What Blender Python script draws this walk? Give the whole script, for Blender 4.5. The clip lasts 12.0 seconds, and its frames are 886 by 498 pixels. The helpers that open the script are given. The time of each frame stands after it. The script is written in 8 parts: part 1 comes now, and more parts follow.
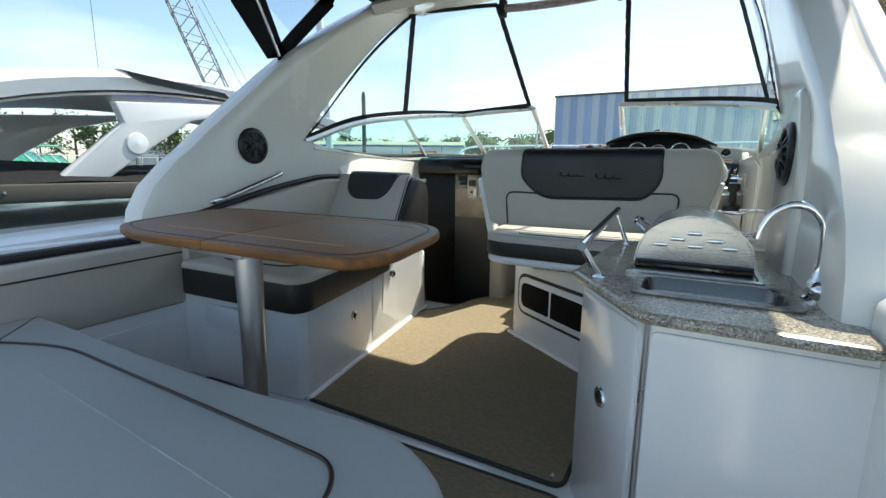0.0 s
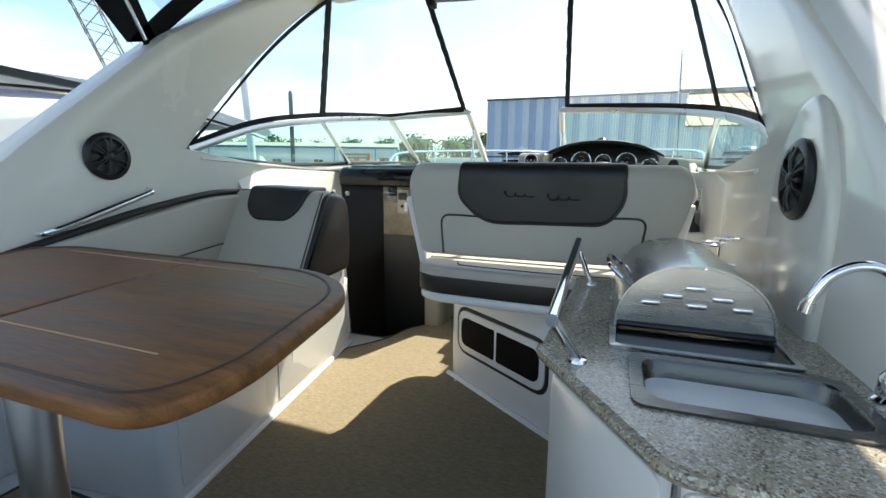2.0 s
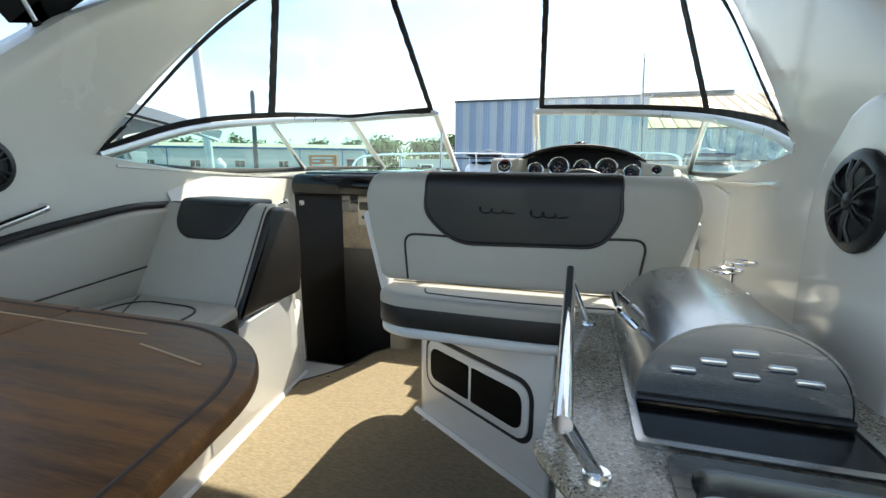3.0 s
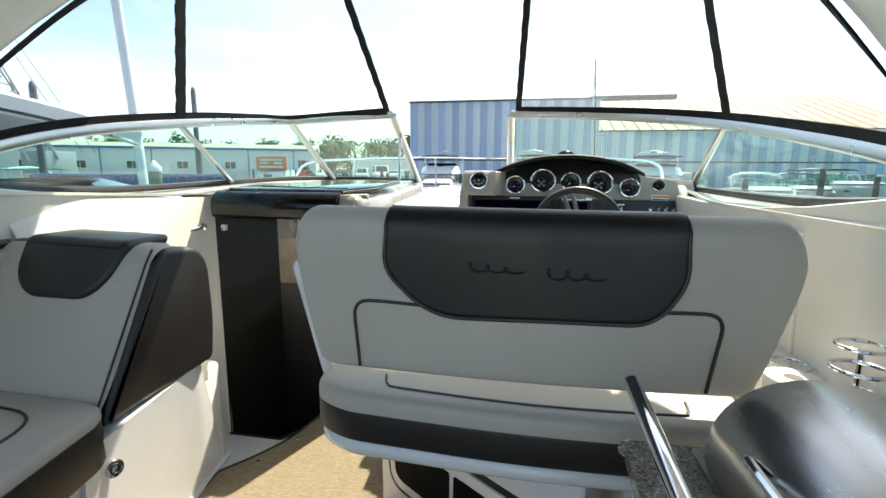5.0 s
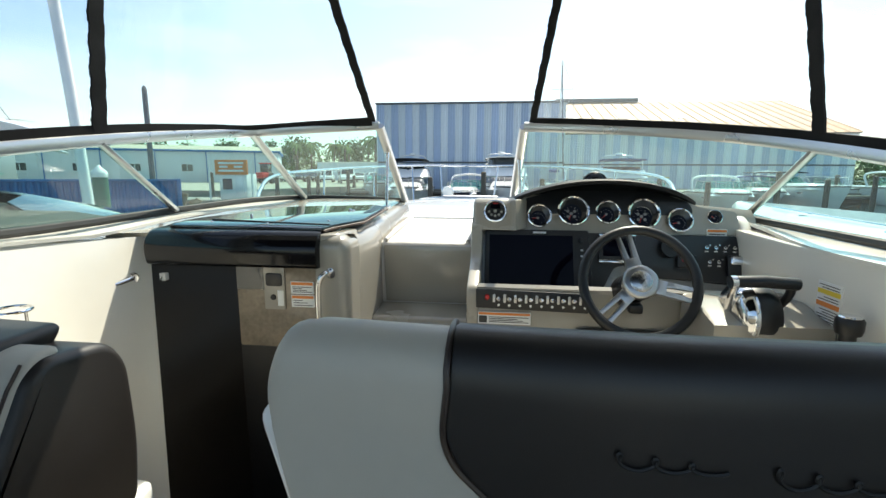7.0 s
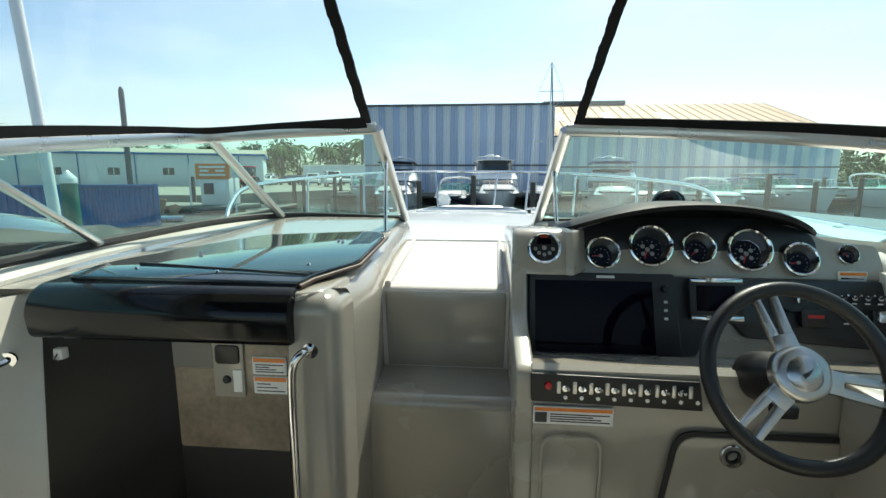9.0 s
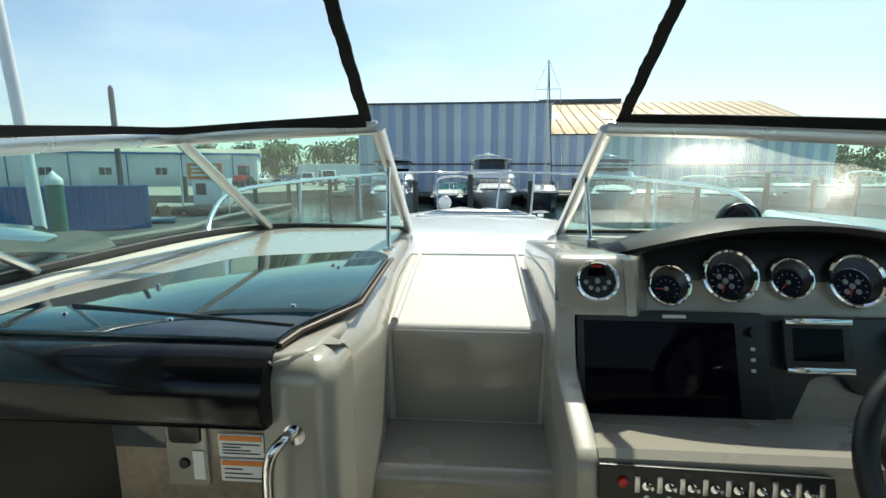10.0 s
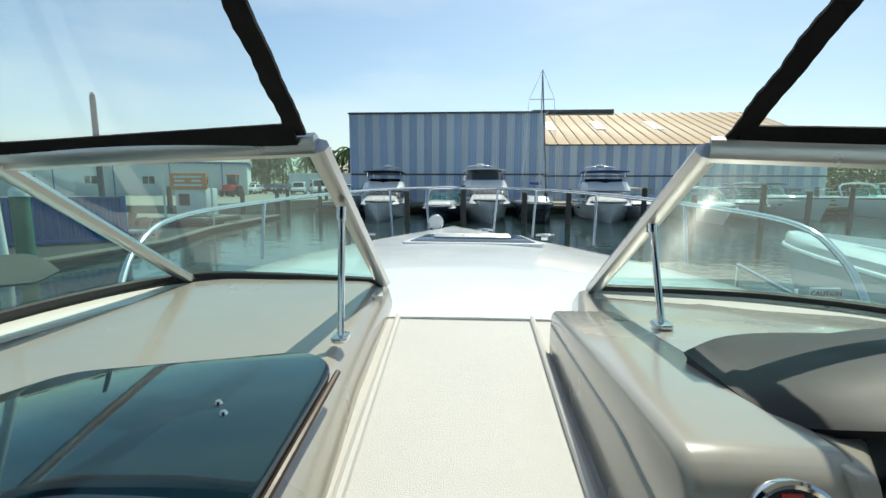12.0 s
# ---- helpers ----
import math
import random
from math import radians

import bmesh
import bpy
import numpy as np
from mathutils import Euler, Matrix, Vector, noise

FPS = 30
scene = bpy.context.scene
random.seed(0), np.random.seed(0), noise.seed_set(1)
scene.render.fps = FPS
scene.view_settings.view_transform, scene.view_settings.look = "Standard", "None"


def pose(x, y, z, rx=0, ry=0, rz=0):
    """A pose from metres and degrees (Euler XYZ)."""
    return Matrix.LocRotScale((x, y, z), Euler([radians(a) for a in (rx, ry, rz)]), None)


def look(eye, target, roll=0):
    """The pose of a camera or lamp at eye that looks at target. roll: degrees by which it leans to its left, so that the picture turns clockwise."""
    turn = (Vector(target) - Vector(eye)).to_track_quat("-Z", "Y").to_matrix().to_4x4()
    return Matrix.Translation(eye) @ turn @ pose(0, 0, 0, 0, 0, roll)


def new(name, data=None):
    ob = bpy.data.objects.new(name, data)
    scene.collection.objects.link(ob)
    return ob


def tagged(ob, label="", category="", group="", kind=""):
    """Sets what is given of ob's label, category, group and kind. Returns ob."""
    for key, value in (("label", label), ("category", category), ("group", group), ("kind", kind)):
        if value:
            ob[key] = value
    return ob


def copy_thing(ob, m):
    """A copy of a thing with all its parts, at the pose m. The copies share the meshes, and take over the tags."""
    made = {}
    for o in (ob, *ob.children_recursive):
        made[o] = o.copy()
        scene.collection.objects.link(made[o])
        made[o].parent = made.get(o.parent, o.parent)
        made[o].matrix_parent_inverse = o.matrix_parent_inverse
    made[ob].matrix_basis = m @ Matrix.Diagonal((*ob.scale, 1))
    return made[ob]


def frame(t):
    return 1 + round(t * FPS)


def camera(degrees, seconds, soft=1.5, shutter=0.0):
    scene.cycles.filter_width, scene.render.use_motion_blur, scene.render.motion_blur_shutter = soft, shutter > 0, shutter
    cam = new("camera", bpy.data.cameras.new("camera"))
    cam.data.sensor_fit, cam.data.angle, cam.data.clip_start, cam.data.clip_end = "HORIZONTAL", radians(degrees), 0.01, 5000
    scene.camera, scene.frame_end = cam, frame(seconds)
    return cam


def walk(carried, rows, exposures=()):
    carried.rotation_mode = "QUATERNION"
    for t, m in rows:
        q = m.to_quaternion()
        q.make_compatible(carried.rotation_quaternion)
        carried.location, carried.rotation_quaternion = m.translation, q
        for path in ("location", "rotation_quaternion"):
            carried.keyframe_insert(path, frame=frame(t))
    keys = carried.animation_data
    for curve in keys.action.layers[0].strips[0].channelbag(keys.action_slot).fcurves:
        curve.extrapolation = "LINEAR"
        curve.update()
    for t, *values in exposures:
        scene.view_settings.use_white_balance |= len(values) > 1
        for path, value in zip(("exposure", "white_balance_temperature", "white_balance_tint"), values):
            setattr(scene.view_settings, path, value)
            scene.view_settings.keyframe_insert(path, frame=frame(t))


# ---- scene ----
cam = camera(88.2, 12.0)
PATH = [
    (0, (0.926, -1.313, 1.072), (-0.004, 0.423, 0.722), 0.6),
    (0.5, (0.891, -1.231, 1.091), (0.021, 0.535, 0.74), 0.7),
    (1, (0.837, -1.132, 1.112), (0.031, 0.665, 0.767), 0.7),
    (1.5, (0.8, -1.004, 1.131), (0.058, 0.821, 0.785), 0.5),
    (2, (0.76, -0.865, 1.139), (0.081, 0.986, 0.799), 0.6),
    (2.5, (0.71, -0.723, 1.162), (0.095, 1.149, 0.819), 0.4),
    (3, (0.671, -0.562, 1.174), (0.117, 1.331, 0.841), 0.5),
    (5, (0.482, -0.023, 1.253), (0.112, 1.915, 0.924), 0.4),
    (5.5, (0.417, 0.093, 1.287), (0.081, 2.037, 0.957), 0.4),
    (6, (0.339, 0.205, 1.313), (0.035, 2.155, 0.986), 0.4),
    (6.5, (0.275, 0.336, 1.34), (0.006, 2.291, 1.016), 0.4),
    (7, (0.21, 0.469, 1.367), (-0.017, 2.43, 1.045), 0.3),
    (9, (0.021, 1.036, 1.426), (-0.152, 3.004, 1.114), 0.1),
    (9.5, (-0.026, 1.194, 1.446), (-0.183, 3.162, 1.129), 0.1),
    (10, (-0.074, 1.346, 1.46), (-0.228, 3.315, 1.142), -0.1),
    (10.5, (-0.107, 1.515, 1.476), (-0.245, 3.486, 1.165), -0.0),
    (11, (-0.1, 1.692, 1.502), (-0.239, 3.661, 1.184), -0.3),
    (11.5, (-0.116, 1.865, 1.524), (-0.243, 3.836, 1.214), -0.2),
    (12, (-0.107, 2.01, 1.545), (-0.229, 3.987, 1.266), 0.1),
]
walk(cam, [(t, look(eye, target, roll)) for t, eye, target, roll in PATH],
     [(0, 0.70, 6650, 3), (2.5, 0.98, 6900, 4), (5.5, 1.0, 7100, 5), (7, 0.72, 6900, 3), (9, 0.36, 6700, -3), (10.5, 0.16, 6650, -4), (12, -0.08, 6550, -3)])

# ---- world and light ----
SUN_TO = Vector((0.201, 0.552, 0.809)).normalized()
world = bpy.data.worlds.new("sky")
scene.world = world
world.use_nodes = True
wn = world.node_tree.nodes
sky = wn.new("ShaderNodeTexSky")
sky.sky_type = "NISHITA"
sky.sun_disc = False
sky.sun_elevation = math.asin(SUN_TO.z)
sky.sun_rotation = math.atan2(SUN_TO.x, SUN_TO.y)
sky.air_density, sky.dust_density, sky.ozone_density = 1.0, 1.0, 1.8
wn["Background"].inputs["Strength"].default_value = 0.15
wl_ = world.node_tree.links
wc, wm_, wz, wr, wx = wn.new("ShaderNodeTexCoord"), wn.new("ShaderNodeMapping"), wn.new("ShaderNodeTexNoise"), wn.new("ShaderNodeMapRange"), wn.new("ShaderNodeMix")
wm_.inputs["Scale"].default_value = (1.2, 1.2, 4.5)
wl_.new(wc.outputs["Generated"], wm_.inputs["Vector"]), wl_.new(wm_.outputs[0], wz.inputs["Vector"])
wz.inputs["Scale"].default_value, wz.inputs["Detail"].default_value = 1.6, 6
wr.inputs["From Min"].default_value, wr.inputs["From Max"].default_value = 0.46, 0.70
wr.inputs["To Max"].default_value = 0.42
wl_.new(wz.outputs["Fac"], wr.inputs["Value"])
wx.data_type = "RGBA"
wl_.new(wr.outputs[0], wx.inputs["Factor"]), wl_.new(sky.outputs[0], wx.inputs[6])
wx.inputs[7].default_value = (6.4, 6.8, 7.2, 1)
wl_.new(wx.outputs[2], wn["Background"].inputs["Color"])
sun = new("sun", bpy.data.lights.new("sun", "SUN"))
sun.data.energy, sun.data.angle, sun.data.color = 5.0, radians(0.6), (1.0, 0.95, 0.86)
sun.matrix_world = look(SUN_TO * 30, (0, 0, 0))


# ---- materials ----
def mat(name, col, rough=0.5, metal=0.0, var=0.08, scale=6.0, bump=0.0, bscale=200.0, coat=0.0, grime=0.0, spec=0.5, stretch=(1, 1, 1), piece=0.0):
    """A painted, moulded or woven surface: two scales of variation, fine relief, optional clear coat."""
    m = bpy.data.materials.new(name)
    m.use_nodes = True
    n, l = m.node_tree.nodes, m.node_tree.links
    b = n["Principled BSDF"]
    co = n.new("ShaderNodeTexCoord")
    mp = n.new("ShaderNodeMapping")
    mp.inputs["Scale"].default_value = stretch
    l.new(co.outputs["Object"], mp.inputs["Vector"])
    a, c = n.new("ShaderNodeTexNoise"), n.new("ShaderNodeTexNoise")
    a.inputs["Scale"].default_value, a.inputs["Detail"].default_value = scale, 5
    c.inputs["Scale"].default_value, c.inputs["Detail"].default_value = scale * 9, 3
    for t in (a, c):
        l.new(mp.outputs[0], t.inputs["Vector"])
    mx = n.new("ShaderNodeMath")
    mx.operation = "MULTIPLY_ADD"
    l.new(c.outputs["Fac"], mx.inputs[0])
    mx.inputs[1].default_value = 0.45
    l.new(a.outputs["Fac"], mx.inputs[2])
    rp = n.new("ShaderNodeMapRange")
    rp.inputs["From Min"].default_value, rp.inputs["From Max"].default_value = 0.4, 1.05
    rp.inputs["To Min"].default_value, rp.inputs["To Max"].default_value = 1 - var, 1 + var * 0.6
    l.new(mx.outputs[0], rp.inputs["Value"])
    val = rp.outputs[0]
    if piece:
        oi = n.new("ShaderNodeObjectInfo")
        pr = n.new("ShaderNodeMapRange")
        pr.inputs["To Min"].default_value, pr.inputs["To Max"].default_value = 1 - piece, 1 + piece
        l.new(oi.outputs["Random"], pr.inputs["Value"])
        pm = n.new("ShaderNodeMath")
        pm.operation = "MULTIPLY"
        l.new(val, pm.inputs[0]), l.new(pr.outputs[0], pm.inputs[1])
        val = pm.outputs[0]
    hs = n.new("ShaderNodeHueSaturation")
    hs.name = "tint"
    hs.inputs["Color"].default_value = (*col, 1)
    l.new(val, hs.inputs["Value"])
    l.new(hs.outputs[0], b.inputs["Base Color"])
    b.inputs["Metallic"].default_value = metal
    b.inputs["Specular IOR Level"].default_value = spec
    rr = n.new("ShaderNodeMapRange")
    rr.inputs["From Min"].default_value, rr.inputs["From Max"].default_value = 0.35, 0.7
    rr.inputs["To Min"].default_value, rr.inputs["To Max"].default_value = max(0.02, rough * 0.85), min(1, rough * 1.15 + grime)
    l.new(a.outputs["Fac"], rr.inputs["Value"])
    l.new(rr.outputs[0], b.inputs["Roughness"])
    b.inputs["Coat Weight"].default_value = coat
    b.inputs["Coat Roughness"].default_value = 0.06
    if bump:
        f = n.new("ShaderNodeTexNoise")
        f.inputs["Scale"].default_value, f.inputs["Detail"].default_value = bscale, 2
        l.new(mp.outputs[0], f.inputs["Vector"])
        bp = n.new("ShaderNodeBump")
        bp.inputs["Strength"].default_value, bp.inputs["Distance"].default_value = bump, 0.002
        l.new(f.outputs["Fac"], bp.inputs["Height"])
        l.new(bp.outputs[0], b.inputs["Normal"])
    return m


def glassmat(name, tint, rough=0.0, gloss=0.05, milky=0.0):
    """Thin clear pane: lets light straight through with a tint, and reflects by its angle."""
    m = bpy.data.materials.new(name)
    m.use_nodes = True
    n, l = m.node_tree.nodes, m.node_tree.links
    n.remove(n["Principled BSDF"])
    t, g, mx, fr = n.new("ShaderNodeBsdfTransparent"), n.new("ShaderNodeBsdfGlossy"), n.new("ShaderNodeMixShader"), n.new("ShaderNodeLayerWeight")
    t.inputs["Color"].default_value = (*tint, 1)
    g.inputs["Roughness"].default_value = rough
    fr.inputs["Blend"].default_value = 0.5
    pw, ad = n.new("ShaderNodeMath"), n.new("ShaderNodeMath")
    pw.operation, ad.operation = "POWER", "MULTIPLY_ADD"
    l.new(fr.outputs["Facing"], pw.inputs[0])
    pw.inputs[1].default_value = 4.5
    l.new(pw.outputs[0], ad.inputs[0])
    ad.inputs[1].default_value, ad.inputs[2].default_value = 0.8, gloss
    l.new(ad.outputs[0], mx.inputs[0]), l.new(t.outputs[0], mx.inputs[1]), l.new(g.outputs[0], mx.inputs[2])
    last = mx
    if milky:
        # fine scratches and dust scatter some of the light that falls through
        tl, mk = n.new("ShaderNodeBsdfTranslucent"), n.new("ShaderNodeMixShader")
        tl.inputs["Color"].default_value = (0.86, 0.93, 0.92, 1)
        mk.inputs[0].default_value = milky
        l.new(mx.outputs[0], mk.inputs[1]), l.new(tl.outputs[0], mk.inputs[2])
        last = mk
    l.new(last.outputs[0], n["Material Output"].inputs["Surface"])
    return m


def woodmat(name):
    m = mat(name, (0.215, 0.088, 0.024), 0.45, var=0.75, scale=3.0, bump=0.15, bscale=60, spec=0.3, stretch=(1.0, 12, 12))
    return m


def carpetmat(name):
    m = mat(name, (0.285, 0.23, 0.152), 0.95, var=0.34, scale=46, bump=0.9, bscale=260, spec=0.1, stretch=(1, 2.6, 1))
    return m


def granitemat(name):
    m = mat(name, (0.42, 0.385, 0.32), 0.2, var=0.25, scale=10, coat=0.25)
    n, l = m.node_tree.nodes, m.node_tree.links
    v = n.new("ShaderNodeTexVoronoi")
    v.inputs["Scale"].default_value = 290
    co = n.new("ShaderNodeTexCoord")
    l.new(co.outputs["Object"], v.inputs["Vector"])
    r = n.new("ShaderNodeValToRGB")
    r.color_ramp.interpolation = "CONSTANT"
    r.color_ramp.elements[0].position, r.color_ramp.elements[0].color = 0.0, (0.13, 0.105, 0.08, 1)
    r.color_ramp.elements[1].position, r.color_ramp.elements[1].color = 0.14, (0.30, 0.25, 0.18, 1)
    e = r.color_ramp.elements.new(0.55)
    e.color = (0.39, 0.335, 0.25, 1)
    e = r.color_ramp.elements.new(0.84)
    e.color = (0.54, 0.50, 0.42, 1)
    s = n.new("ShaderNodeSeparateColor")
    l.new(v.outputs["Color"], s.inputs[0])
    l.new(s.outputs[0], r.inputs[0])
    l.new(r.outputs[0], n["tint"].inputs["Color"])
    return m


WHITE = mat("white gelcoat", (0.80, 0.80, 0.79), 0.22, var=0.04, scale=2.0, coat=0.5)
CREAM = mat("cream gelcoat", (0.77, 0.74, 0.67), 0.25, var=0.04, scale=2.0, coat=0.5)
NONSKID = mat("cream non-skid gelcoat", (0.56, 0.53, 0.50), 0.55, var=0.05, scale=3.0, bump=0.8, bscale=420)
GREY = mat("warm grey gelcoat", (0.34, 0.313, 0.266), 0.26, var=0.05, scale=2.0, coat=0.6)
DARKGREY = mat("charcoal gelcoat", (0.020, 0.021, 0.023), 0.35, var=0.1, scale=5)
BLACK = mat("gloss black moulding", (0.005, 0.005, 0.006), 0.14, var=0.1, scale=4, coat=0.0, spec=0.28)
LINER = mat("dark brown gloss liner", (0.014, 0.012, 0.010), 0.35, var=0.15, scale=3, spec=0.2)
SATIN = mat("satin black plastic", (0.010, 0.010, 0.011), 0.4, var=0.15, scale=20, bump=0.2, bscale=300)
VINYL = mat("taupe grey vinyl", (0.48, 0.445, 0.38), 0.5, var=0.06, scale=4, bump=0.12, bscale=900)
PADVINYL = mat("pale grey vinyl", (0.335, 0.345, 0.32), 0.5, var=0.06, scale=4, bump=0.35, bscale=500)
BROWN = mat("dark brown vinyl", (0.016, 0.0135, 0.0125), 0.45, var=0.12, scale=5, bump=0.12, bscale=900)
PIPING = mat("brown piping", (0.03, 0.018, 0.013), 0.4, var=0.1)
TEAK = woodmat("varnished teak")
TEAKLINE = mat("pale inlay", (0.42, 0.25, 0.11), 0.35, var=0.1)
CARPET = carpetmat("woven tan carpet")
BINDING = mat("dark carpet binding", (0.04, 0.037, 0.033), 0.8, var=0.15, scale=20)
GRANITE = granitemat("speckled stone")
STEEL = mat("brushed stainless", (0.50, 0.495, 0.485), 0.25, 1.0, var=0.03, scale=5, bump=0.008, bscale=160, stretch=(1, 1, 12))
CHROME = mat("polished stainless", (0.72, 0.72, 0.73), 0.07, 1.0, var=0.04)
ALU = mat("satin aluminium", (0.56, 0.56, 0.56), 0.32, 1.0, var=0.05, scale=10)
RUBBER = mat("black rubber", (0.012, 0.012, 0.012), 0.6, var=0.2, scale=15)
CANVAS = mat("black canvas", (0.009, 0.009, 0.010), 0.8, var=0.3, scale=12, bump=0.5, bscale=260, spec=0.25)
GLASS = glassmat("green tinted glass", (0.59, 0.90, 0.83), 0.0, 0.06, 0.03)
VINYLCLEAR = glassmat("clear vinyl", (0.93, 0.95, 0.965), 0.03, 0.05, 0.06)
SMOKED = mat("smoked acrylic", (0.005, 0.016, 0.026), 0.03, var=0.1, scale=4, coat=0.2, spec=0.75)
SCREEN = mat("dark display glass", (0.003, 0.0022, 0.006), 0.05, var=0.1, spec=0.06)
ORANGE = mat("orange label", (0.75, 0.22, 0.03), 0.4, var=0.03)
LABEL = mat("white label", (0.78, 0.78, 0.76), 0.4, var=0.03)
INK = mat("printed ink", (0.04, 0.04, 0.04), 0.5, var=0.05)
LETTER = mat("dark embroidery", (0.008, 0.007, 0.007), 0.55, var=0.1)
YELLOW = mat("yellow label", (0.8, 0.6, 0.05), 0.4, var=0.03)
RED = mat("red plastic", (0.5, 0.02, 0.015), 0.3, var=0.05)
TAN = mat("bronze acrylic", (0.28, 0.232, 0.175), 0.16, var=0.5, scale=6, spec=0.4)
PAPER = mat("paper towel", (0.8, 0.79, 0.76), 0.9, var=0.05, scale=30, bump=0.5, bscale=150)


# ---- mesh helpers ----
def bm_box(lo, hi, bev=0.0, seg=2):
    bm = bmesh.new()
    r = bmesh.ops.create_cube(bm, size=1)
    for v in r["verts"]:
        v.co = [lo[i] + (v.co[i] + 0.5) * (hi[i] - lo[i]) for i in range(3)]
    if bev:
        bmesh.ops.bevel(bm, geom=bm.edges[:], offset=bev, segments=seg, affect="EDGES", profile=0.5)
    return bm


def rounded(poly, r, n=5):
    """A 2D polygon with its corners rounded; r is one radius or one for each corner."""
    out, k = [], len(poly)
    for i in range(k):
        p, a, b = Vector(poly[i]), Vector(poly[i - 1]), Vector(poly[(i + 1) % k])
        ri = r[i] if isinstance(r, (list, tuple)) else r
        u, w = (a - p), (b - p)
        d = min(ri, u.length * 0.49, w.length * 0.49)
        if d < 1e-4:
            out.append(p[:])
            continue
        s, e = p + u.normalized() * d, p + w.normalized() * d
        for j in range(n + 1):
            t = j / n
            out.append(((1 - t) ** 2 * s + 2 * t * (1 - t) * p + t * t * e)[:])
    return out


def bm_prism(poly, axis, a, b, bev=0.0, seg=2, topbev=None):
    """A 2D polygon drawn out along an axis from a to b, with its rims bevelled."""
    bm = bmesh.new()
    i = "xyz".index(axis)

    def at(p, h):
        c = [p[0], p[1]]
        c.insert(i, h)
        return c
    lo = [bm.verts.new(at(p, a)) for p in poly]
    hi = [bm.verts.new(at(p, b)) for p in poly]
    fl, fh = bm.faces.new(lo), bm.faces.new(hi)
    k = len(poly)
    for j in range(k):
        bm.faces.new((lo[j], lo[(j + 1) % k], hi[(j + 1) % k], hi[j]))
    bmesh.ops.recalc_face_normals(bm, faces=bm.faces[:])
    if bev:
        rim = list(fl.edges) + list(fh.edges) if topbev is None else list((fh if topbev else fl).edges)
        bmesh.ops.bevel(bm, geom=rim, offset=bev, segments=seg, affect="EDGES", profile=0.5)
    return bm


def curve(pts, n=6, closed=False):
    """Catmull-Rom through the points."""
    p = [Vector(q) for q in pts]
    k = len(p)
    out = []
    for i in range(k if closed else k - 1):
        p0 = p[(i - 1) % k] if closed or i else p[0] * 2 - p[1]
        p1, p2 = p[i], p[(i + 1) % k]
        p3 = p[(i + 2) % k] if closed or i + 2 < k else p2 * 2 - p1
        for j in range(n):
            t = j / n
            out.append(0.5 * (2 * p1 + (p2 - p0) * t + (2 * p0 - 5 * p1 + 4 * p2 - p3) * t * t + (3 * p1 - p0 - 3 * p2 + p3) * t ** 3))
    if not closed:
        out.append(p[-1])
    return out


def bm_tube(pts, r, n=10, closed=False, flat=1.0):
    """A round bar along a line; flat squeezes its height."""
    p = [Vector(q) for q in pts]
    bm = bmesh.new()
    rings, k = [], len(p)
    up = Vector((0, 0, 1))
    for i in range(k):
        d = (p[(i + 1) % k] - p[i - 1]) if closed else (p[min(i + 1, k - 1)] - p[max(i - 1, 0)])
        d.normalize()
        ref = up if abs(d.dot(up)) < 0.95 else Vector((1, 0, 0))
        if i and not (closed and i == 0):
            ref = last - d * last.dot(d)
        side = d.cross(ref).normalized()
        top = side.cross(d).normalized()
        last = top
        rings.append([bm.verts.new(p[i] + side * r * math.cos(2 * math.pi * j / n) + top * r * flat * math.sin(2 * math.pi * j / n)) for j in range(n)])
    for i in range(k if closed else k - 1):
        a, b = rings[i], rings[(i + 1) % k]
        for j in range(n):
            bm.faces.new((a[j], a[(j + 1) % n], b[(j + 1) % n], b[j]))
    if not closed:
        bm.faces.new(rings[0]), bm.faces.new(rings[-1])
    bmesh.ops.recalc_face_normals(bm, faces=bm.faces[:])
    return bm


def bm_lathe(prof, n=24):
    """A profile of (radius, height) turned round z."""
    bm = bmesh.new()
    rings = []
    for r, h in prof:
        rings.append([bm.verts.new((max(r, 1e-4) * math.cos(2 * math.pi * j / n), max(r, 1e-4) * math.sin(2 * math.pi * j / n), h)) for j in range(n)])
    for a, b in zip(rings, rings[1:]):
        for j in range(n):
            bm.faces.new((a[j], a[(j + 1) % n], b[(j + 1) % n], b[j]))
    bm.faces.new(rings[0]), bm.faces.new(rings[-1])
    bmesh.ops.recalc_face_normals(bm, faces=bm.faces[:])
    return bm


def bm_loft(rows, thick=0.0, closed=False, caps=False):
    """A skin over rows of points with the same count; thick gives it depth."""
    bm = bmesh.new()
    g = [[bm.verts.new(p) for p in row] for row in rows]
    for a, b in zip(g, g[1:]):
        k = len(a)
        for j in range(k if closed else k - 1):
            bm.faces.new((a[j], a[(j + 1) % k], b[(j + 1) % k], b[j]))
    if caps:
        bm.faces.new(g[0]), bm.faces.new(g[-1])
    bmesh.ops.recalc_face_normals(bm, faces=bm.faces[:])
    if thick:
        bmesh.ops.solidify(bm, geom=bm.faces[:], thickness=thick)
        bmesh.ops.recalc_face_normals(bm, faces=bm.faces[:])
    return bm


def join(*bms):
    out = bmesh.new()
    for b in bms:
        me = bpy.data.meshes.new("tmp")
        b.to_mesh(me)
        b.free()
        out.from_mesh(me)
        bpy.data.meshes.remove(me)
    return out


def moved(bm, m):
    bm.transform(m)
    return bm


def facing(at, normal, up=(0, 0, 1)):
    """The pose that lays local z along normal, local y towards up."""
    z = Vector(normal).normalized()
    x = Vector(up).cross(z).normalized()
    y = z.cross(x)
    m = Matrix((x, y, z)).transposed().to_4x4()
    m.translation = at
    return m


ORIGIN = {}


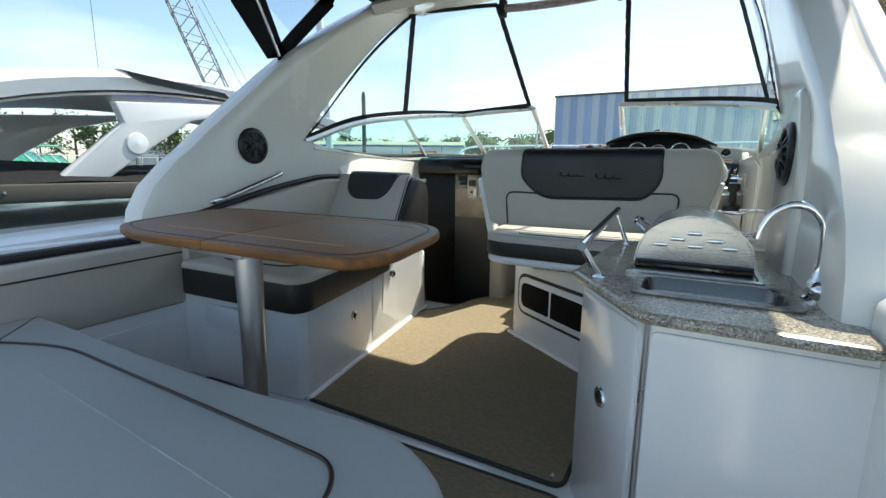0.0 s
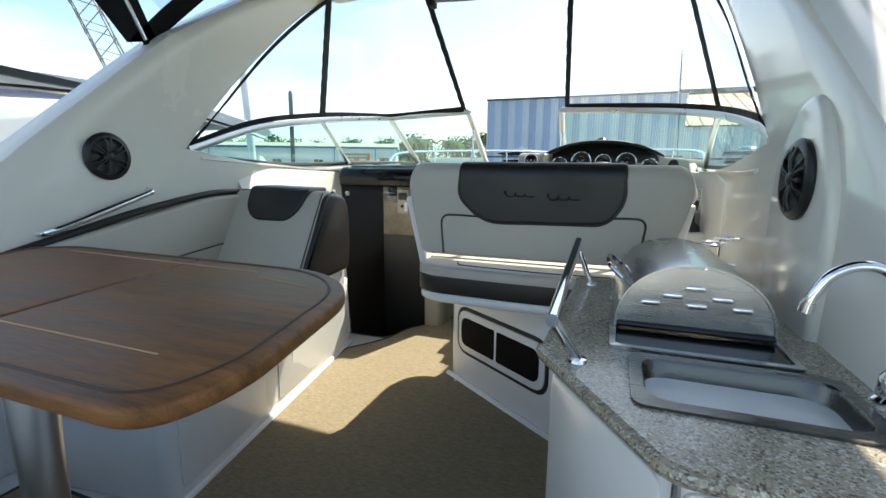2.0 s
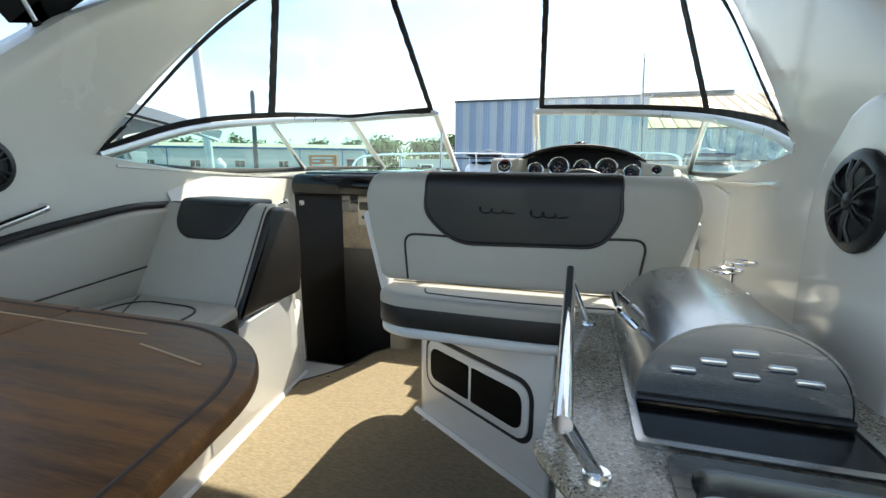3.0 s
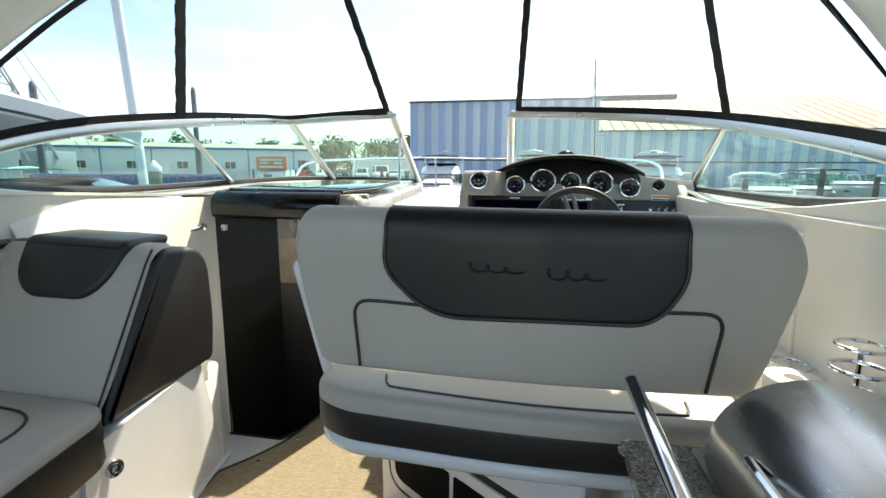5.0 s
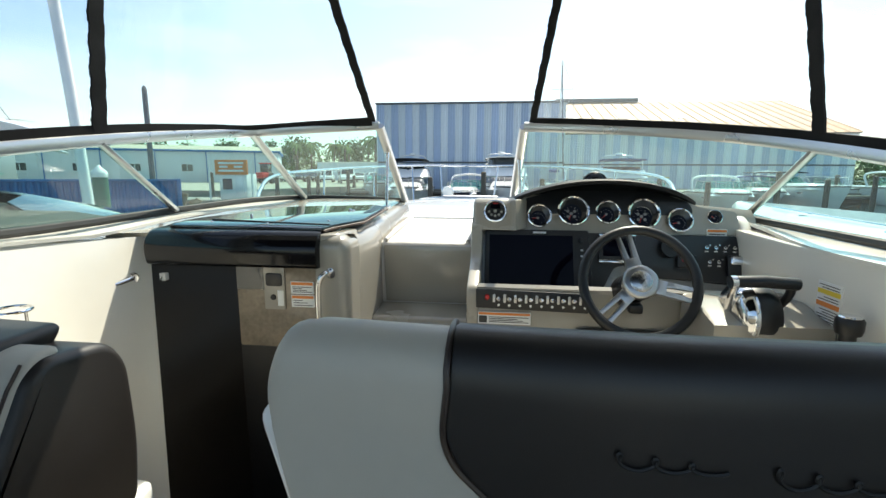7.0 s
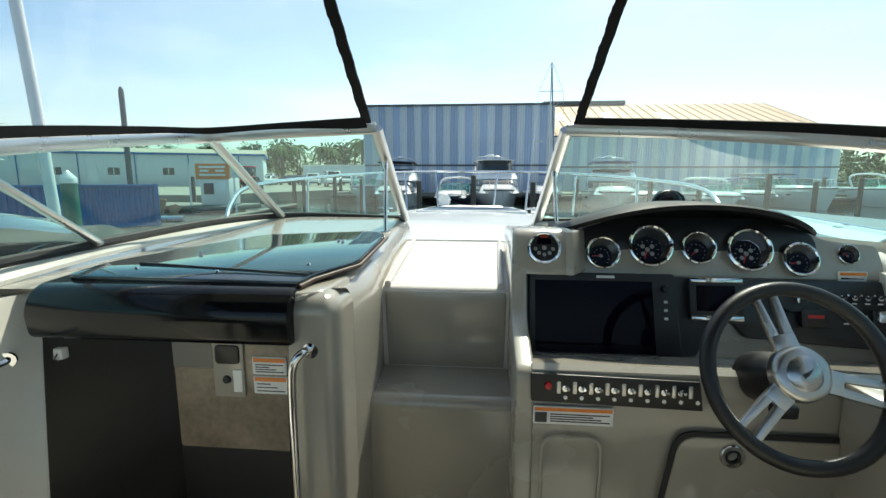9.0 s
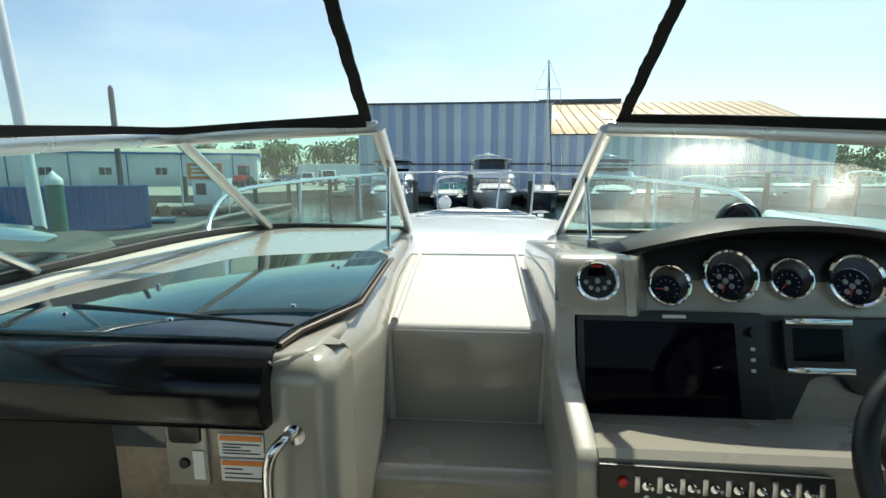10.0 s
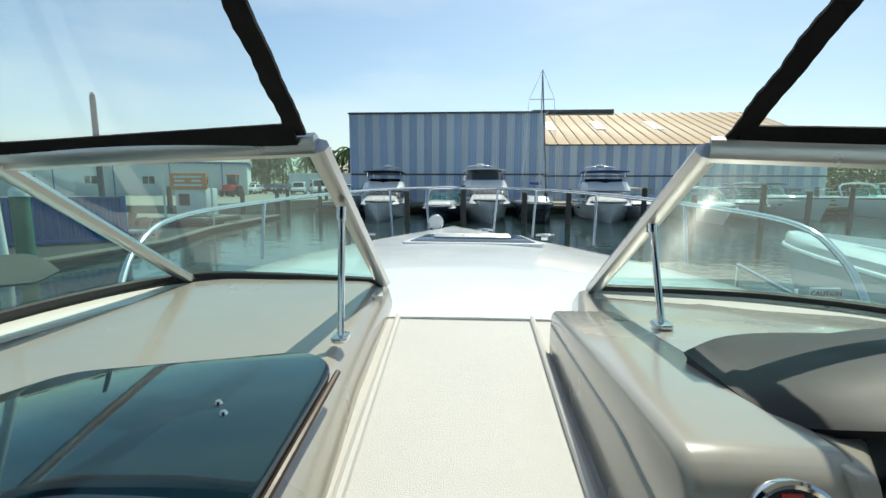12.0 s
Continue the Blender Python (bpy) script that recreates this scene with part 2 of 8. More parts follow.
def part(name, bm, material, parent=None, label="", smooth=38):
    me = bpy.data.meshes.new(name)
    bm.to_mesh(me)
    bm.free()
    for p in me.polygons:
        p.use_smooth = True
    me.set_sharp_from_angle(angle=radians(smooth))
    me.materials.append(material)
    ob = new(name, me)
    if parent:
        ob.parent = parent
        ob.matrix_parent_inverse = Matrix.Translation(-Vector(ORIGIN.get(parent.name, (0, 0, 0))))
    if label:
        ob["label"] = label
    return ob


def thing(name, at, label, category, group="", kind=""):
    ob = new(name)
    ob.empty_display_size = 0.1
    ob.location = at
    ORIGIN[ob.name] = tuple(at)
    return tagged(ob, label, category, group, kind)


def struct(name, bm, material, label="", category="", smooth=38):
    return tagged(part(name, bm, material, smooth=smooth), label, category, "", "structure")


def text_bm(s, size, m, depth=0.001, shear=0.0):
    cu = bpy.data.curves.new("txt", "FONT")
    cu.body, cu.size, cu.extrude, cu.align_x, cu.align_y, cu.shear, cu.resolution_u = s, size, depth, "CENTER", "CENTER", shear, 2
    ob = bpy.data.objects.new("txt", cu)
    me = bpy.data.meshes.new_from_object(ob)
    bm = bmesh.new()
    bm.from_mesh(me)
    bpy.data.objects.remove(ob)
    bpy.data.curves.remove(cu)
    bpy.data.meshes.remove(me)
    return moved(bm, m)


def lerp(a, b, t):
    return a + (b - a) * t


# ---- cockpit structure ----
SOLE = 0.03
struct("floor", bm_prism([(-1.45, -2.3), (1.40, -2.3), (1.40, 1.62), (0.15, 2.36), (-0.36, 2.36), (-0.455, 2.10), (-0.54, 2.0), (-0.565, 1.85), (-0.63, 1.765), (-1.45, 1.765)], "z", -0.06, 0.018, 0.006), WHITE, "white moulded fibreglass cockpit floor", "floor")

# port side: liner wall with the arch leg rising from it
LEG = [(0.45, -0.16, 2.16), (0.72, -0.16, 2.16), (0.86, -0.13, 2.16), (0.97, -0.07, 2.16), (1.06, 0.02, 2.16), (1.11, 0.07, 2.16), (1.135, 0.11, 1.85), (1.17, 0.15, 1.40), (1.20, 0.18, 1.16), (1.235, 0.22, 0.92), (1.42, 0.43, 1.07), (1.58, 0.61, 1.215), (1.74, 0.80, 1.37), (1.96, 1.13, 1.60), (2.08, 1.32, 1.74), (2.18, 1.49, 1.87), (2.27, 1.64, 2.04), (2.36, 1.80, 2.16)]


def arch_side(x, lean, out):
    """One side of the radar arch: an inner face that leans inboard as it climbs, a rounded rim, an outer face."""
    rows = []
    for z, ya, yb in LEG:
        k = max(0.0, z - 1.25)
        xi = x - out * lean * k * (0.6 + 0.25 * k)
        r = min(0.05, (yb - ya) * 0.2)
        ring_ = [(0.05, ya), (0.012, ya + r * 0.25), (0.0, ya + r)] + [(0.0, lerp(ya + r, yb - r, f)) for f in (0.2, 0.4, 0.6, 0.8)] + [(0.0, yb - r), (0.012, yb - r * 0.25), (0.05, yb), (0.13, yb), (0.17, yb - r), (0.17, ya + r), (0.13, ya)]
        rows.append([(xi + out * d, y, z) for d, y in ring_])
    return bm_loft(rows, closed=True, caps=True)


struct("wall_port", arch_side(-1.27, 0.16, -1), CREAM, "cream gloss fibreglass cockpit side rising into the arch", "wall")
struct("wall_starboard", arch_side(1.21, 0.16, 1), CREAM, "cream gloss fibreglass cockpit side rising into the arch", "wall")
# the arch's bridge across the boat
row = []
for y, z in [(1.45, 2.17), (1.60, 2.30), (1.85, 2.38), (2.14, 2.36), (2.15, 2.29), (1.95, 2.25), (1.70, 2.19), (1.50, 2.12)]:
    row.append([(x, y + 0.03 * (1 - (x + 0.03) ** 2 / 1.3), z + 0.05 * (1 - (x + 0.03) ** 2 / 1.3)) for x in np.linspace(-1.14, 1.08, 17)])
row.append(row[0])
struct("arch_bridge", bm_loft(row), CREAM, "cream fibreglass arch crossing above the cockpit", "arch")
# hull sides, outboard of the liner
for nm, s, x in (("hull_side_port", -1, -1.42), ("hull_side_starboard", 1, 1.36)):
    rows = []
    for y, w, z in [(-2.4, 0.16, 0.70), (-1.2, 0.16, 0.75), (0.0, 0.16, 0.80), (1.0, 0.15, 0.98), (2.0, 0.13, 1.10), (3.0, 0.16, 1.09), (3.66, 0.17, 1.02)]:
        rows.append([(x - s * 0.02, y, z - 0.02), (x + s * (w * 0.5 + 0.02), y, z + 0.012), (x + s * (w + 0.05), y, z - 0.03), (x + s * (w + 0.08), y, z - 0.12), (x + s * (w + 0.02), y, 0.2), (x + s * (w - 0.15), y, -0.8)])
    struct(nm, bm_loft(rows, 0.03), WHITE, "white gloss fibreglass hull side and gunwale", "hull")
# low liners aft of the arch
struct("wall_port_aft", bm_box((-1.44, -2.3, 0.0), (-1.31, -0.15, 0.755), 0.02), WHITE, "white fibreglass cockpit side by the aft seat", "wall")
struct("wall_starboard_aft", bm_box((1.26, -2.3, 0.0), (1.40, -0.14, 0.84), 0.03, 3), WHITE, "white fibreglass cockpit side by the bar", "wall")
struct("wall_transom", bm_box((-1.4, -2.42, 0.0), (1.36, -2.30, 0.72), 0.02), WHITE, "white fibreglass transom wall", "wall")
struct("wall_starboard_forward", bm_prism([(1.32, 0.40), (3.2, 0.40), (3.2, 1.160), (2.16, 1.142), (1.60, 1.140), (1.36, 1.10)], "x", 1.2005, 1.34, 0.006, 3), CREAM, "cream fibreglass side by the helm", "wall")

# carpet runners with dark binding
main = rounded([(-0.60, 0.11), (0.64, 0.075), (0.64, 0.90), (0.02, 1.36), (0.12, 1.70), (0.12, 2.30), (-0.37, 2.30), (-0.44, 2.11), (-0.535, 1.96), (-0.575, 1.76), (-0.64, 1.63), (-0.745, 1.48)], [0.05, 0.05, 0.03, 0.03, 0.05, 0.02, 0.02, 0.04, 0.05, 0.06, 0.06, 0.02])
aft = rounded([(-1.12, 0.02), (0.66, 0.02), (0.66, -2.2), (-1.12, -2.2)], 0.05)
for poly in (main, aft):
    rug = thing("carpet_mat", (0, 0.5, 0.018), "tan woven carpet mat with dark bound edge on the floor", "carpet")
    part("woven_field", bm_prism(poly, "z", 0.0185, 0.030, 0.003, 1), CARPET, rug)
    part("binding", bm_tube([(x, y, 0.026) for x, y in poly], 0.009, 6, True), BINDING, rug, "dark brown bound edge")
    for k in range(0, len(poly), 9):
        c = Vector((*poly[k], 0)).lerp(Vector((-0.1, 0.7 if poly is main else -1, 0)), 0.05)
        part("snap", moved(bm_lathe([(0.0, 0.0), (0.009, 0.0), (0.007, 0.004), (0.0, 0.005)], 10), pose(c.x, c.y, 0.030)), CHROME, rug, "chrome press stud")

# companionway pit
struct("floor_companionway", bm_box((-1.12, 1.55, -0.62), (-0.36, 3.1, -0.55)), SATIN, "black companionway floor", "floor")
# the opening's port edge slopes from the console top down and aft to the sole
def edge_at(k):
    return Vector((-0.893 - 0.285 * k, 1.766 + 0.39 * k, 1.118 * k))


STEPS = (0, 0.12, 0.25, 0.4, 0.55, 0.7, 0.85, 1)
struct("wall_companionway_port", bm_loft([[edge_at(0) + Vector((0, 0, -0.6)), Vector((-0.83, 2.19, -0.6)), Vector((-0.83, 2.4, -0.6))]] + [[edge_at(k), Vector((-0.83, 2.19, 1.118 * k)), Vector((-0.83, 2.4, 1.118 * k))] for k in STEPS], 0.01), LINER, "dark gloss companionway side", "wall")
rows = []
for k in STEPS:
    e = edge_at(k)
    f = Vector((-0.80 - 0.47 * k, 1.57 - 0.10 * k, 1.14 * k))
    m1 = lerp(f, e, 0.5) + Vector((-0.045 * math.sin(math.pi * min(k * 1.1, 1)), 0.03, 0))
    rows.append([f + Vector((-0.03, -0.25, 0)), f, lerp(f, m1, 0.55), m1, lerp(m1, e, 0.6), e + Vector((0, -0.012, 0)), e + Vector((0.012, 0.004, 0)), e + Vector((0.012, 0.03, 0))])
struct("jamb_port", bm_loft(rows), CREAM, "cream fibreglass jamb sweeping down beside the companionway", "wall")
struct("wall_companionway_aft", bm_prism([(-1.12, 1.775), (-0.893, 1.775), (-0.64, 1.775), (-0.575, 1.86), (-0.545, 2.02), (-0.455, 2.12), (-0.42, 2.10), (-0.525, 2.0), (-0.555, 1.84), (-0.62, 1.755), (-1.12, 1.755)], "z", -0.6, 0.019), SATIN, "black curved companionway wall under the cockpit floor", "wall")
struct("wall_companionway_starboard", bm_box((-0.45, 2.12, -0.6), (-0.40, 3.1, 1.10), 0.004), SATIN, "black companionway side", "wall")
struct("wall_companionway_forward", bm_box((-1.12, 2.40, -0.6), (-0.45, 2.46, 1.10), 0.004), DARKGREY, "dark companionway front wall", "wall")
# port console: deck beside the hatch, rounded side falling to the steps
cons = []
SIDE = [(2.10, -0.40, -0.348), (2.20, -0.378, -0.335), (2.40, -0.345, -0.312), (2.65, -0.365, -0.33), (3.0, -0.40, -0.36), (3.3, -0.42, -0.38), (3.70, -0.44, -0.41)]
for y, xt, xb in SIDE:
    zt = 1.140 + 0.020 * (y - 2.1) + 0.02 * max(0.0, (y - 2.95) / 0.67)
    cons.append([(-1.34, y, zt - 0.01), (-1.0, y, zt), (-0.6, y, zt), (xt - 0.05, y, zt), (xt - 0.015, y, zt - 0.01), (xt + 0.02, y, zt - 0.04), (xt + 0.035, y, zt - 0.09), (xb, y, 1.0), (xb, y, 0.7), (xb - 0.005, y, -0.05)])
struct("console_port", bm_loft([[(-0.44 + (p[0] + 0.44) * 0.6, 2.10, p[2] - 0.02) if i > 2 else (p[0], 2.12, p[2] - 0.02) for i, p in enumerate(cons[0])]] + cons), GREY, "warm grey fibreglass console beside the companionway", "console")
struct("console_port_face", bm_prism(rounded([(-0.458, 2.080), (-0.352, 2.080), (-0.331, 2.115), (-0.326, 2.22), (-0.458, 2.22)], [0.006, 0.035, 0.035, 0.01, 0], 6), "z", -0.05, 1.139, 0.052, 7, True), GREY, "warm grey fibreglass face by the companionway", "console")
struct("console_port_corner", bm_prism(rounded([(-0.56, 2.10), (-0.43, 2.090), (-0.372, 2.125), (-0.362, 2.32), (-0.56, 2.32)], [0, 0.03, 0.03, 0.02, 0], 5), "z", 1.085, 1.1435, 0.012, 4, True), GREY, "warm grey rounded console corner beside the hatch", "console")

# steps between the consoles
stp = thing("companion_steps", (-0.1, 2.4, 0.0), "warm grey moulded steps up to the foredeck walkthrough", "steps")
part("upper_step", bm_prism(rounded([(2.58, 0.70), (2.545, 1.02), (2.555, 1.052), (2.60, 1.056), (3.70, 1.066), (3.70, 0.70)], [0, 0.02, 0.02, 0.01, 0, 0]), "x", -0.46, 0.34), NONSKID, stp, "cream non-skid walkthrough tread")
part("middle_step", bm_prism(rounded([(2.355, 0.03), (2.34, 0.735), (2.36, 0.756), (2.60, 0.758), (2.60, 0.03)], [0, 0.03, 0.02, 0, 0]), "x", -0.335, 0.125), GREY, stp)
part("riser_panel", bm_prism([(2.572, 0.762), (2.540, 1.015), (2.546, 1.038), (2.60, 1.038), (2.60, 0.762)], "x", -0.312, 0.104, 0.008, 3), GREY, stp, "glossy grey riser with rounded corners")
for x0 in (-0.305, 0.085):
    part("side_ridge", bm_tube([(x0, 2.56, 1.06), (x0 - 0.02 if x0 < 0 else x0 + 0.008, 2.9, 1.066), (x0 - 0.065 if x0 < 0 else x0 + 0.03, 3.62, 1.068)], 0.011, 8), NONSKID, stp)

# helm console
HL = [(2.13, 0.145, 0.60), (2.15, 0.14, 0.88), (2.43, 0.14, 0.84), (2.50, 0.14, 1.10), (2.535, 0.135, 1.215), (2.58, 0.13, 1.252), (2.9, 0.14, 1.226), (3.2, 0.155, 1.194), (3.36, 0.19, 1.180), (3.66, 0.26, 1.172)]
rows = []
for y, xl, zt in HL:
    rows.append([(xl, y, 0.0), (xl, y, zt - 0.10), (xl + 0.004, y, zt - 0.05), (xl + 0.025, y, zt - 0.012), (xl + 0.06, y, zt), (0.6, y, zt + 0.004), (0.95, y, zt), (1.30, y, zt - 0.03), (1.34, y, 0.9)])
struct("console_helm", bm_loft(rows), GREY, "warm grey fibreglass helm console", "console")
struct("console_helm_face", bm_prism([(0.145, 0.02), (1.22, 0.02), (1.22, 0.94), (0.148, 0.955)], "y", 2.118, 2.16, 0.008), GREY, "warm grey fibreglass lower helm face", "console")

for nm, x0, x1 in (("console_cheek_outboard", 1.215, 1.26),):
    struct(nm, bm_prism(rounded([(2.112, 0.02), (2.112, 0.955), (2.40, 1.09), (2.52, 1.20), (2.66, 1.205), (2.66, 0.02)], [0, 0.03, 0.05, 0.05, 0.02, 0]), "x", x0, x1, 0.012, 3), CREAM, "cream fibreglass cheek of the helm console", "console")

# raised shoulder of the console inboard of the gauges
shd = bm_prism(rounded([(2.396, 1.136), (2.450, 1.252), (2.480, 1.268), (2.60, 1.260), (2.98, 1.223), (3.32, 1.187), (3.34, 1.120)], [0.01, 0.03, 0.03, 0.05, 0.05, 0.03, 0], 4), "x", 0.112, 0.300, 0.018, 4)
for v in shd.verts:
    v.co.x += 0.016 * max(0.0, v.co.y - 2.42)
chk = bm_prism(rounded([(2.112, 0.02), (2.112, 0.955), (2.36, 1.02), (2.405, 1.165), (2.66, 1.19), (3.30, 1.15), (3.30, 0.02)], [0, 0.03, 0.05, 0.02, 0.02, 0.01, 0], 4), "x", 0.108, 0.154, 0.008, 3)
for v in chk.verts:
    v.co.x += 0.016 * max(0.0, v.co.y - 2.42)
struct("console_cheek_inboard", chk, GREY, "warm grey fibreglass cheek of the helm console", "console")
fil = bm_prism([(0.27, 2.424), (0.292, 2.424), (0.342, 2.500), (0.342, 2.56), (0.27, 2.56)], "z", 1.136, 1.262, 0.006, 2)
for v in fil.verts:
    v.co.y += (v.co.z - 1.212) * 0.42
struct("console_shoulder_return", fil, GREY, "warm grey return between the console shoulder and the gauges", "console")
struct("console_shoulder", shd, GREY, "warm grey rounded shoulder of the helm console", "console")

# foredeck
rows = []
for y, w, z in [(3.60, 1.62, 0.985), (3.9, 1.60, 1.015), (4.4, 1.52, 1.02), (5.2, 1.34, 1.01), (6.2, 1.05, 0.985), (7.0, 0.72, 0.965), (7.5, 0.45, 0.945), (7.85, 0.18, 0.93), (7.95, 0.02, 0.92)]:
    cx = -0.06 - 0.055 * (y - 3.0)
    r = []
    for k in np.linspace(-1, 1, 19):
        r.append((cx + w * k, y, z + 0.09 * (1 - k * k) - (0.03 if abs(k) > 0.98 else 0)))
    rows.append([(cx - w + 0.15, y, -0.9), (cx - w - 0.01, y, z - 0.35)] + r + [(cx + w + 0.01, y, z - 0.35), (cx + w - 0.15, y, -0.9)])
struct("foredeck", bm_loft(rows, 0.03), WHITE, "white gloss fibreglass foredeck", "deck")


# ---- windshield ----
TOP_L = [(-1.295, 0.93, 1.216), (-1.30, 1.45, 1.375), (-1.25, 2.04, 1.475), (-1.235, 2.68, 1.552), (-1.17, 2.98, 1.582), (-0.84, 3.00, 1.602), (-0.43, 2.965, 1.615)]
BOT_L = [(-1.315, 0.98, 1.195), (-1.39, 1.75, 1.165), (-1.36, 2.54, 1.185), (-1.32, 3.20, 1.20), (-1.155, 3.62, 1.20), (-0.80, 3.67, 1.195), (-0.43, 3.65, 1.185)]
TOP_R = [(0.345, 2.93, 1.60), (0.72, 2.80, 1.575), (1.06, 2.58, 1.53), (1.30, 2.20, 1.455), (1.31, 1.45, 1.33), (1.22, 0.87, 1.235)]
BOT_R = [(0.32, 3.60, 1.185), (0.80, 3.45, 1.20), (1.13, 3.20, 1.195), (1.34, 2.70, 1.175), (1.36, 1.75, 1.165), (1.24, 0.92, 1.20)]


def windshield(name, top, bot, posts, trim):
    w = thing(name, (top[2][0], top[2][1], 1.18), "green tinted curved boat windshield in a satin aluminium frame", "windshield", "windshield wings", "structure")
    t, b = curve(top, 7), curve(bot, 7)
    g = part("pane", bm_loft([[p + Vector((0, 0, 0.012)) for p in b], [lerp(p, q, 0.5) for p, q in zip(b, t)], t]), GLASS, w, "green tinted glass")
    g.visible_shadow = False
    part("top_rail", bm_tube([p + Vector((0, 0, 0.012)) for p in t], 0.017, 8, False, 1.45), ALU, w)
    part("bottom_rail", bm_tube(b, 0.016, 8, False, 1.2), RUBBER, w, "black rubber sill")
    part("sill_trim", bm_tube([p + Vector((0, -0.012, -0.012)) for p in b], 0.013, 8), trim, w)
    for p, q, r in posts:
        part("post", bm_tube([p, q], r, 8, False, 0.7), ALU, w)
    return w


windshield("windshield", TOP_L, BOT_L, [((-0.43, 3.65, 1.185), (-0.43, 2.965, 1.625), 0.027), ((-1.155, 3.62, 1.195), (-1.17, 2.98, 1.590), 0.027), ((-1.345, 2.54, 1.19), (-1.25, 2.04, 1.475), 0.017)], RUBBER)
windshield("windshield", TOP_R, BOT_R, [((0.32, 3.60, 1.185), (0.345, 2.93, 1.61), 0.027), ((1.335, 2.70, 1.175), (1.298, 2.22, 1.455), 0.017)], ALU)
for nm, top, bot in (("windshield_strut", (-0.425, 3.12, 1.49), (-0.415, 3.045, 1.18)), ("windshield_strut", (0.335, 3.16, 1.46), (0.345, 3.085, 1.215))):
    s = thing(nm, bot, "slim chrome strut bracing the open windshield corner", "strut", "windshield struts")
    part("rod", bm_tube([bot, top], 0.0085, 10), CHROME, s)
    part("foot", bm_prism(rounded([(bot[0] - 0.02, bot[1] - 0.028), (bot[0] + 0.02, bot[1] - 0.028), (bot[0] + 0.02, bot[1] + 0.028), (bot[0] - 0.02, bot[1] + 0.028)], 0.015), "z", bot[2] - 0.004, bot[2] + 0.010, 0.004), CHROME, s)
    part("collar", bm_tube([Vector(top) - Vector((0, 0.006, 0.03)), top], 0.013, 10), CHROME, s)
# boarding of the dash below the glass, out to the sill
def ease(v):
    v = max(0.0, min(1.0, v))
    return v * v * (3 - 2 * v)


def ledge_row(bot, wall_x, wall_z, keep, top_z):
    """The inner line of a ledge: along the cockpit side aft, swinging in over the dash forward."""
    out = []
    for p in curve(bot, 7):
        f = ease((p.y - 1.9) / 0.9)
        inner = p.x * 0.935
        inner = max(inner, keep) if keep > 0 else min(inner, keep)
        out.append(Vector((lerp(wall_x, inner, f), max(lerp(p.y, min(p.y - 0.10, 3.5), f), 0.95), lerp(wall_z(p.y), top_z, f))))
    return out


struct("sill_port", bm_loft([[p + Vector((0, 0, -0.012)) for p in curve(BOT_L, 7)], ledge_row(BOT_L, -1.262, lambda y: lerp(1.195, 1.140, min(1, (y - 0.98) / 1.0)), -0.38, 1.172)], 0.012), CREAM, "cream fibreglass ledge under the windshield", "sill")
struct("sill_starboard", bm_loft([[p + Vector((0, 0, -0.012)) for p in curve(BOT_R, 7)], ledge_row(BOT_R, 1.195, lambda y: 1.145, 0.28, 1.182)], 0.012), CREAM, "cream fibreglass ledge under the windshield", "sill")

# ---- canvas and clear curtains between windshield and arch ----
UP_L = [(-1.255, 1.02, 1.36), (-1.205, 1.50, 1.86), (-1.12, 1.97, 2.26), (-0.96, 2.03, 2.28), (-0.80, 2.06, 2.28), (-0.62, 2.08, 2.28), (-0.46, 2.09, 2.27)]
UP_R = [(0.45, 2.11, 2.27), (0.62, 2.09, 2.27), (0.84, 2.06, 2.26), (1.02, 1.96, 2.23), (1.14, 1.48, 1.83), (1.20, 0.98, 1.33)]


def curtain(top, low, ribs):
    c = thing("clear_curtain", low[2], "clear vinyl boat curtain with black canvas borders and zips", "curtain", "clear curtains")
    lo = [p + Vector((0, 0, 0.035)) for p in curve(low, 7)]
    up = curve(top, 7)
    s = part("pane", bm_loft([lo, [lerp(p, q, 0.5) for p, q in zip(lo, up)], up]), VINYLCLEAR, c, "clear vinyl window")
    s.visible_shadow = False

    def band(a, b, name):
        d = [(q - p) for p, q in zip(a, b)]
        part(name, bm_loft([a, [p + v for p, v in zip(a, d)]], 0.006), CANVAS, c)
    band([p - Vector((0, 0, 0.022)) for p in lo], [p + (q - p).normalized() * 0.030 for p, q in zip(lo, up)], "lower_border")
    band([q + (p - q).normalized() * 0.02 for p, q in zip(lo, up)], [q + (q - p).normalized() * 0.012 for p, q in zip(lo, up)], "upper_border")
    for k, w in ribs:
        a, b = lo[k], up[k]
        t = (lo[min(k + 1, len(lo) - 1)] - lo[max(k - 1, 0)]).normalized() * w
        n = 60
        L, R = [], []
        for i in range(n + 1):
            p = lerp(a, b, i / n)
            wob = t * 0.10 * math.sin(i * 0.9 + k) + t * 0.10 * (i % 2)
            L.append(p - t + wob), R.append(p + t + wob * 0.5)
        part("zip_border", bm_loft([L, R], 0.008), CANVAS, c, "black canvas zip border")
    return c


curtain(UP_L, TOP_L[:-1] + [(-0.465, 2.955, 1.615)], [(0, 0.012), (14, 0.03), (42, 0.020)])
curtain(UP_R, [(0.385, 2.92, 1.60)] + TOP_R[1:], [(0, 0.018), (21, 0.025), (35, 0.012)])
roll = thing("rolled_curtain", (0, 2.1, 2.24), "rolled-up clear vinyl centre curtain tied under the arch", "curtain")
part("roll", bm_tube(curve([(-0.41, 2.10, 2.235), (-0.2, 2.11, 2.225), (0.1, 2.11, 2.22), (0.39, 2.10, 2.225)], 5), 0.028, 10), mat("rolled vinyl", (0.32, 0.26, 0.30), 0.12, var=0.4, scale=20), roll)
for x in (-0.42, 0.40):
    part("strap", bm_box((x - 0.02, 2.06, 2.18), (x + 0.02, 2.145, 2.30), 0.008), CANVAS, roll, "black canvas strap")

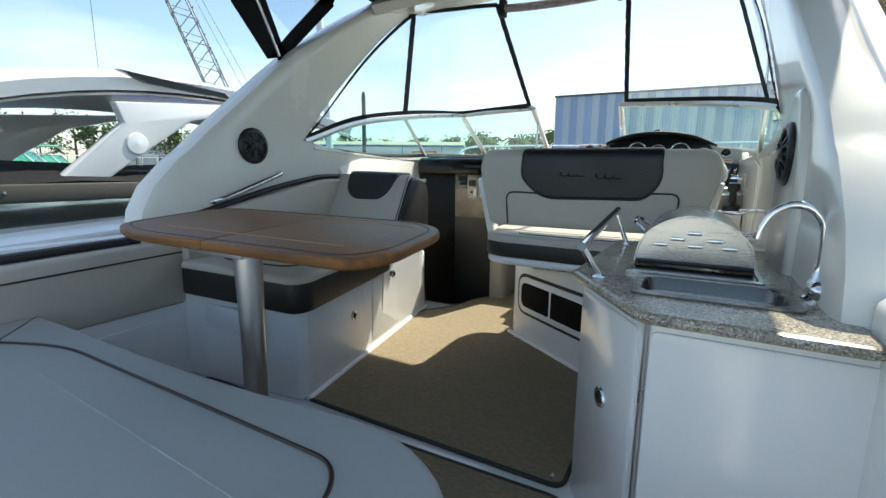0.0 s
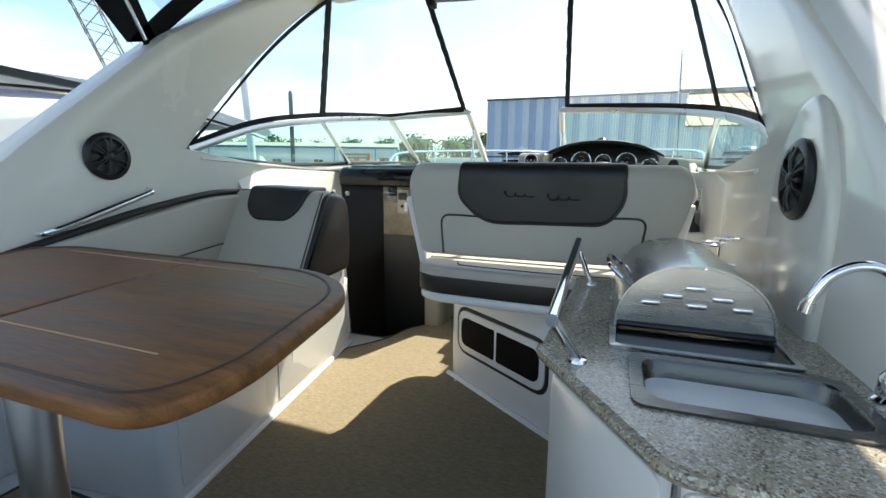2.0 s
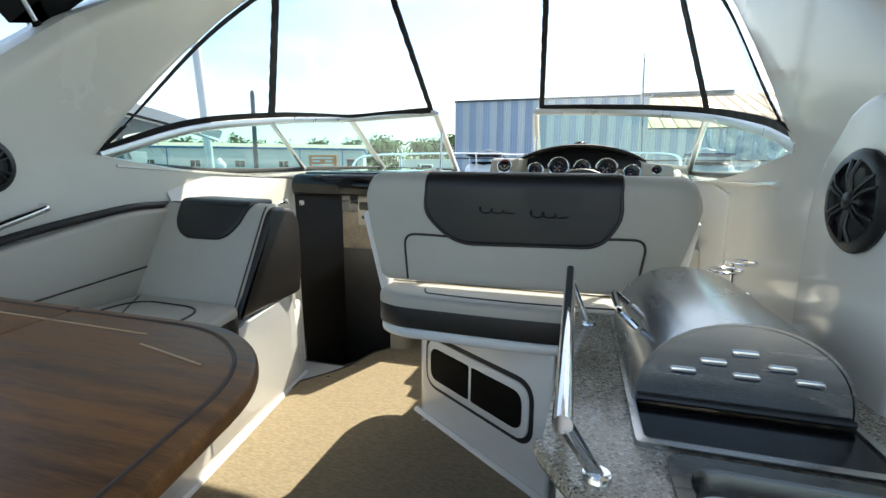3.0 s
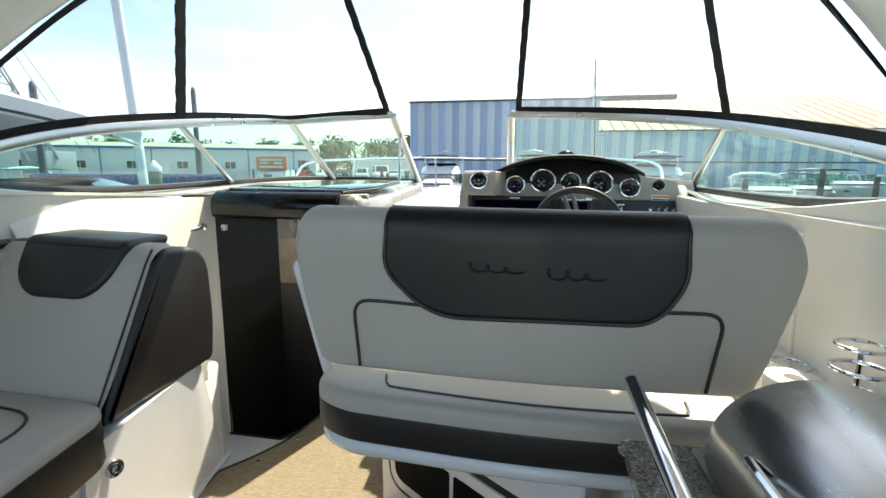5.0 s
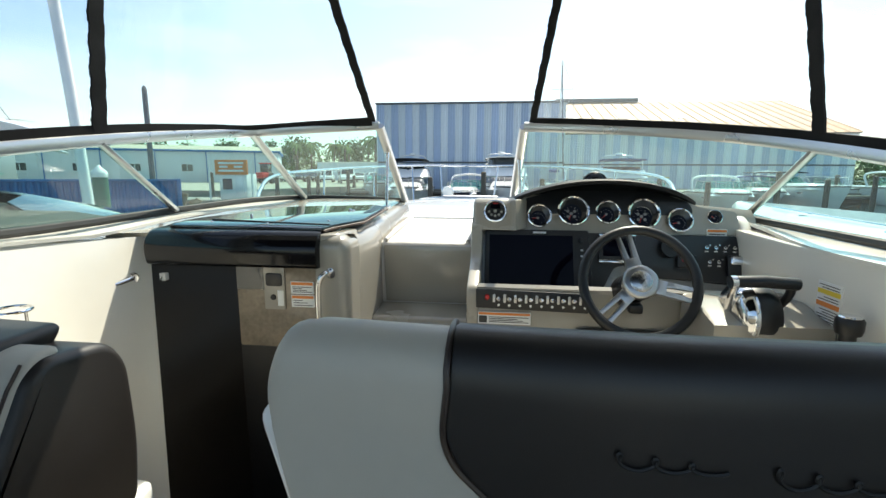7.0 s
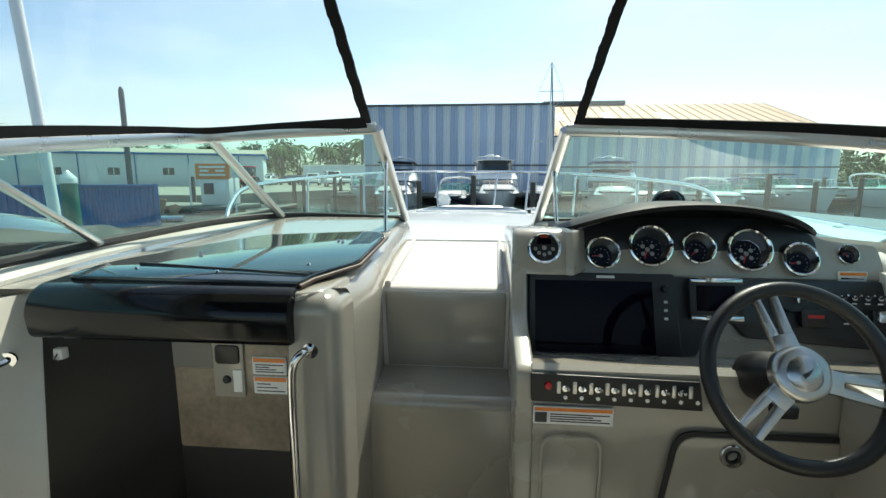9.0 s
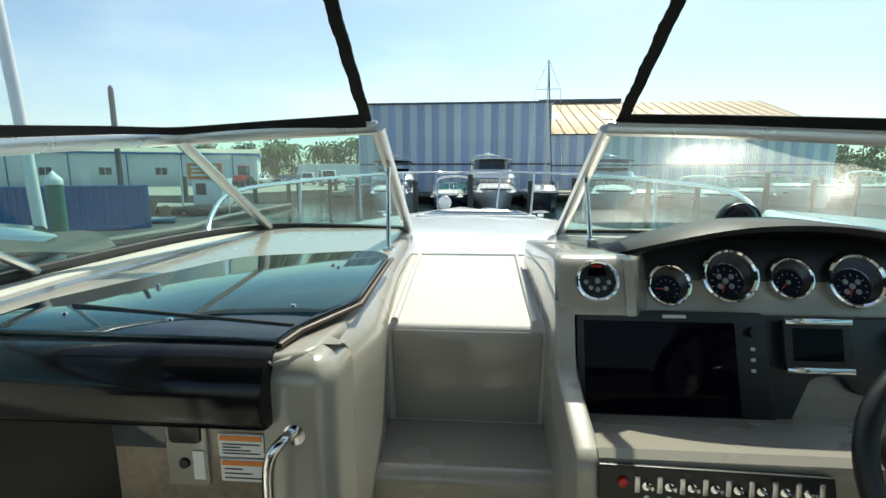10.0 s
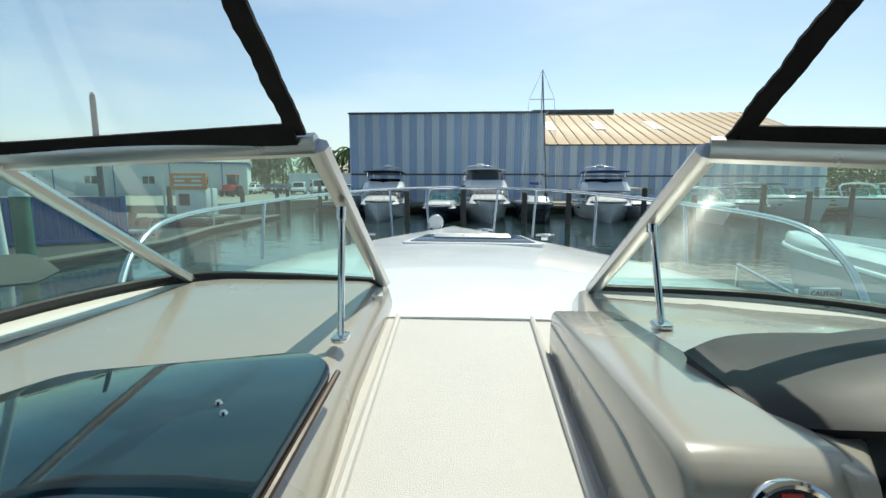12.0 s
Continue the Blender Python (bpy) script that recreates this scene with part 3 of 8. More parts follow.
# canvas roof over the aft cockpit, carried on stainless bows
roof = thing("bimini_top", (0, 0.2, 2.3), "black canvas sun roof stretched aft of the arch on stainless bows", "canvas roof")
# canopy is out of view; aft reach and starboard width set to shade the sink
rows = []
for y, z in [(1.75, 2.40), (1.2, 2.45), (0.7, 2.44), (0.2, 2.40), (-0.35, 2.32)]:
    rows.append([(x, y, z - 0.10 * (x / 1.3) ** 4) for x in np.linspace(-1.32, 1.48, 13)])
part("canopy", bm_loft(rows, 0.006), CANVAS, roof)
for s, x in ((-1, -1.29), (1, 1.25)):
    for quad in ([(0.44, 1.92), (0.66, 1.68), (0.80, 1.72), (0.68, 1.97)], [(0.66, 1.68), (0.80, 1.72), (1.24, 2.13), (1.18, 2.20), (0.84, 1.87)], [(0.44, 1.92), (0.68, 1.97), (0.52, 2.26), (0.30, 2.24)], [(1.10, 2.10), (1.24, 2.15), (1.30, 2.32), (1.12, 2.30)]):
        part("side_border", bm_prism(quad, "x", x - 0.003, x + 0.003), CANVAS, roof, "black canvas border of the side window")
    wn_ = part("side_window", bm_prism([(0.68, 1.97), (0.84, 1.87), (1.18, 2.20), (1.12, 2.30), (0.52, 2.26)], "x", x - 0.001, x + 0.001), VINYLCLEAR, roof, "clear vinyl side window")
    wn_.visible_shadow = False
    part("strut", bm_tube([(x, 0.75, 1.70), (x - s * 0.02, 0.42, 2.30)], 0.012, 10), CHROME, roof, "stainless support strut")
    part("strut_foot", moved(bm_lathe([(0, 0), (0.022, 0), (0.018, 0.02), (0.008, 0.035), (0, 0.035)], 12), pose(x - s * 0.0, 0.75, 1.685)), CHROME, roof)

# ---- speakers ----
def speaker(at, normal):
    s = thing("speaker", at, "round black marine speaker with a six-spoke grille", "speaker", "arch speakers")
    m = facing(at, normal)
    part("rim", moved(bm_lathe([(0.070, 0.0), (0.098, 0.0), (0.100, 0.010), (0.092, 0.018), (0.078, 0.020), (0.074, 0.008)], 32), m), SATIN, s)
    part("cone", moved(bm_lathe([(0.0, 0.004), (0.03, 0.002), (0.075, 0.010), (0.076, 0.0), (0, 0.0)], 24), m), RUBBER, s)
    part("hub", moved(bm_lathe([(0.0, 0.030), (0.012, 0.029), (0.020, 0.024), (0.024, 0.014), (0.024, 0.008), (0, 0.008)], 20), m), SATIN, s)
    for k in range(6):
        a = 2 * math.pi * (k + 0.5) / 6
        for o in (-0.12, 0.12):
            p = [(0.018 * math.cos(a + o * 2), 0.018 * math.sin(a + o * 2), 0.022), (0.05 * math.cos(a + o), 0.05 * math.sin(a + o), 0.026), (0.080 * math.cos(a + o * 1.3), 0.080 * math.sin(a + o * 1.3), 0.018)]
            part("spoke", moved(bm_tube(p, 0.0042, 6), m), SATIN, s)
    return s


speaker((-1.268, 0.50, 1.182), (1, 0.02, 0.0))
speaker((1.19, 0.50, 1.125), (-1, -0.02, 0.0))
bs = thing("speaker_boss", (1.20, 0.5, 1.1), "cream fibreglass boss round the starboard speaker", "moulding")
part("boss", bm_prism(rounded([(0.34, 0.70), (0.72, 0.70), (0.71, 1.16), (0.57, 1.325), (0.44, 1.325), (0.31, 1.08)], [0.02, 0.02, 0.1, 0.12, 0.12, 0.1], 7), "x", 1.188, 1.23, 0.02, 5), CREAM, bs)

# grab rail on the port side
gr = thing("grab_rail", (-1.33, 0.5, 0.95), "polished stainless grab rail on the cockpit side", "grab rail")
part("rail", bm_tube(curve([(-1.268, 0.215, 0.885), (-1.225, 0.235, 0.895), (-1.215, 0.30, 0.915), (-1.215, 0.60, 1.012), (-1.225, 0.655, 1.03), (-1.268, 0.67, 1.032)], 5), 0.0145, 12), CHROME, gr)

# ---- cushions ----
def cushion(th, poly, z0, z1, light, dark, bev=0.025, name="seat"):
    part(name + "_side", bm_prism(poly, "z", z0, z1 - 0.02, 0.012, 2), dark, th, "dark brown vinyl side band")
    part(name, bm_prism(poly, "z", z1 - 0.035, z1, bev, 4, True), light, th)


# port lounge
base = thing("storage_bench", (-0.9, 0.8, 0.0), "white fibreglass lounge base with flush drawer fronts", "seat base")
part("body", bm_prism(rounded([(-1.27, 0.02), (-1.10, 0.02), (-0.52, 0.085), (-0.785, 1.60), (-1.27, 1.62)], [0, 0.02, 0.05, 0.03, 0]), "z", 0.018, 0.465, 0.02, 3), WHITE, base)


def along(a, b, t, z, off=0.0):
    a, b = Vector((*a, 0)), Vector((*b, 0))
    n = (b - a).normalized().cross(Vector((0, 0, 1)))
    return lerp(a, b, t) + n * off + Vector((0, 0, z))


FA, FB = (-0.52, 0.085), (-0.785, 1.60)


def front_panel(th, name, a, b, t0, t1, z0, z1, material, thick=0.006, r=0.02):
    d = (Vector((*b, 0)) - Vector((*a, 0)))
    n = d.normalized().cross(Vector((0, 0, 1)))
    w = d.length * (t1 - t0)
    poly = rounded([(0, 0), (w, 0), (w, z1 - z0), (0, z1 - z0)], r)
    m = Matrix((d.normalized(), Vector((0, 0, 1)), n)).transposed().to_4x4()
    m.translation = along(a, b, t0, z0)
    return part(name, moved(bm_prism(poly, "z", -0.004, thick, 0.003, 2), m), material, th)


def latch(at, normal, th, r=0.026):
    m = facing(at, normal)
    rim = part("latch", moved(bm_lathe([(0.0, 0.003), (r * 0.55, 0.003), (r * 0.62, 0.006), (r * 0.9, 0.007), (r, 0.003), (r, 0.0), (0, 0)], 20), m), CHROME, th, "round chrome flush latch")
    part("latch_ring", moved(bm_tube([(r * 0.5 * math.cos(a), r * 0.5 * math.sin(a), 0.006) for a in np.linspace(0, 2 * math.pi, 15)[:-1]], 0.003, 6, True), m), RUBBER, rim)


fn = (Vector((*FB, 0)) - Vector((*FA, 0))).normalized().cross(Vector((0, 0, 1)))
front_panel(base, "drawer_front", FA, FB, 0.03, 0.36, 0.075, 0.44, WHITE)
front_panel(base, "drawer_front", FA, FB, 0.43, 0.97, 0.075, 0.44, WHITE)
latch(along(FA, FB, 0.285, 0.295, 0.006), fn, base)
latch(along(FA, FB, 0.53, 0.36, 0.006), fn, base)
part("toe_moulding", bm_tube([(-0.515, 0.10, 0.03), (-0.78, 1.60, 0.03)], 0.014, 8), WHITE, base)
part("aft_panel", bm_prism(rounded([(-1.08, 0.32), (-0.72, 0.32), (-0.72, 0.42), (-1.08, 0.42)], 0.015), "y", 0.012, 0.06, 0.003), WHITE, base)

lc = thing("lounge_cushion", (-0.8, 0.5, 0.46), "taupe vinyl lounge seat cushion with dark brown sides", "cushion")
cushion(lc, rounded([(-1.19, -0.03), (-0.47, -0.01), (-0.44, 0.06), (-0.615, 0.90), (-0.66, 0.955), (-1.19, 0.97)], [0.03, 0.06, 0.06, 0.08, 0.05, 0.02]), 0.463, 0.625, VINYL, BROWN)
part("piping", bm_tube([(x, y, 0.627) for x, y in rounded([(-1.10, 0.10), (-0.60, 0.12), (-0.73, 0.86), (-1.10, 0.88)], 0.12, 6)], 0.004, 6, True), PIPING, lc, "dark stitched piping")

lb = thing("reclined_cushion", (-0.95, 1.25, 0.6), "taupe vinyl lounge backrest with dark brown bolster and head pad", "backrest")


def slab(poly, y0, lean, thick, bev, x0=0.0):
    """An upright cushion drawn as (x, z), leaning forward as it climbs from z 0.6."""
    bm = bm_prism(poly, "y", y0, y0 + thick, bev, 4)
    for v in bm.verts:
        v.co.y += (v.co.z - 0.60) * lean
    return bm


BACK = rounded([(0.928, 0.575), (1.158, 0.985), (1.20, 1.02), (1.27, 1.024), (1.06, 0.575)], [0.02, 0.03, 0.03, 0.03, 0.02], 4)
part("back_panel", bm_prism(BACK, "x", -1.25, -0.662, 0.018, 4), VINYL, lb)
part("bolster", bm_prism(rounded([(0.935, 0.55), (1.172, 0.985), (1.215, 1.012), (1.36, 0.994), (1.405, 0.93), (1.415, 0.72), (1.395, 0.572)], [0.02, 0.03, 0.03, 0.05, 0.06, 0.1, 0.03], 5), "x", -0.86, -0.645, 0.022, 4), BROWN, lb, "dark brown vinyl bolster")
part("top_roll", bm_prism(rounded([(1.17, 0.985), (1.205, 1.024), (1.30, 1.018), (1.35, 0.93), (1.30, 0.80), (1.10, 0.80)], [0.02, 0.03, 0.04, 0.04, 0.02, 0.02], 4), "x", -1.25, -0.855, 0.02, 3), BROWN, lb, "dark brown vinyl top roll")
part("bolster_piping", bm_tube([(-0.660, 0.934, 0.60), (-0.658, 1.145, 0.978), (-0.664, 1.178, 1.012)], 0.0035, 6), PIPING, lb)
part("head_pad", slab(rounded([(-1.05, 0.865), (-0.83, 0.865), (-0.765, 0.93), (-0.742, 1.036), (-1.135, 1.045), (-1.125, 0.93)], [0.07, 0.07, 0.05, 0.03, 0.03, 0.05], 7), 0.918, 0.575, 0.19, 0.022), BROWN, lb, "dark brown vinyl head pad")
for xs in (-1.08, -0.82):
    part("seam", bm_tube([(xs, 0.931 + (z - 0.575) * 0.561, z) for z in (0.60, 0.72, 0.84)], 0.0025, 6), PIPING, lb)
part("rear_shell", bm_prism([(1.30, 0.46), (1.43, 0.46), (1.44, 0.72), (1.41, 0.90), (1.30, 0.90)], "x", -1.25, -0.70, 0.02), CREAM, lb)
ep = thing("lounge_divider", (-0.72, 1.4, 0.0), "white fibreglass end panel of the lounge with sloping top", "panel")
cols = [((-0.662, 0.86), (-0.632, 0.86), 0.470), ((-0.672, 0.92), (-0.634, 0.92), 0.530), ((-0.705, 1.14), (-0.640, 1.12), 0.556), ((-0.752, 1.42), (-0.660, 1.30), 0.572), ((-0.772, 1.54), (-0.668, 1.345), 0.574), ((-0.785, 1.575), (-0.69, 1.37), 0.572), ((-0.86, 1.585), (-0.90, 1.40), 0.570)]
part("panel", bm_loft([[(lerp(b[0], t[0], k), lerp(b[1], t[1], k), lerp(0.02, zt, k)) for k in (0, 0.3, 0.6, 0.9, 0.97, 1.0)] + [(t[0] - 0.10, t[1] + 0.01, zt + 0.002)] for b, t, zt in cols], 0.012), WHITE, ep)
latch((-0.636, 0.945, 0.43), (0.98, -0.17, 0.06), ep)
part("base_moulding", bm_tube([(-0.662, 0.86, 0.03), (-0.705, 1.14, 0.03), (-0.752, 1.42, 0.03), (-0.775, 1.55, 0.03)], 0.014, 8), WHITE, ep)

# side cushions along the port coaming
sc = thing("coaming_cushion", (-1.25, 0.6, 0.6), "taupe vinyl side cushion with dark top band and piping", "cushion")
part("side_pad", bm_prism(rounded([(0.02, 0.60), (1.16, 0.60), (1.22, 0.99), (0.98, 0.99), (0.30, 0.86), (0.02, 0.80)], [0.02, 0.02, 0.05, 0.1, 0.1, 0.02]), "x", -1.275, -1.20, 0.02, 3), VINYL, sc)
part("top_band", bm_tube(curve([(-1.245, 0.02, 0.805), (-1.245, 0.30, 0.872), (-1.245, 0.62, 0.945), (-1.245, 0.98, 1.002), (-1.245, 1.20, 1.008)], 6), 0.016, 10), BROWN, sc, "dark brown vinyl band")
part("piping", bm_tube([(-1.198, 0.05, 0.665), (-1.198, 0.6, 0.70), (-1.198, 1.12, 0.745)], 0.004, 6), PIPING, sc)
ac = thing("aft_side_cushion", (-1.28, -0.6, 0.4), "taupe vinyl backrest cushion along the aft port side", "cushion")
part("back_pad", bm_prism(rounded([(-2.2, 0.375), (0.04, 0.40), (0.04, 0.72), (-2.2, 0.66)], 0.03), "x", -1.325, -1.235, 0.022, 3), VINYL, ac)
part("piping", bm_tube([(-1.233, -2.15, 0.60), (-1.233, 0.02, 0.655)], 0.004, 6), PIPING, ac)
part("top_band", bm_tube([(-1.295, -2.2, 0.68), (-1.295, 0.03, 0.735)], 0.02, 8), BROWN, ac, "dark brown vinyl band")
asb = thing("side_locker", (-1.27, -0.3, 0.2), "white fibreglass panel with a flush hatch under the side cushion", "panel")
part("panel", bm_box((-1.32, -2.2, 0.018), (-1.245, 0.03, 0.40), 0.012), WHITE, asb)
part("hatch", bm_prism(rounded([(-0.55, 0.10), (-0.02, 0.10), (-0.02, 0.34), (-0.55, 0.34)], 0.02), "x", -1.247, -1.238, 0.003), WHITE, asb)

# aft sun pad in the foreground
pad = thing("sun_pad", (-0.3, -1.2, 0.3), "pale grey vinyl sun pad with dark piping", "cushion")
PADP = rounded([(-1.24, -0.55), (-0.20, -0.575), (0.40, -0.53), (0.62, -0.66), (0.66, -1.0), (0.66, -2.28), (-1.24, -2.28)], [0.03, 0.3, 0.2, 0.15, 0.1, 0.02, 0.02])
part("top", bm_prism(PADP, "z", 0.43, 0.50, 0.03, 4, True), PADVINYL, pad)
part("side_band", bm_prism(PADP, "z", 0.36, 0.44, 0.01), BROWN, pad, "dark brown vinyl side band")
part("piping", bm_tube([(x, y, 0.502) for x, y in rounded([(-0.78, -0.665), (0.36, -0.70), (0.42, -0.78), (0.42, -2.2), (-1.1, -2.2), (-1.1, -0.80)], [0.12, 0.05, 0.05, 0.05, 0.05, 0.15])], 0.0048, 6, True), PIPING, pad, "dark brown piping")
part("seam", bm_tube([(-0.70, -0.79, 0.5005), (0.30, -0.86, 0.5005)], 0.003, 6), PADVINYL, pad)
pb = thing("pad_locker", (-0.3, -1.3, 0.0), "white fibreglass base under the sun pad", "seat base")
part("body", bm_prism(rounded([(-1.24, -0.62), (0.56, -0.66), (0.60, -2.28), (-1.24, -2.28)], 0.05), "z", 0.018, 0.36, 0.015), WHITE, pb)

# ---- table ----
tb = thing("cockpit_table", (-0.3, -0.2, 0.018), "varnished teak cockpit table with rounded corners on an aluminium pedestal", "table")
TP = rounded([(-0.82, -0.46), (-0.58, -0.55), (0.29, -0.55), (0.32, -0.42), (0.23, 0.00), (0.05, 0.15), (-0.95, 0.16), (-1.06, 0.08)], [0.10, 0.2, 0.14, 0.2, 0.14, 0.2, 0.08, 0.10], 7)


def clip_poly(poly, x, keep_left):
    out = []
    for i in range(len(poly)):
        a, b = Vector(poly[i - 1]), Vector(poly[i])
        ia, ib = (a.x <= x) == keep_left, (b.x <= x) == keep_left
        if ia != ib:
            t = (x - a.x) / (b.x - a.x)
            out.append(lerp(a, b, t)[:])
        if ib:
            out.append(b[:])
    return out


def skewed(poly, k):
    return [(x - k * y, y) for x, y in poly]


sk = skewed(TP, -0.21)
for side, lab in ((True, "fixed teak leaf"), (False, "teak leaf")):
    pl = clip_poly(sk, -0.345 if side else -0.342, side)
    pl = skewed(pl, 0.21)
    part("leaf", bm_prism(pl, "z", 0.842, 0.872, 0.009, 3), TEAK, tb)
inset = [(-0.36 + (x + 0.36) * 0.945, -0.20 + (y + 0.20) * 0.92) for x, y in TP]
part("groove", bm_tube([(x, y, 0.8705) for x, y in inset], 0.0045, 5, True), mat("dark groove", (0.05, 0.018, 0.008), 0.5), tb, "dark routed groove")
part("inlay", bm_tube([(-0.05, 0.02, 0.8725), (0.12, -0.02, 0.8725)], 0.0018, 5), TEAKLINE, tb)
part("inlay", bm_tube([(-0.86, 0.08, 0.8725), (-0.08, 0.06, 0.8725)], 0.0018, 5), TEAKLINE, tb)
part("inlay", bm_tube([(-0.60, -0.41, 0.8725), (0.16, -0.42, 0.8725)], 0.0018, 5), TEAKLINE, tb)
part("bracket", bm_box((-0.40, -0.48, 0.812), (-0.16, -0.24, 0.836), 0.006), ALU, tb)
part("pedestal", moved(bm_lathe([(0.030, 0.0), (0.030, 0.10), (0.036, 0.11), (0.038, 0.55), (0.044, 0.80), (0.044, 0.815), (0, 0.815), (0, 0)][:6] + [(0.0, 0.815)], 20), pose(-0.28, -0.36, 0.02)), ALU, tb, "brushed aluminium pedestal")
part("floor_socket", moved(bm_lathe([(0, 0), (0.085, 0), (0.08, 0.008), (0.036, 0.014), (0, 0.014)], 24), pose(-0.28, -0.36, 0.0305)), ALU, tb)
edge = thing("arch_trim_rope", (1.4, 0.5, 1.5), "frayed tan rope trim along the edge of the starboard arch", "trim")
part("rope", bm_tube(curve([(1.40, 0.10, 1.16), (1.385, 0.32, 1.36), (1.36, 0.58, 1.60), (1.31, 0.95, 1.88), (1.24, 1.30, 2.12)], 8), 0.012, 7), mat("tan rope", (0.42, 0.28, 0.13), 0.9, var=0.5, scale=40), edge)


# ---- helm seat ----
hs = thing("helm_bench", (0.47, 1.2, 0.03), "wide taupe vinyl helm bench with dark brown head pad and piping", "seat")


def span(poly, x):
    """The lowest and highest z of an outline at x."""
    zs = []
    for (xa, za), (xb, zb) in zip(poly, poly[1:] + poly[:1]):
        if (xa - x) * (xb - x) <= 0 and xa != xb:
            zs.append(lerp(za, zb, (x - xa) / (xb - xa)))
    return min(zs), max(zs)


def rolled(d, r):
    return r - math.sqrt(max(0.0, r * r - max(0.0, r - d) ** 2)) if d < r else 0.0


def back_shape(y0, poly, thick, top_r, low_r, end_r, bow=0.03, n=44):
    """An upholstered pad drawn as (x, z): rolled over at the top, with its own thickness at each height, bowed in plan."""
    xa, xb = min(p[0] for p in poly), max(p[0] for p in poly)
    rows = []
    for i in range(n + 1):
        x = lerp(xa + 0.0015, xb - 0.0015, 0.5 - 0.5 * math.cos(math.pi * i / n))
        lo, hi = span(poly, x)
        e = rolled(min(x - xa, xb - x), end_r)
        front, rear = [], []
        for k in range(17):
            z = lerp(lo, hi, 0.5 - 0.5 * math.cos(math.pi * k / 16))
            off = max(rolled(hi - z, top_r), rolled(z - lo, low_r)) + e
            t = max(thick(z), 0.012)
            off = min(off, t * 0.48)
            front.append((x, bowed(x, y0 + off, bow), z))
            rear.append((x, bowed(x, y0 + t - off, bow), z - 0.012 * ease((z - 1.0) / 0.1)))
        rows.append(front + rear[::-1])
    return bm_loft(rows, closed=True, caps=True)


def bowed(x, y, bow=0.03):
    return y + bow * ((x - 0.47) / 0.55) ** 2


part("backrest", back_shape(0.968, rounded([(-0.022, 0.775), (0.960, 0.780), (1.055, 1.09), (1.015, 1.165), (-0.062, 1.172), (-0.100, 1.11)], [0.03, 0.03, 0.06, 0.09, 0.08, 0.06], 8), lambda z: lerp(0.032, 0.147, ease((z - 0.79) / 0.30)), 0.055, 0.014, 0.03), VINYL, hs, smooth=60)
part("head_pad", back_shape(0.9645, rounded([(0.262, 0.928), (0.752, 0.938), (0.808, 1.03), (0.802, 1.1735), (0.160, 1.1765), (0.150, 1.03)], [0.10, 0.10, 0.06, 0.003, 0.003, 0.06], 8), lambda z: lerp(0.03, 0.153, ease((z - 0.90) / 0.19)), 0.058, 0.004, 0.004), BROWN, hs, "dark brown vinyl head pad", smooth=60)
PADLINE = rounded([(0.157, 1.115), (0.149, 1.03), (0.262, 0.925), (0.752, 0.935), (0.811, 1.03), (0.804, 1.112)], [0, 0.06, 0.10, 0.10, 0.06, 0], 8)
part("pad_piping", bm_tube([(0.158, bowed(0.158, 1.075), 1.163), (0.158, bowed(0.158, 1.03), 1.171), (0.158, bowed(0.158, 1.005), 1.168), (0.157, bowed(0.157, 0.985), 1.156), (0.156, bowed(0.156, 0.972), 1.136)] + [(x, bowed(x, 0.9665), min(z, 1.115)) for x, z in PADLINE] + [(0.806, bowed(0.806, 0.972), 1.132), (0.805, bowed(0.805, 0.985), 1.152), (0.804, bowed(0.804, 1.005), 1.164), (0.804, bowed(0.804, 1.03), 1.167), (0.804, bowed(0.804, 1.075), 1.160)], 0.0048, 8), PIPING, hs, "dark brown piping")
for side, pts in (("left", [(0.238, 0.950)] + rounded([(0.165, 0.952), (0.07, 0.952), (0.085, 0.785)], [0, 0.06, 0], 7)), ("right", [(0.765, 0.965)] + rounded([(0.80, 0.966), (0.89, 0.966), (0.865, 0.790)], [0, 0.06, 0], 7))):
    part("panel_piping", bm_tube([(x, bowed(x, 0.967), z) for x, z in pts], 0.0042, 8), PIPING, hs, "dark brown piping")
part("top_seam", bm_tube([(x, bowed(x, 1.03), 1.1665) for x in np.linspace(-0.03, 0.15, 7)], 0.0016, 5), VINYL, hs)
part("shell", back_shape(1.078, rounded([(-0.10, 1.00), (1.04, 1.00), (1.075, 1.04), (1.06, 1.10), (1.01, 1.135), (-0.07, 1.142), (-0.112, 1.09), (-0.125, 1.03)], 0.04, 5), lambda z: 0.062, 0.03, 0.02, 0.02), WHITE, hs, "white fibreglass seat shell", smooth=60)
for x0, x1 in ((-0.135, -0.098), (1.03, 1.06)):
    arm = bm_prism(rounded([(1.06, 1.02), (1.15, 1.02), (1.20, 0.72), (1.22, 0.62), (1.12, 0.62), (1.10, 0.74)], 0.03, 4), "x", x0, x1, 0.01, 3)
    for v in arm.verts:
        v.co.x += (1.02 - v.co.z) * (0.17 if x0 < 0 else -0.17)
    part("swing_arm", arm, WHITE, hs, "white fibreglass backrest arm")
SEATP = rounded([(-0.045, 1.14), (-0.045, 0.990), (0.05, 0.930), (0.50, 0.905), (0.98, 0.935), (0.98, 1.14)], [0.02, 0.08, 0.1, 0.2, 0.06, 0.02], 6)
part("seat_cushion", bm_prism(SEATP, "z", 0.690, 0.732, 0.02, 4, True), VINYL, hs)
part("seat_band", bm_prism(SEATP, "z", 0.612, 0.694, 0.010, 3), BROWN, hs, "dark brown vinyl side band")
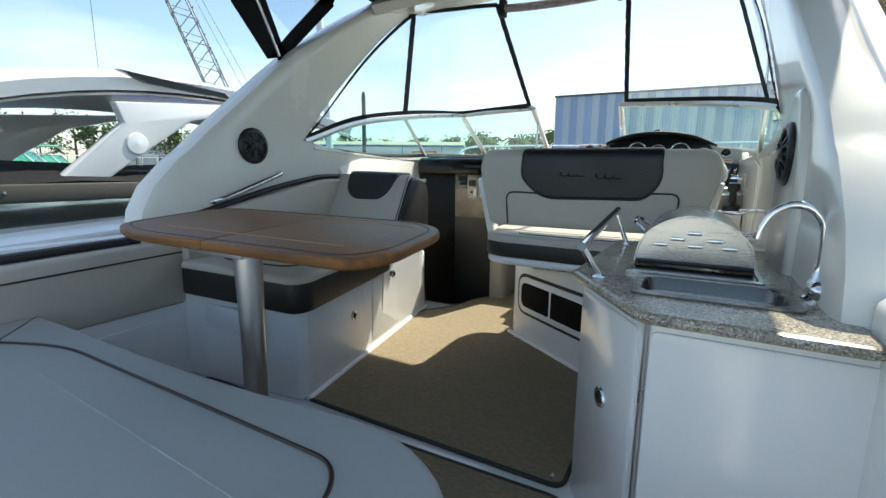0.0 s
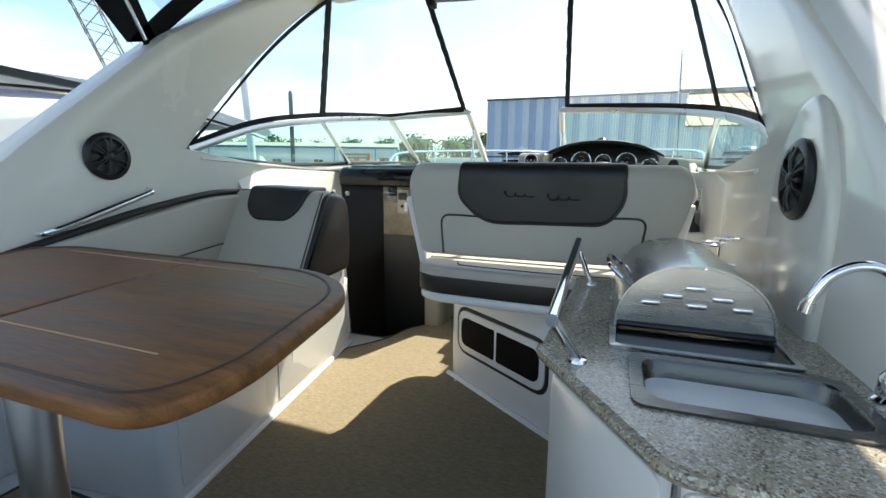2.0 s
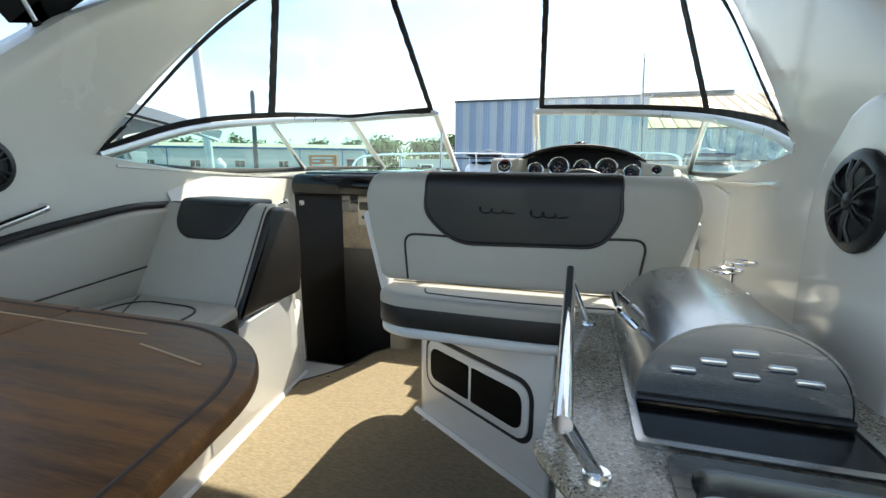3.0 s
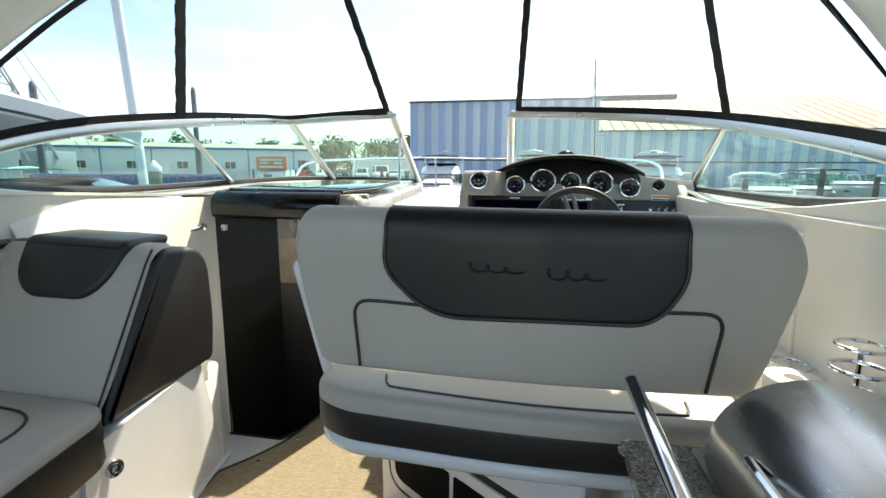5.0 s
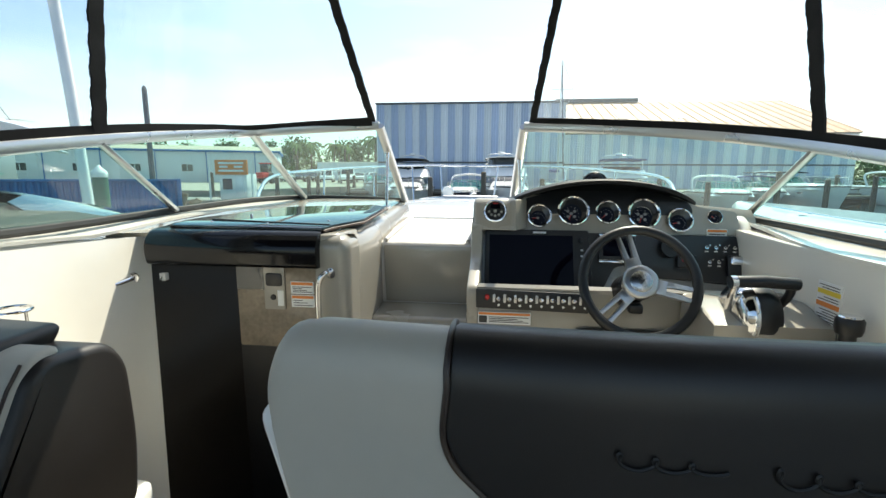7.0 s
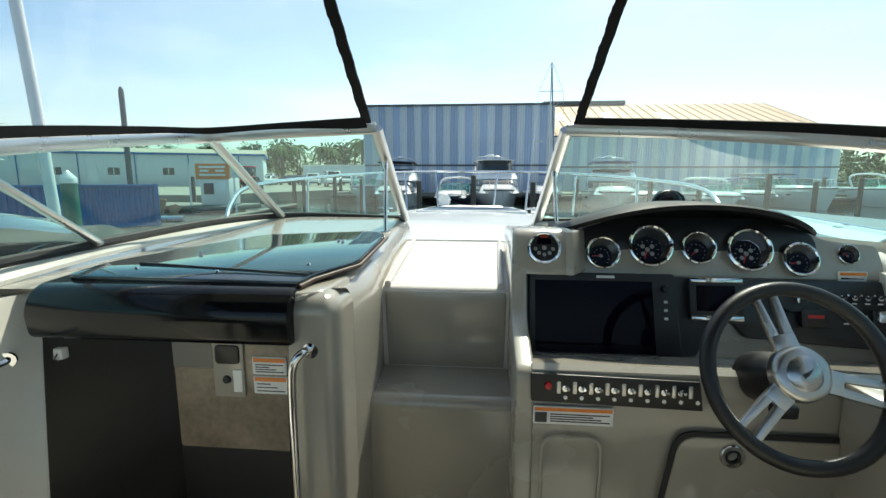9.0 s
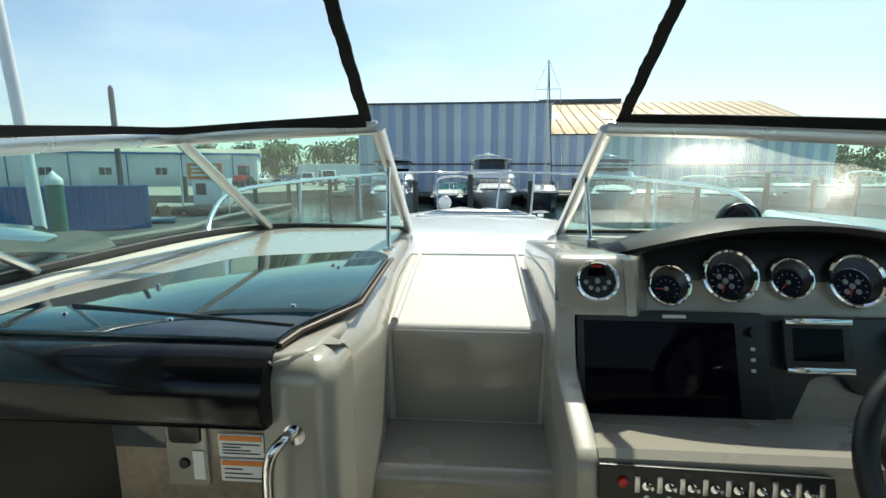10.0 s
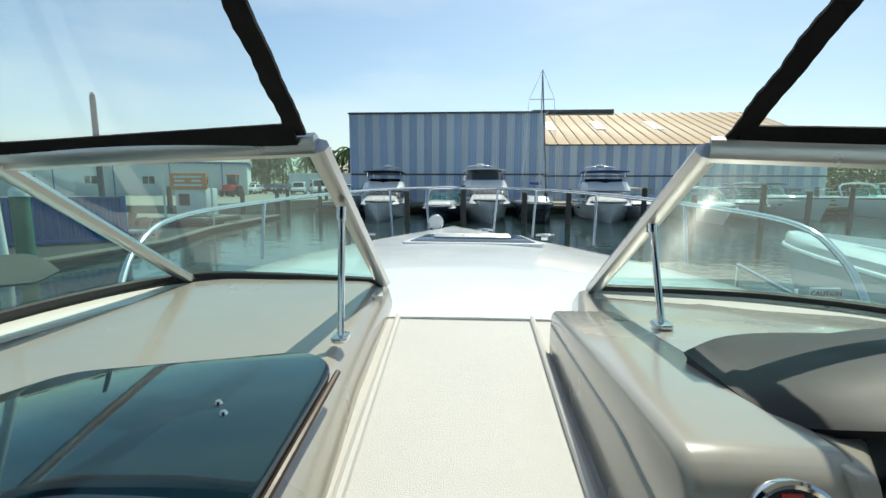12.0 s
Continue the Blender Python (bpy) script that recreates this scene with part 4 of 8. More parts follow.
part("cushion_piping", bm_tube(curve([(0.13, 1.05, 0.733), (0.15, 1.0, 0.733), (0.20, 0.985, 0.733), (0.50, 0.965, 0.733), (0.80, 0.982, 0.733), (0.84, 1.0, 0.733), (0.85, 1.05, 0.733)], 4), 0.0035, 6), PIPING, hs)
part("seat_pan", bm_prism([(0.47 + (x - 0.47) * 0.985, 1.0 + (y - 1.0) * 0.97) for x, y in SEATP], "z", 0.570, 0.614, 0.018, 3), WHITE, hs, "white fibreglass seat pan")
part("slide_rail", bm_box((0.22, 1.00, 0.550), (0.62, 1.08, 0.585), 0.004), ALU, hs, "aluminium slide rail")
part("forward_seat", bm_prism(rounded([(-0.10, 1.145), (0.98, 1.145), (0.96, 1.72), (-0.10, 1.72)], [0.02, 0.02, 0.1, 0.2], 7), "z", 0.60, 0.728, 0.03, 4), VINYL, hs)
# near-black that puts the shade inside the cubby into the colour
CUBBY_SHADE = mat("black cubby shade", (0.004, 0.004, 0.004), 0.7, var=0.2, spec=0.1)
hb = thing("cubby_cabinet", (0.3, 1.4, 0.018), "white fibreglass helm seat base with a two-bay cubby", "seat base")
BA, BB = (-0.02, 1.40), (0.625, 0.925)
part("body", bm_prism(rounded([BA, BB, (0.64, 1.0), (0.64, 1.60), (0.02, 1.60)], [0.05, 0.02, 0.02, 0.05, 0.05]), "z", 0.018, 0.585, 0.012), WHITE, hb)
bd = (Vector((*BB, 0)) - Vector((*BA, 0))).normalized()
bn = bd.cross(Vector((0, 0, 1)))
if bn.y > 0:
    bn = -bn
BM = Matrix((bd, Vector((0, 0, 1)), bd.cross(Vector((0, 0, 1))))).transposed().to_4x4()
BM.translation = (BA[0], BA[1], 0)
# local: x along the face, y up, z out of the face
part("cubby_seal", moved(bm_prism(rounded([(0.066, 0.186), (0.724, 0.186), (0.724, 0.444), (0.066, 0.444)], 0.085, 7), "z", -0.01, 0.003, 0.002), BM), RUBBER, hb, "black rubber seal")
part("cubby_frame", moved(bm_prism(rounded([(0.085, 0.205), (0.705, 0.205), (0.705, 0.425), (0.085, 0.425)], 0.07, 7), "z", -0.01, 0.010, 0.004), BM), WHITE, hb)
# the bays are not hollow: flat black sheets stand for their shade
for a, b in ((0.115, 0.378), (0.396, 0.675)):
    part("cubby_bay_shade", moved(bm_prism(rounded([(a, 0.24), (b, 0.24), (b, 0.39), (a, 0.39)], [0.05 if a < 0.2 else 0.01, 0.01 if a < 0.2 else 0.05, 0.01 if a < 0.2 else 0.05, 0.05 if a < 0.2 else 0.01], 6), "z", 0.004, 0.0125), BM), CUBBY_SHADE, hb, "flat black sheet for the shade inside the cubby opening")
part("toe_moulding", bm_tube([(-0.03, 1.395, 0.03), (0.625, 0.912, 0.03)], 0.016, 8), WHITE, hb)

# ---- wet bar ----
bar = thing("wet_bar_cabinet", (0.95, 0.2, 0.018), "white gloss fibreglass wet bar cabinet with a chrome latch", "cabinet")
C0, C1, C2 = (0.662, 0.095), (0.868, -0.235), (1.30, -0.245)
part("body", bm_prism(rounded([C0, C1, C2, (1.30, 0.79), (0.685, 0.79)], [0.015, 0.02, 0, 0, 0.01]), "z", 0.018, 0.738, 0.004), WHITE, bar)
front_panel(bar, "door", C0, C1, 0.05, 0.93, 0.06, 0.715, WHITE, 0.007, 0.02)
front_panel(bar, "panel", C1, C2, 0.02, 0.96, 0.04, 0.72, WHITE, 0.007, 0.02)
dn = (Vector((*C1, 0)) - Vector((*C0, 0))).normalized().cross(Vector((0, 0, 1)))
latch(along(C0, C1, 0.50, 0.455, 0.007), dn, bar, 0.03)
part("corner_trim", bm_tube([(0.868, -0.237, 0.03), (0.868, -0.237, 0.735)], 0.006, 8), ALU, bar)
ctr = thing("bar_countertop", (0.95, 0.2, 0.74), "speckled beige stone countertop with bullnose edge", "countertop")
CT = rounded([(0.638, 0.09), (0.858, -0.262), (1.255, -0.272), (1.262, 0.80), (0.668, 0.805)], [0.02, 0.03, 0.02, 0, 0.02])
# the stone is laid in strips that leave the sink open
SX0, SX1, SY0, SY1 = 0.83, 1.155, -0.095, 0.095


def cut_half(poly, axis, v, below):
    out = []
    for i in range(len(poly)):
        a, b = Vector(poly[i - 1]), Vector(poly[i])
        ia, ib = (a[axis] <= v) == below, (b[axis] <= v) == below
        if ia != ib:
            out.append(lerp(a, b, (v - a[axis]) / (b[axis] - a[axis]))[:])
        if ib:
            out.append(b[:])
    return out


strips = [cut_half(CT, 1, SY0, True), cut_half(CT, 1, SY1, False)]
mid = cut_half(cut_half(CT, 1, SY0, False), 1, SY1, True)
strips += [cut_half(mid, 0, SX0, True), cut_half(mid, 0, SX1, False)]
part("slab", join(*[bm_prism(s, "z", 0.740, 0.768) for s in strips]), GRANITE, ctr)
part("bullnose", bm_tube([(x, y, 0.754) for x, y in CT[:-1]], 0.0135, 8), GRANITE, ctr)
# steel far darker than STEEL: the bowl's shade and dark reflections are painted in
SINKSTEEL_SHADED = mat("shade-darkened sink steel", (0.15, 0.145, 0.133), 0.26, 1.0, var=0.06, scale=5, bump=0.01, bscale=200, stretch=(1, 14, 14))
sk_ = thing("sink", (0.99, 0.0, 0.77), "brushed stainless steel bar sink with rounded corners", "sink")


def ring(x0, y0, x1, y1, r, z):
    return [(x, y, z) for x, y in rounded([(x0, y0), (x1, y0), (x1, y1), (x0, y1)], r, 6)]


part("bowl", bm_loft([ring(SX0 - 0.018, SY0 - 0.022, SX1 + 0.018, SY1 + 0.022, 0.03, 0.7685), ring(SX0 - 0.018, SY0 - 0.022, SX1 + 0.018, SY1 + 0.022, 0.03, 0.773), ring(SX0 + 0.004, SY0 + 0.004, SX1 - 0.004, SY1 - 0.004, 0.05, 0.774), ring(SX0 + 0.008, SY0 + 0.008, SX1 - 0.008, SY1 - 0.008, 0.05, 0.768), ring(SX0 + 0.016, SY0 + 0.014, SX1 - 0.016, SY1 - 0.014, 0.055, 0.66), ring(SX0 + 0.04, SY0 + 0.035, SX1 - 0.04, SY1 - 0.035, 0.05, 0.645), ring(0.95, -0.02, 1.03, 0.02, 0.015, 0.643)], closed=True), SINKSTEEL_SHADED, sk_)
part("drain", moved(bm_lathe([(0, 0.0), (0.022, 0.0), (0.026, 0.004), (0.026, 0.006), (0, 0.004)], 16), pose(0.99, 0, 0.643)), CHROME, sk_)
fc = thing("faucet", (1.215, 0.045, 0.768), "chrome gooseneck bar faucet with a lever at its base", "faucet")
part("base", moved(bm_lathe([(0, 0), (0.030, 0), (0.030, 0.006), (0.024, 0.012), (0.022, 0.045), (0.015, 0.055), (0.013, 0.085), (0, 0.088)], 20), pose(1.215, 0.045, 0.768)), CHROME, fc)
part("spout", bm_tube(curve([(1.215, 0.045, 0.84), (1.215, 0.045, 0.90), (1.208, 0.046, 0.955), (1.180, 0.048, 0.988), (1.145, 0.052, 0.992), (1.112, 0.057, 0.972), (1.094, 0.061, 0.938), (1.088, 0.063, 0.918)], 5), 0.0095, 12), CHROME, fc)
part("spout_tip", bm_tube([(1.0885, 0.063, 0.922), (1.086, 0.064, 0.905)], 0.012, 12), CHROME, fc)
part("lever", moved(bm_lathe([(0, 0), (0.018, 0.002), (0.024, 0.016), (0.022, 0.032), (0.012, 0.042), (0, 0.044)], 16), facing((1.215, 0.03, 0.795), (-0.2, -1, 0.15))), CHROME, fc)

gl = thing("grill", (0.95, 0.45, 0.768), "stainless steel cockpit grill with an arched vented hood", "grill")
part("base_frame", bm_loft([ring(0.775, 0.125, 1.125, 0.785, 0.01, 0.7685), ring(0.775, 0.125, 1.125, 0.785, 0.01, 0.778), ring(0.788, 0.138, 1.112, 0.772, 0.01, 0.779), ring(0.790, 0.14, 1.110, 0.77, 0.01, 0.770)], closed=True), STEEL, gl)
part("tray", bm_box((0.79, 0.14, 0.7690), (1.11, 0.77, 0.7745)), BLACK, gl, "gloss black grill tray")
part("hinge_bar", bm_tube([(0.79, 0.258, 0.786), (1.11, 0.258, 0.786)], 0.006, 8), SATIN, gl)


def hood_ring(y, s=1.0):
    return [(0.95 - 0.160 * s * math.cos(a), y, 0.780 + 0.150 * s * math.sin(a) ** 0.85) for a in np.linspace(0, math.pi, 25)]


part("hood", bm_loft([hood_ring(0.262), hood_ring(0.262, 1.03), hood_ring(0.275, 1.035), hood_ring(0.73, 1.035), hood_ring(0.765, 1.0), hood_ring(0.77, 0.92)], 0.003), STEEL, gl)
part("hood_front", bm_prism([(p[0], p[2]) for p in hood_ring(0, 0.99)], "y", 0.264, 0.270), STEEL, gl)
for i, (x, z) in enumerate([(0.86, 0.842), (0.905, 0.862), (0.955, 0.842), (0.95, 0.882), (1.005, 0.862), (1.045, 0.842)]):
    part("vent", bm_prism(rounded([(x - 0.02, z - 0.006), (x + 0.02, z - 0.006), (x + 0.02, z + 0.006), (x - 0.02, z + 0.006)], 0.005), "y", 0.259, 0.266, 0.002), CHROME, gl)
part("handle", bm_tube(curve([(0.800, 0.40, 0.865), (0.772, 0.41, 0.89), (0.764, 0.44, 0.896), (0.764, 0.55, 0.896), (0.772, 0.58, 0.89), (0.800, 0.59, 0.865)], 4), 0.007, 8), CHROME, gl)
br = thing("bar_rail", (0.68, 0.35, 0.77), "polished stainless guard rail along the bar counter", "grab rail")
part("rail", bm_tube([(0.668, 0.0, 0.856), (0.665, 0.38, 0.88), (0.662, 0.755, 0.903)], 0.0135, 12), CHROME, br)
part("post", bm_tube([(0.672, 0.01, 0.85), (0.716, 0.035, 0.770)], 0.0105, 10), CHROME, br)
part("post", bm_tube([(0.664, 0.70, 0.897), (0.712, 0.70, 0.770)], 0.0095, 10), CHROME, br)
for y in (0.035, 0.70):
    part("flange", moved(bm_lathe([(0, 0), (0.021, 0), (0.019, 0.006), (0, 0.007)], 16), pose(0.716, y, 0.768)), CHROME, br)

# shelf forward of the bar
sh = thing("side_shelf", (1.0, 1.3, 0.5), "cream fibreglass side shelf behind the helm seat", "shelf")
part("tray", bm_prism([(0.70, 0.80), (1.26, 0.80), (1.26, 2.12), (1.06, 2.12), (1.06, 1.70), (0.70, 1.66)], "z", 0.05, 0.575, 0.01), CREAM, sh)
part("cup_plate", bm_prism(rounded([(1.035, 0.81), (1.26, 0.81), (1.26, 1.01), (1.035, 1.01)], 0.03), "z", 0.57, 0.764, 0.01, 3), CREAM, sh)
ch = thing("cup_holder", (1.12, 0.96, 0.765), "twin chrome ring cup holder on a slim post", "cup holder")
for c, z in (((1.164, 1.022), 0.906), ((1.09, 0.905), 0.900)):
    part("ring", bm_tube([(c[0] + 0.043 * math.cos(a), c[1] + 0.043 * math.sin(a), z) for a in np.linspace(0, 2 * math.pi, 29)[:-1]], 0.0042, 8, True), CHROME, ch)
    part("lower_ring", bm_tube([(c[0] + 0.035 * math.cos(a), c[1] + 0.035 * math.sin(a), z - 0.10) for a in np.linspace(0, 2 * math.pi, 25)[:-1]], 0.0035, 8, True), CHROME, ch)
part("post", bm_tube([(1.127, 0.963, 0.765), (1.127, 0.963, 0.91)], 0.005, 8), CHROME, ch)
part("cup_plate", bm_prism(rounded([(1.10, 1.18), (1.26, 1.18), (1.26, 1.45), (1.10, 1.45)], 0.03), "z", 0.57, 0.764, 0.01, 3), CREAM, sh)
cp2 = thing("recessed_cup_holder", (1.15, 1.28, 0.765), "chrome rimmed cup holder let into the side shelf", "cup holder")
part("rim", moved(bm_lathe([(0.035, 0.0), (0.048, 0.0), (0.047, 0.005), (0.036, 0.006), (0.035, 0.003)], 24), pose(1.165, 1.26, 0.764)), CHROME, cp2)
part("well", moved(bm_lathe([(0.0, 0.0), (0.036, 0.0), (0.036, 0.002), (0, 0.002)], 20), pose(1.165, 1.26, 0.7645)), RUBBER, cp2)
pt = thing("paper_towel_roll", (1.085, 1.09, 0.577), "white paper towel roll standing on the side shelf", "paper roll")
part("roll", moved(bm_lathe([(0.020, 0.0), (0.058, 0.0), (0.060, 0.01), (0.060, 0.215), (0.057, 0.222), (0.020, 0.222), (0.019, 0.05)], 28), pose(1.085, 1.09, 0.577)), PAPER, pt)
part("core", moved(bm_lathe([(0.0, 0.0), (0.0195, 0.0), (0.0195, 0.19), (0.0, 0.19)], 16), pose(1.085, 1.09, 0.578)), mat("cardboard", (0.35, 0.2, 0.09), 0.8), pt, "brown cardboard core")

# ---- hatch over the companionway ----
hatch = thing("companionway_hatch", (-0.75, 2.4, 1.14), "smoked acrylic companionway hatch lid with a gloss black front", "hatch")
# the lid climbs a little towards the bow
SLOPE = Matrix.Translation((0, 2.12, 1.15)) @ Matrix.Rotation(radians(2.6), 4, "X") @ Matrix.Translation((0, -2.12, -1.15))
part("lid", moved(bm_prism(rounded([(-0.44, 2.12), (-0.43, 2.19), (-0.352, 2.36), (-0.368, 2.84), (-0.44, 2.91), (-0.86, 2.785), (-0.985, 2.53), (-1.09, 2.30), (-1.09, 2.13)], [0.01, 0.03, 0.05, 0.05, 0.05, 0.05, 0.05, 0.05, 0.05], 6), "z", 1.150, 1.166, 0.004, 2), SLOPE), SMOKED, hatch)
part("edge", moved(bm_tube([(-0.436, 2.12, 1.152), (-0.424, 2.19, 1.152), (-0.346, 2.36, 1.152), (-0.362, 2.84, 1.152)], 0.006, 8), SLOPE), mat("bronze edge", (0.05, 0.022, 0.008), 0.5), hatch, "bronze tinted edge")
part("joint", moved(bm_tube([(-0.435, 2.185, 1.166), (-0.98, 2.275, 1.166)], 0.005, 6), SLOPE), RUBBER, hatch)
part("front_roll", bm_prism(rounded([(2.045, 1.02), (2.035, 1.10), (2.075, 1.152), (2.20, 1.160), (2.20, 1.01)], [0.02, 0.05, 0.05, 0.01, 0.01], 7), "x", -1.118, -0.438, 0.006), BLACK, hatch)
for x, y in ((-0.482, 2.30), (-0.49, 2.66), (-0.515, 2.69), (-0.90, 2.44), (-0.70, 2.20), (-0.95, 2.22)):
    part("fastener", moved(bm_lathe([(0, 0), (0.007, 0), (0.005, 0.004), (0, 0.005)], 10), SLOPE @ pose(x, y, 1.166)), CHROME, hatch)
cd = thing("companionway_door", (-0.62, 2.25, 0.4), "bronze tinted acrylic sliding companionway door with warning labels", "door")
part("leaf", bm_prism(rounded([(-0.828, 0.665), (-0.455, 0.665), (-0.455, 1.02), (-0.828, 1.02)], 0.01), "y", 2.17, 2.185, 0.002), TAN, cd)
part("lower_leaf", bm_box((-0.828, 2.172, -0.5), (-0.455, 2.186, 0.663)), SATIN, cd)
# dark rectangle laid on the tan leaf for the shade on its upper part
part("leaf_shade", bm_box((-0.826, 2.166, 0.905), (-0.712, 2.169, 1.018)), SMOKED, cd)
part("lock_plate", bm_prism(rounded([(-0.71, 0.825), (-0.622, 0.825), (-0.622, 1.0), (-0.71, 1.0)], 0.008), "y", 2.163, 2.172, 0.002), GREY, cd)
part("pull", bm_prism(rounded([(-0.700, 0.922), (-0.632, 0.922), (-0.632, 0.975), (-0.700, 0.975)], 0.012), "y", 2.157, 2.166, 0.003), SATIN, cd)
part("key_lock", moved(bm_lathe([(0, 0), (0.012, 0), (0.010, 0.006), (0, 0.007)], 14), facing((-0.672, 2.163, 0.876), (0, -1, 0))), RUBBER, cd)
part("instruction_strip", bm_box((-0.652, 2.1595, 0.842), (-0.628, 2.163, 0.905)), LABEL, cd)


def warning(th, x0, x1, z0, z1, y, head=0.3, lines=4, picto=False):
    lab = part("warning_label", bm_prism(rounded([(x0, z0), (x1, z0), (x1, z1), (x0, z1)], 0.004), "y", y - 0.0015, y + 0.004), LABEL, th, "white warning label with orange heading")
    part("heading", bm_box((x0 + 0.003, y - 0.0028, z1 - (z1 - z0) * head), (x1 - 0.003, y - 0.0010, z1 - 0.003)), ORANGE, lab)
    zb = z1 - (z1 - z0) * head
    xs = x0 + 0.008
    if picto:
        part("pictogram", bm_box((x0 + 0.004, y - 0.0028, z0 + 0.004), (x0 + 0.004 + (zb - z0) * 0.85, y - 0.001, zb - 0.004)), INK, lab)
        xs = x0 + 0.012 + (zb - z0) * 0.85
    for k in range(lines):
        zz = lerp(z0 + 0.008, zb - 0.008, k / max(1, lines - 1))
        part("text_line", bm_box((xs, y - 0.0024, zz - 0.0014), (x1 - 0.008 - 0.02 * ((k * 7) % 3), y - 0.001, zz + 0.0014)), INK, lab)
    return lab


warning(cd, -0.598, -0.503, 0.893, 0.943, 2.1665, 0.28, 4)
warning(cd, -0.597, -0.502, 0.838, 0.888, 2.1665, 0.28, 3)
jw = thing("door_catch", (-1.10, 2.12, 0.96), "small white companionway door catch", "catch")
part("catch", bm_box((-1.100, 2.085, 0.948), (-1.075, 2.125, 0.978), 0.003), LABEL, jw)
part("hook", bm_tube([(-1.088, 2.087, 0.965), (-1.088, 2.075, 0.955), (-1.088, 2.087, 0.945)], 0.003, 6), CHROME, jw)
kn = thing("door_holder", (-1.19, 2.03, 0.97), "chrome spring door holder on the cream jamb", "fitting")
part("plate", moved(bm_lathe([(0, 0), (0.022, 0), (0.020, 0.006), (0, 0.007)], 16), facing((-1.158, 2.02, 0.972), (0.55, -0.8, 0))), CHROME, kn)
part("pin", bm_tube([(-1.150, 2.012, 0.972), (-1.168, 1.945, 0.962)], 0.009, 10), CHROME, kn)
hd = thing("companionway_handrail", (-0.42, 2.08, 0.6), "tall chrome handrail beside the companionway", "grab rail")
part("rail", bm_tube(curve([(-0.405, 2.09, 1.000), (-0.408, 2.05, 1.006), (-0.425, 2.035, 0.98), (-0.432, 2.035, 0.90), (-0.432, 2.035, 0.60), (-0.430, 2.035, 0.42), (-0.425, 2.05, 0.38), (-0.405, 2.09, 0.37)], 5), 0.0105, 12), CHROME, hd)
part("rosette", moved(bm_lathe([(0, 0), (0.024, 0), (0.020, 0.008), (0, 0.009)], 16), facing((-0.40, 2.088, 1.000), (0, -1, 0))), CHROME, hd)
cr = thing("cup_ring", (-1.2, 1.62, 0.93), "chrome wire cup holder by the lounge backrest", "cup holder")
for z in (0.935, 1.005):
    part("ring", bm_tube([(-1.065 + 0.045 * math.cos(a), 1.50 + 0.045 * math.sin(a), z) for a in np.linspace(0, 2 * math.pi, 25)[:-1]], 0.0045, 8, True), CHROME, cr)
part("stem", bm_tube([(-1.02, 1.50, 0.935), (-1.02, 1.50, 1.005)], 0.004, 8), CHROME, cr)
part("bracket", bm_tube([(-1.26, 1.50, 0.935), (-1.11, 1.50, 0.935)], 0.006, 8), CHROME, cr)

# ---- helm instruments ----
# the gauge panel and the screen panel lean away from the driver; local x across, y up the panel
GP = facing((0.665, 2.505, 1.20), (0, -0.93, 0.36))
SP = facing((0.665, 2.435, 1.01), (0, -0.965, 0.26))


def on(m, x, y, z=0.0):
    return m @ Matrix.Translation((x, y, z))


dash = thing("dashboard", (0.66, 2.45, 0.9), "warm grey dashboard with charcoal instrument panels", "dashboard")
part("gauge_panel", moved(bm_prism(rounded([(-0.52, -0.085), (0.56, -0.085), (0.545, 0.025), (0.40, 0.04), (0.30, 0.09), (-0.30, 0.09), (-0.40, 0.04), (-0.52, 0.035)], [0.01, 0.01, 0.02, 0.03, 0.03, 0.03, 0.03, 0.01]), "z", -0.04, 0.0, 0.006), GP), GREY, dash)
part("gauge_recess", moved(bm_prism(rounded([(-0.36, 0.0), (0.375, 0.0), (0.36, 0.06), (0.22, 0.105), (-0.21, 0.105), (-0.35, 0.06)], 0.03), "z", -0.01, 0.0035, 0.002), GP), SATIN, dash, "charcoal recess behind the gauges")
part("screen_panel", moved(bm_prism(rounded([(-0.50, -0.135), (-0.015, -0.145), (0.045, -0.025), (0.11, -0.015), (0.14, -0.06), (0.56, -0.09), (0.53, 0.115), (-0.50, 0.120)], [0.01, 0.02, 0.02, 0.02, 0.02, 0.02, 0.01, 0.01]), "z", -0.02, 0.006, 0.004), SP), DARKGREY, dash, "charcoal panel round the display")
part("panel_backing", moved(bm_prism([(-0.53, -0.20), (0.56, -0.20), (0.56, 0.14), (-0.53, 0.14)], "z", -0.06, -0.016), SP), GREY, dash)
part("ledge", bm_prism([(2.119, 0.958), (2.135, 0.968), (2.36, 0.905), (2.44, 0.885), (2.44, 0.84), (2.119, 0.84)], "x", 0.146, 1.22, 0.006), GREY, dash)
# brow over the gauges
rows = []
for k in np.linspace(-1, 1, 25):
    x = 0.665 + 0.40 * k
    h = 1.352 - 0.092 * abs(k) ** 2.2
    rows.append([(x, 2.445 + 0.12 * k ** 4, h - 0.020), (x, 2.437 + 0.12 * k ** 4, h - 0.006), (x, 2.46 + 0.12 * k ** 4, h), (x, 2.62, h - 0.002), (x, 2.78, max(h - 0.035, 1.256)), (x, 2.90 - 0.10 * k ** 4, 1.256), (x, 2.945 - 0.16 * k ** 4, 1.250), (x, 2.95 - 0.16 * k ** 4, 1.230), (x, 2.62, 1.232), (x, 2.60, h - 0.03)])
part("brow", bm_loft(rows, closed=True, caps=True), mat("padded charcoal vinyl", (0.012, 0.0125, 0.014), 0.55, var=0.1, scale=6, spec=0.3), dash, "padded black instrument brow")

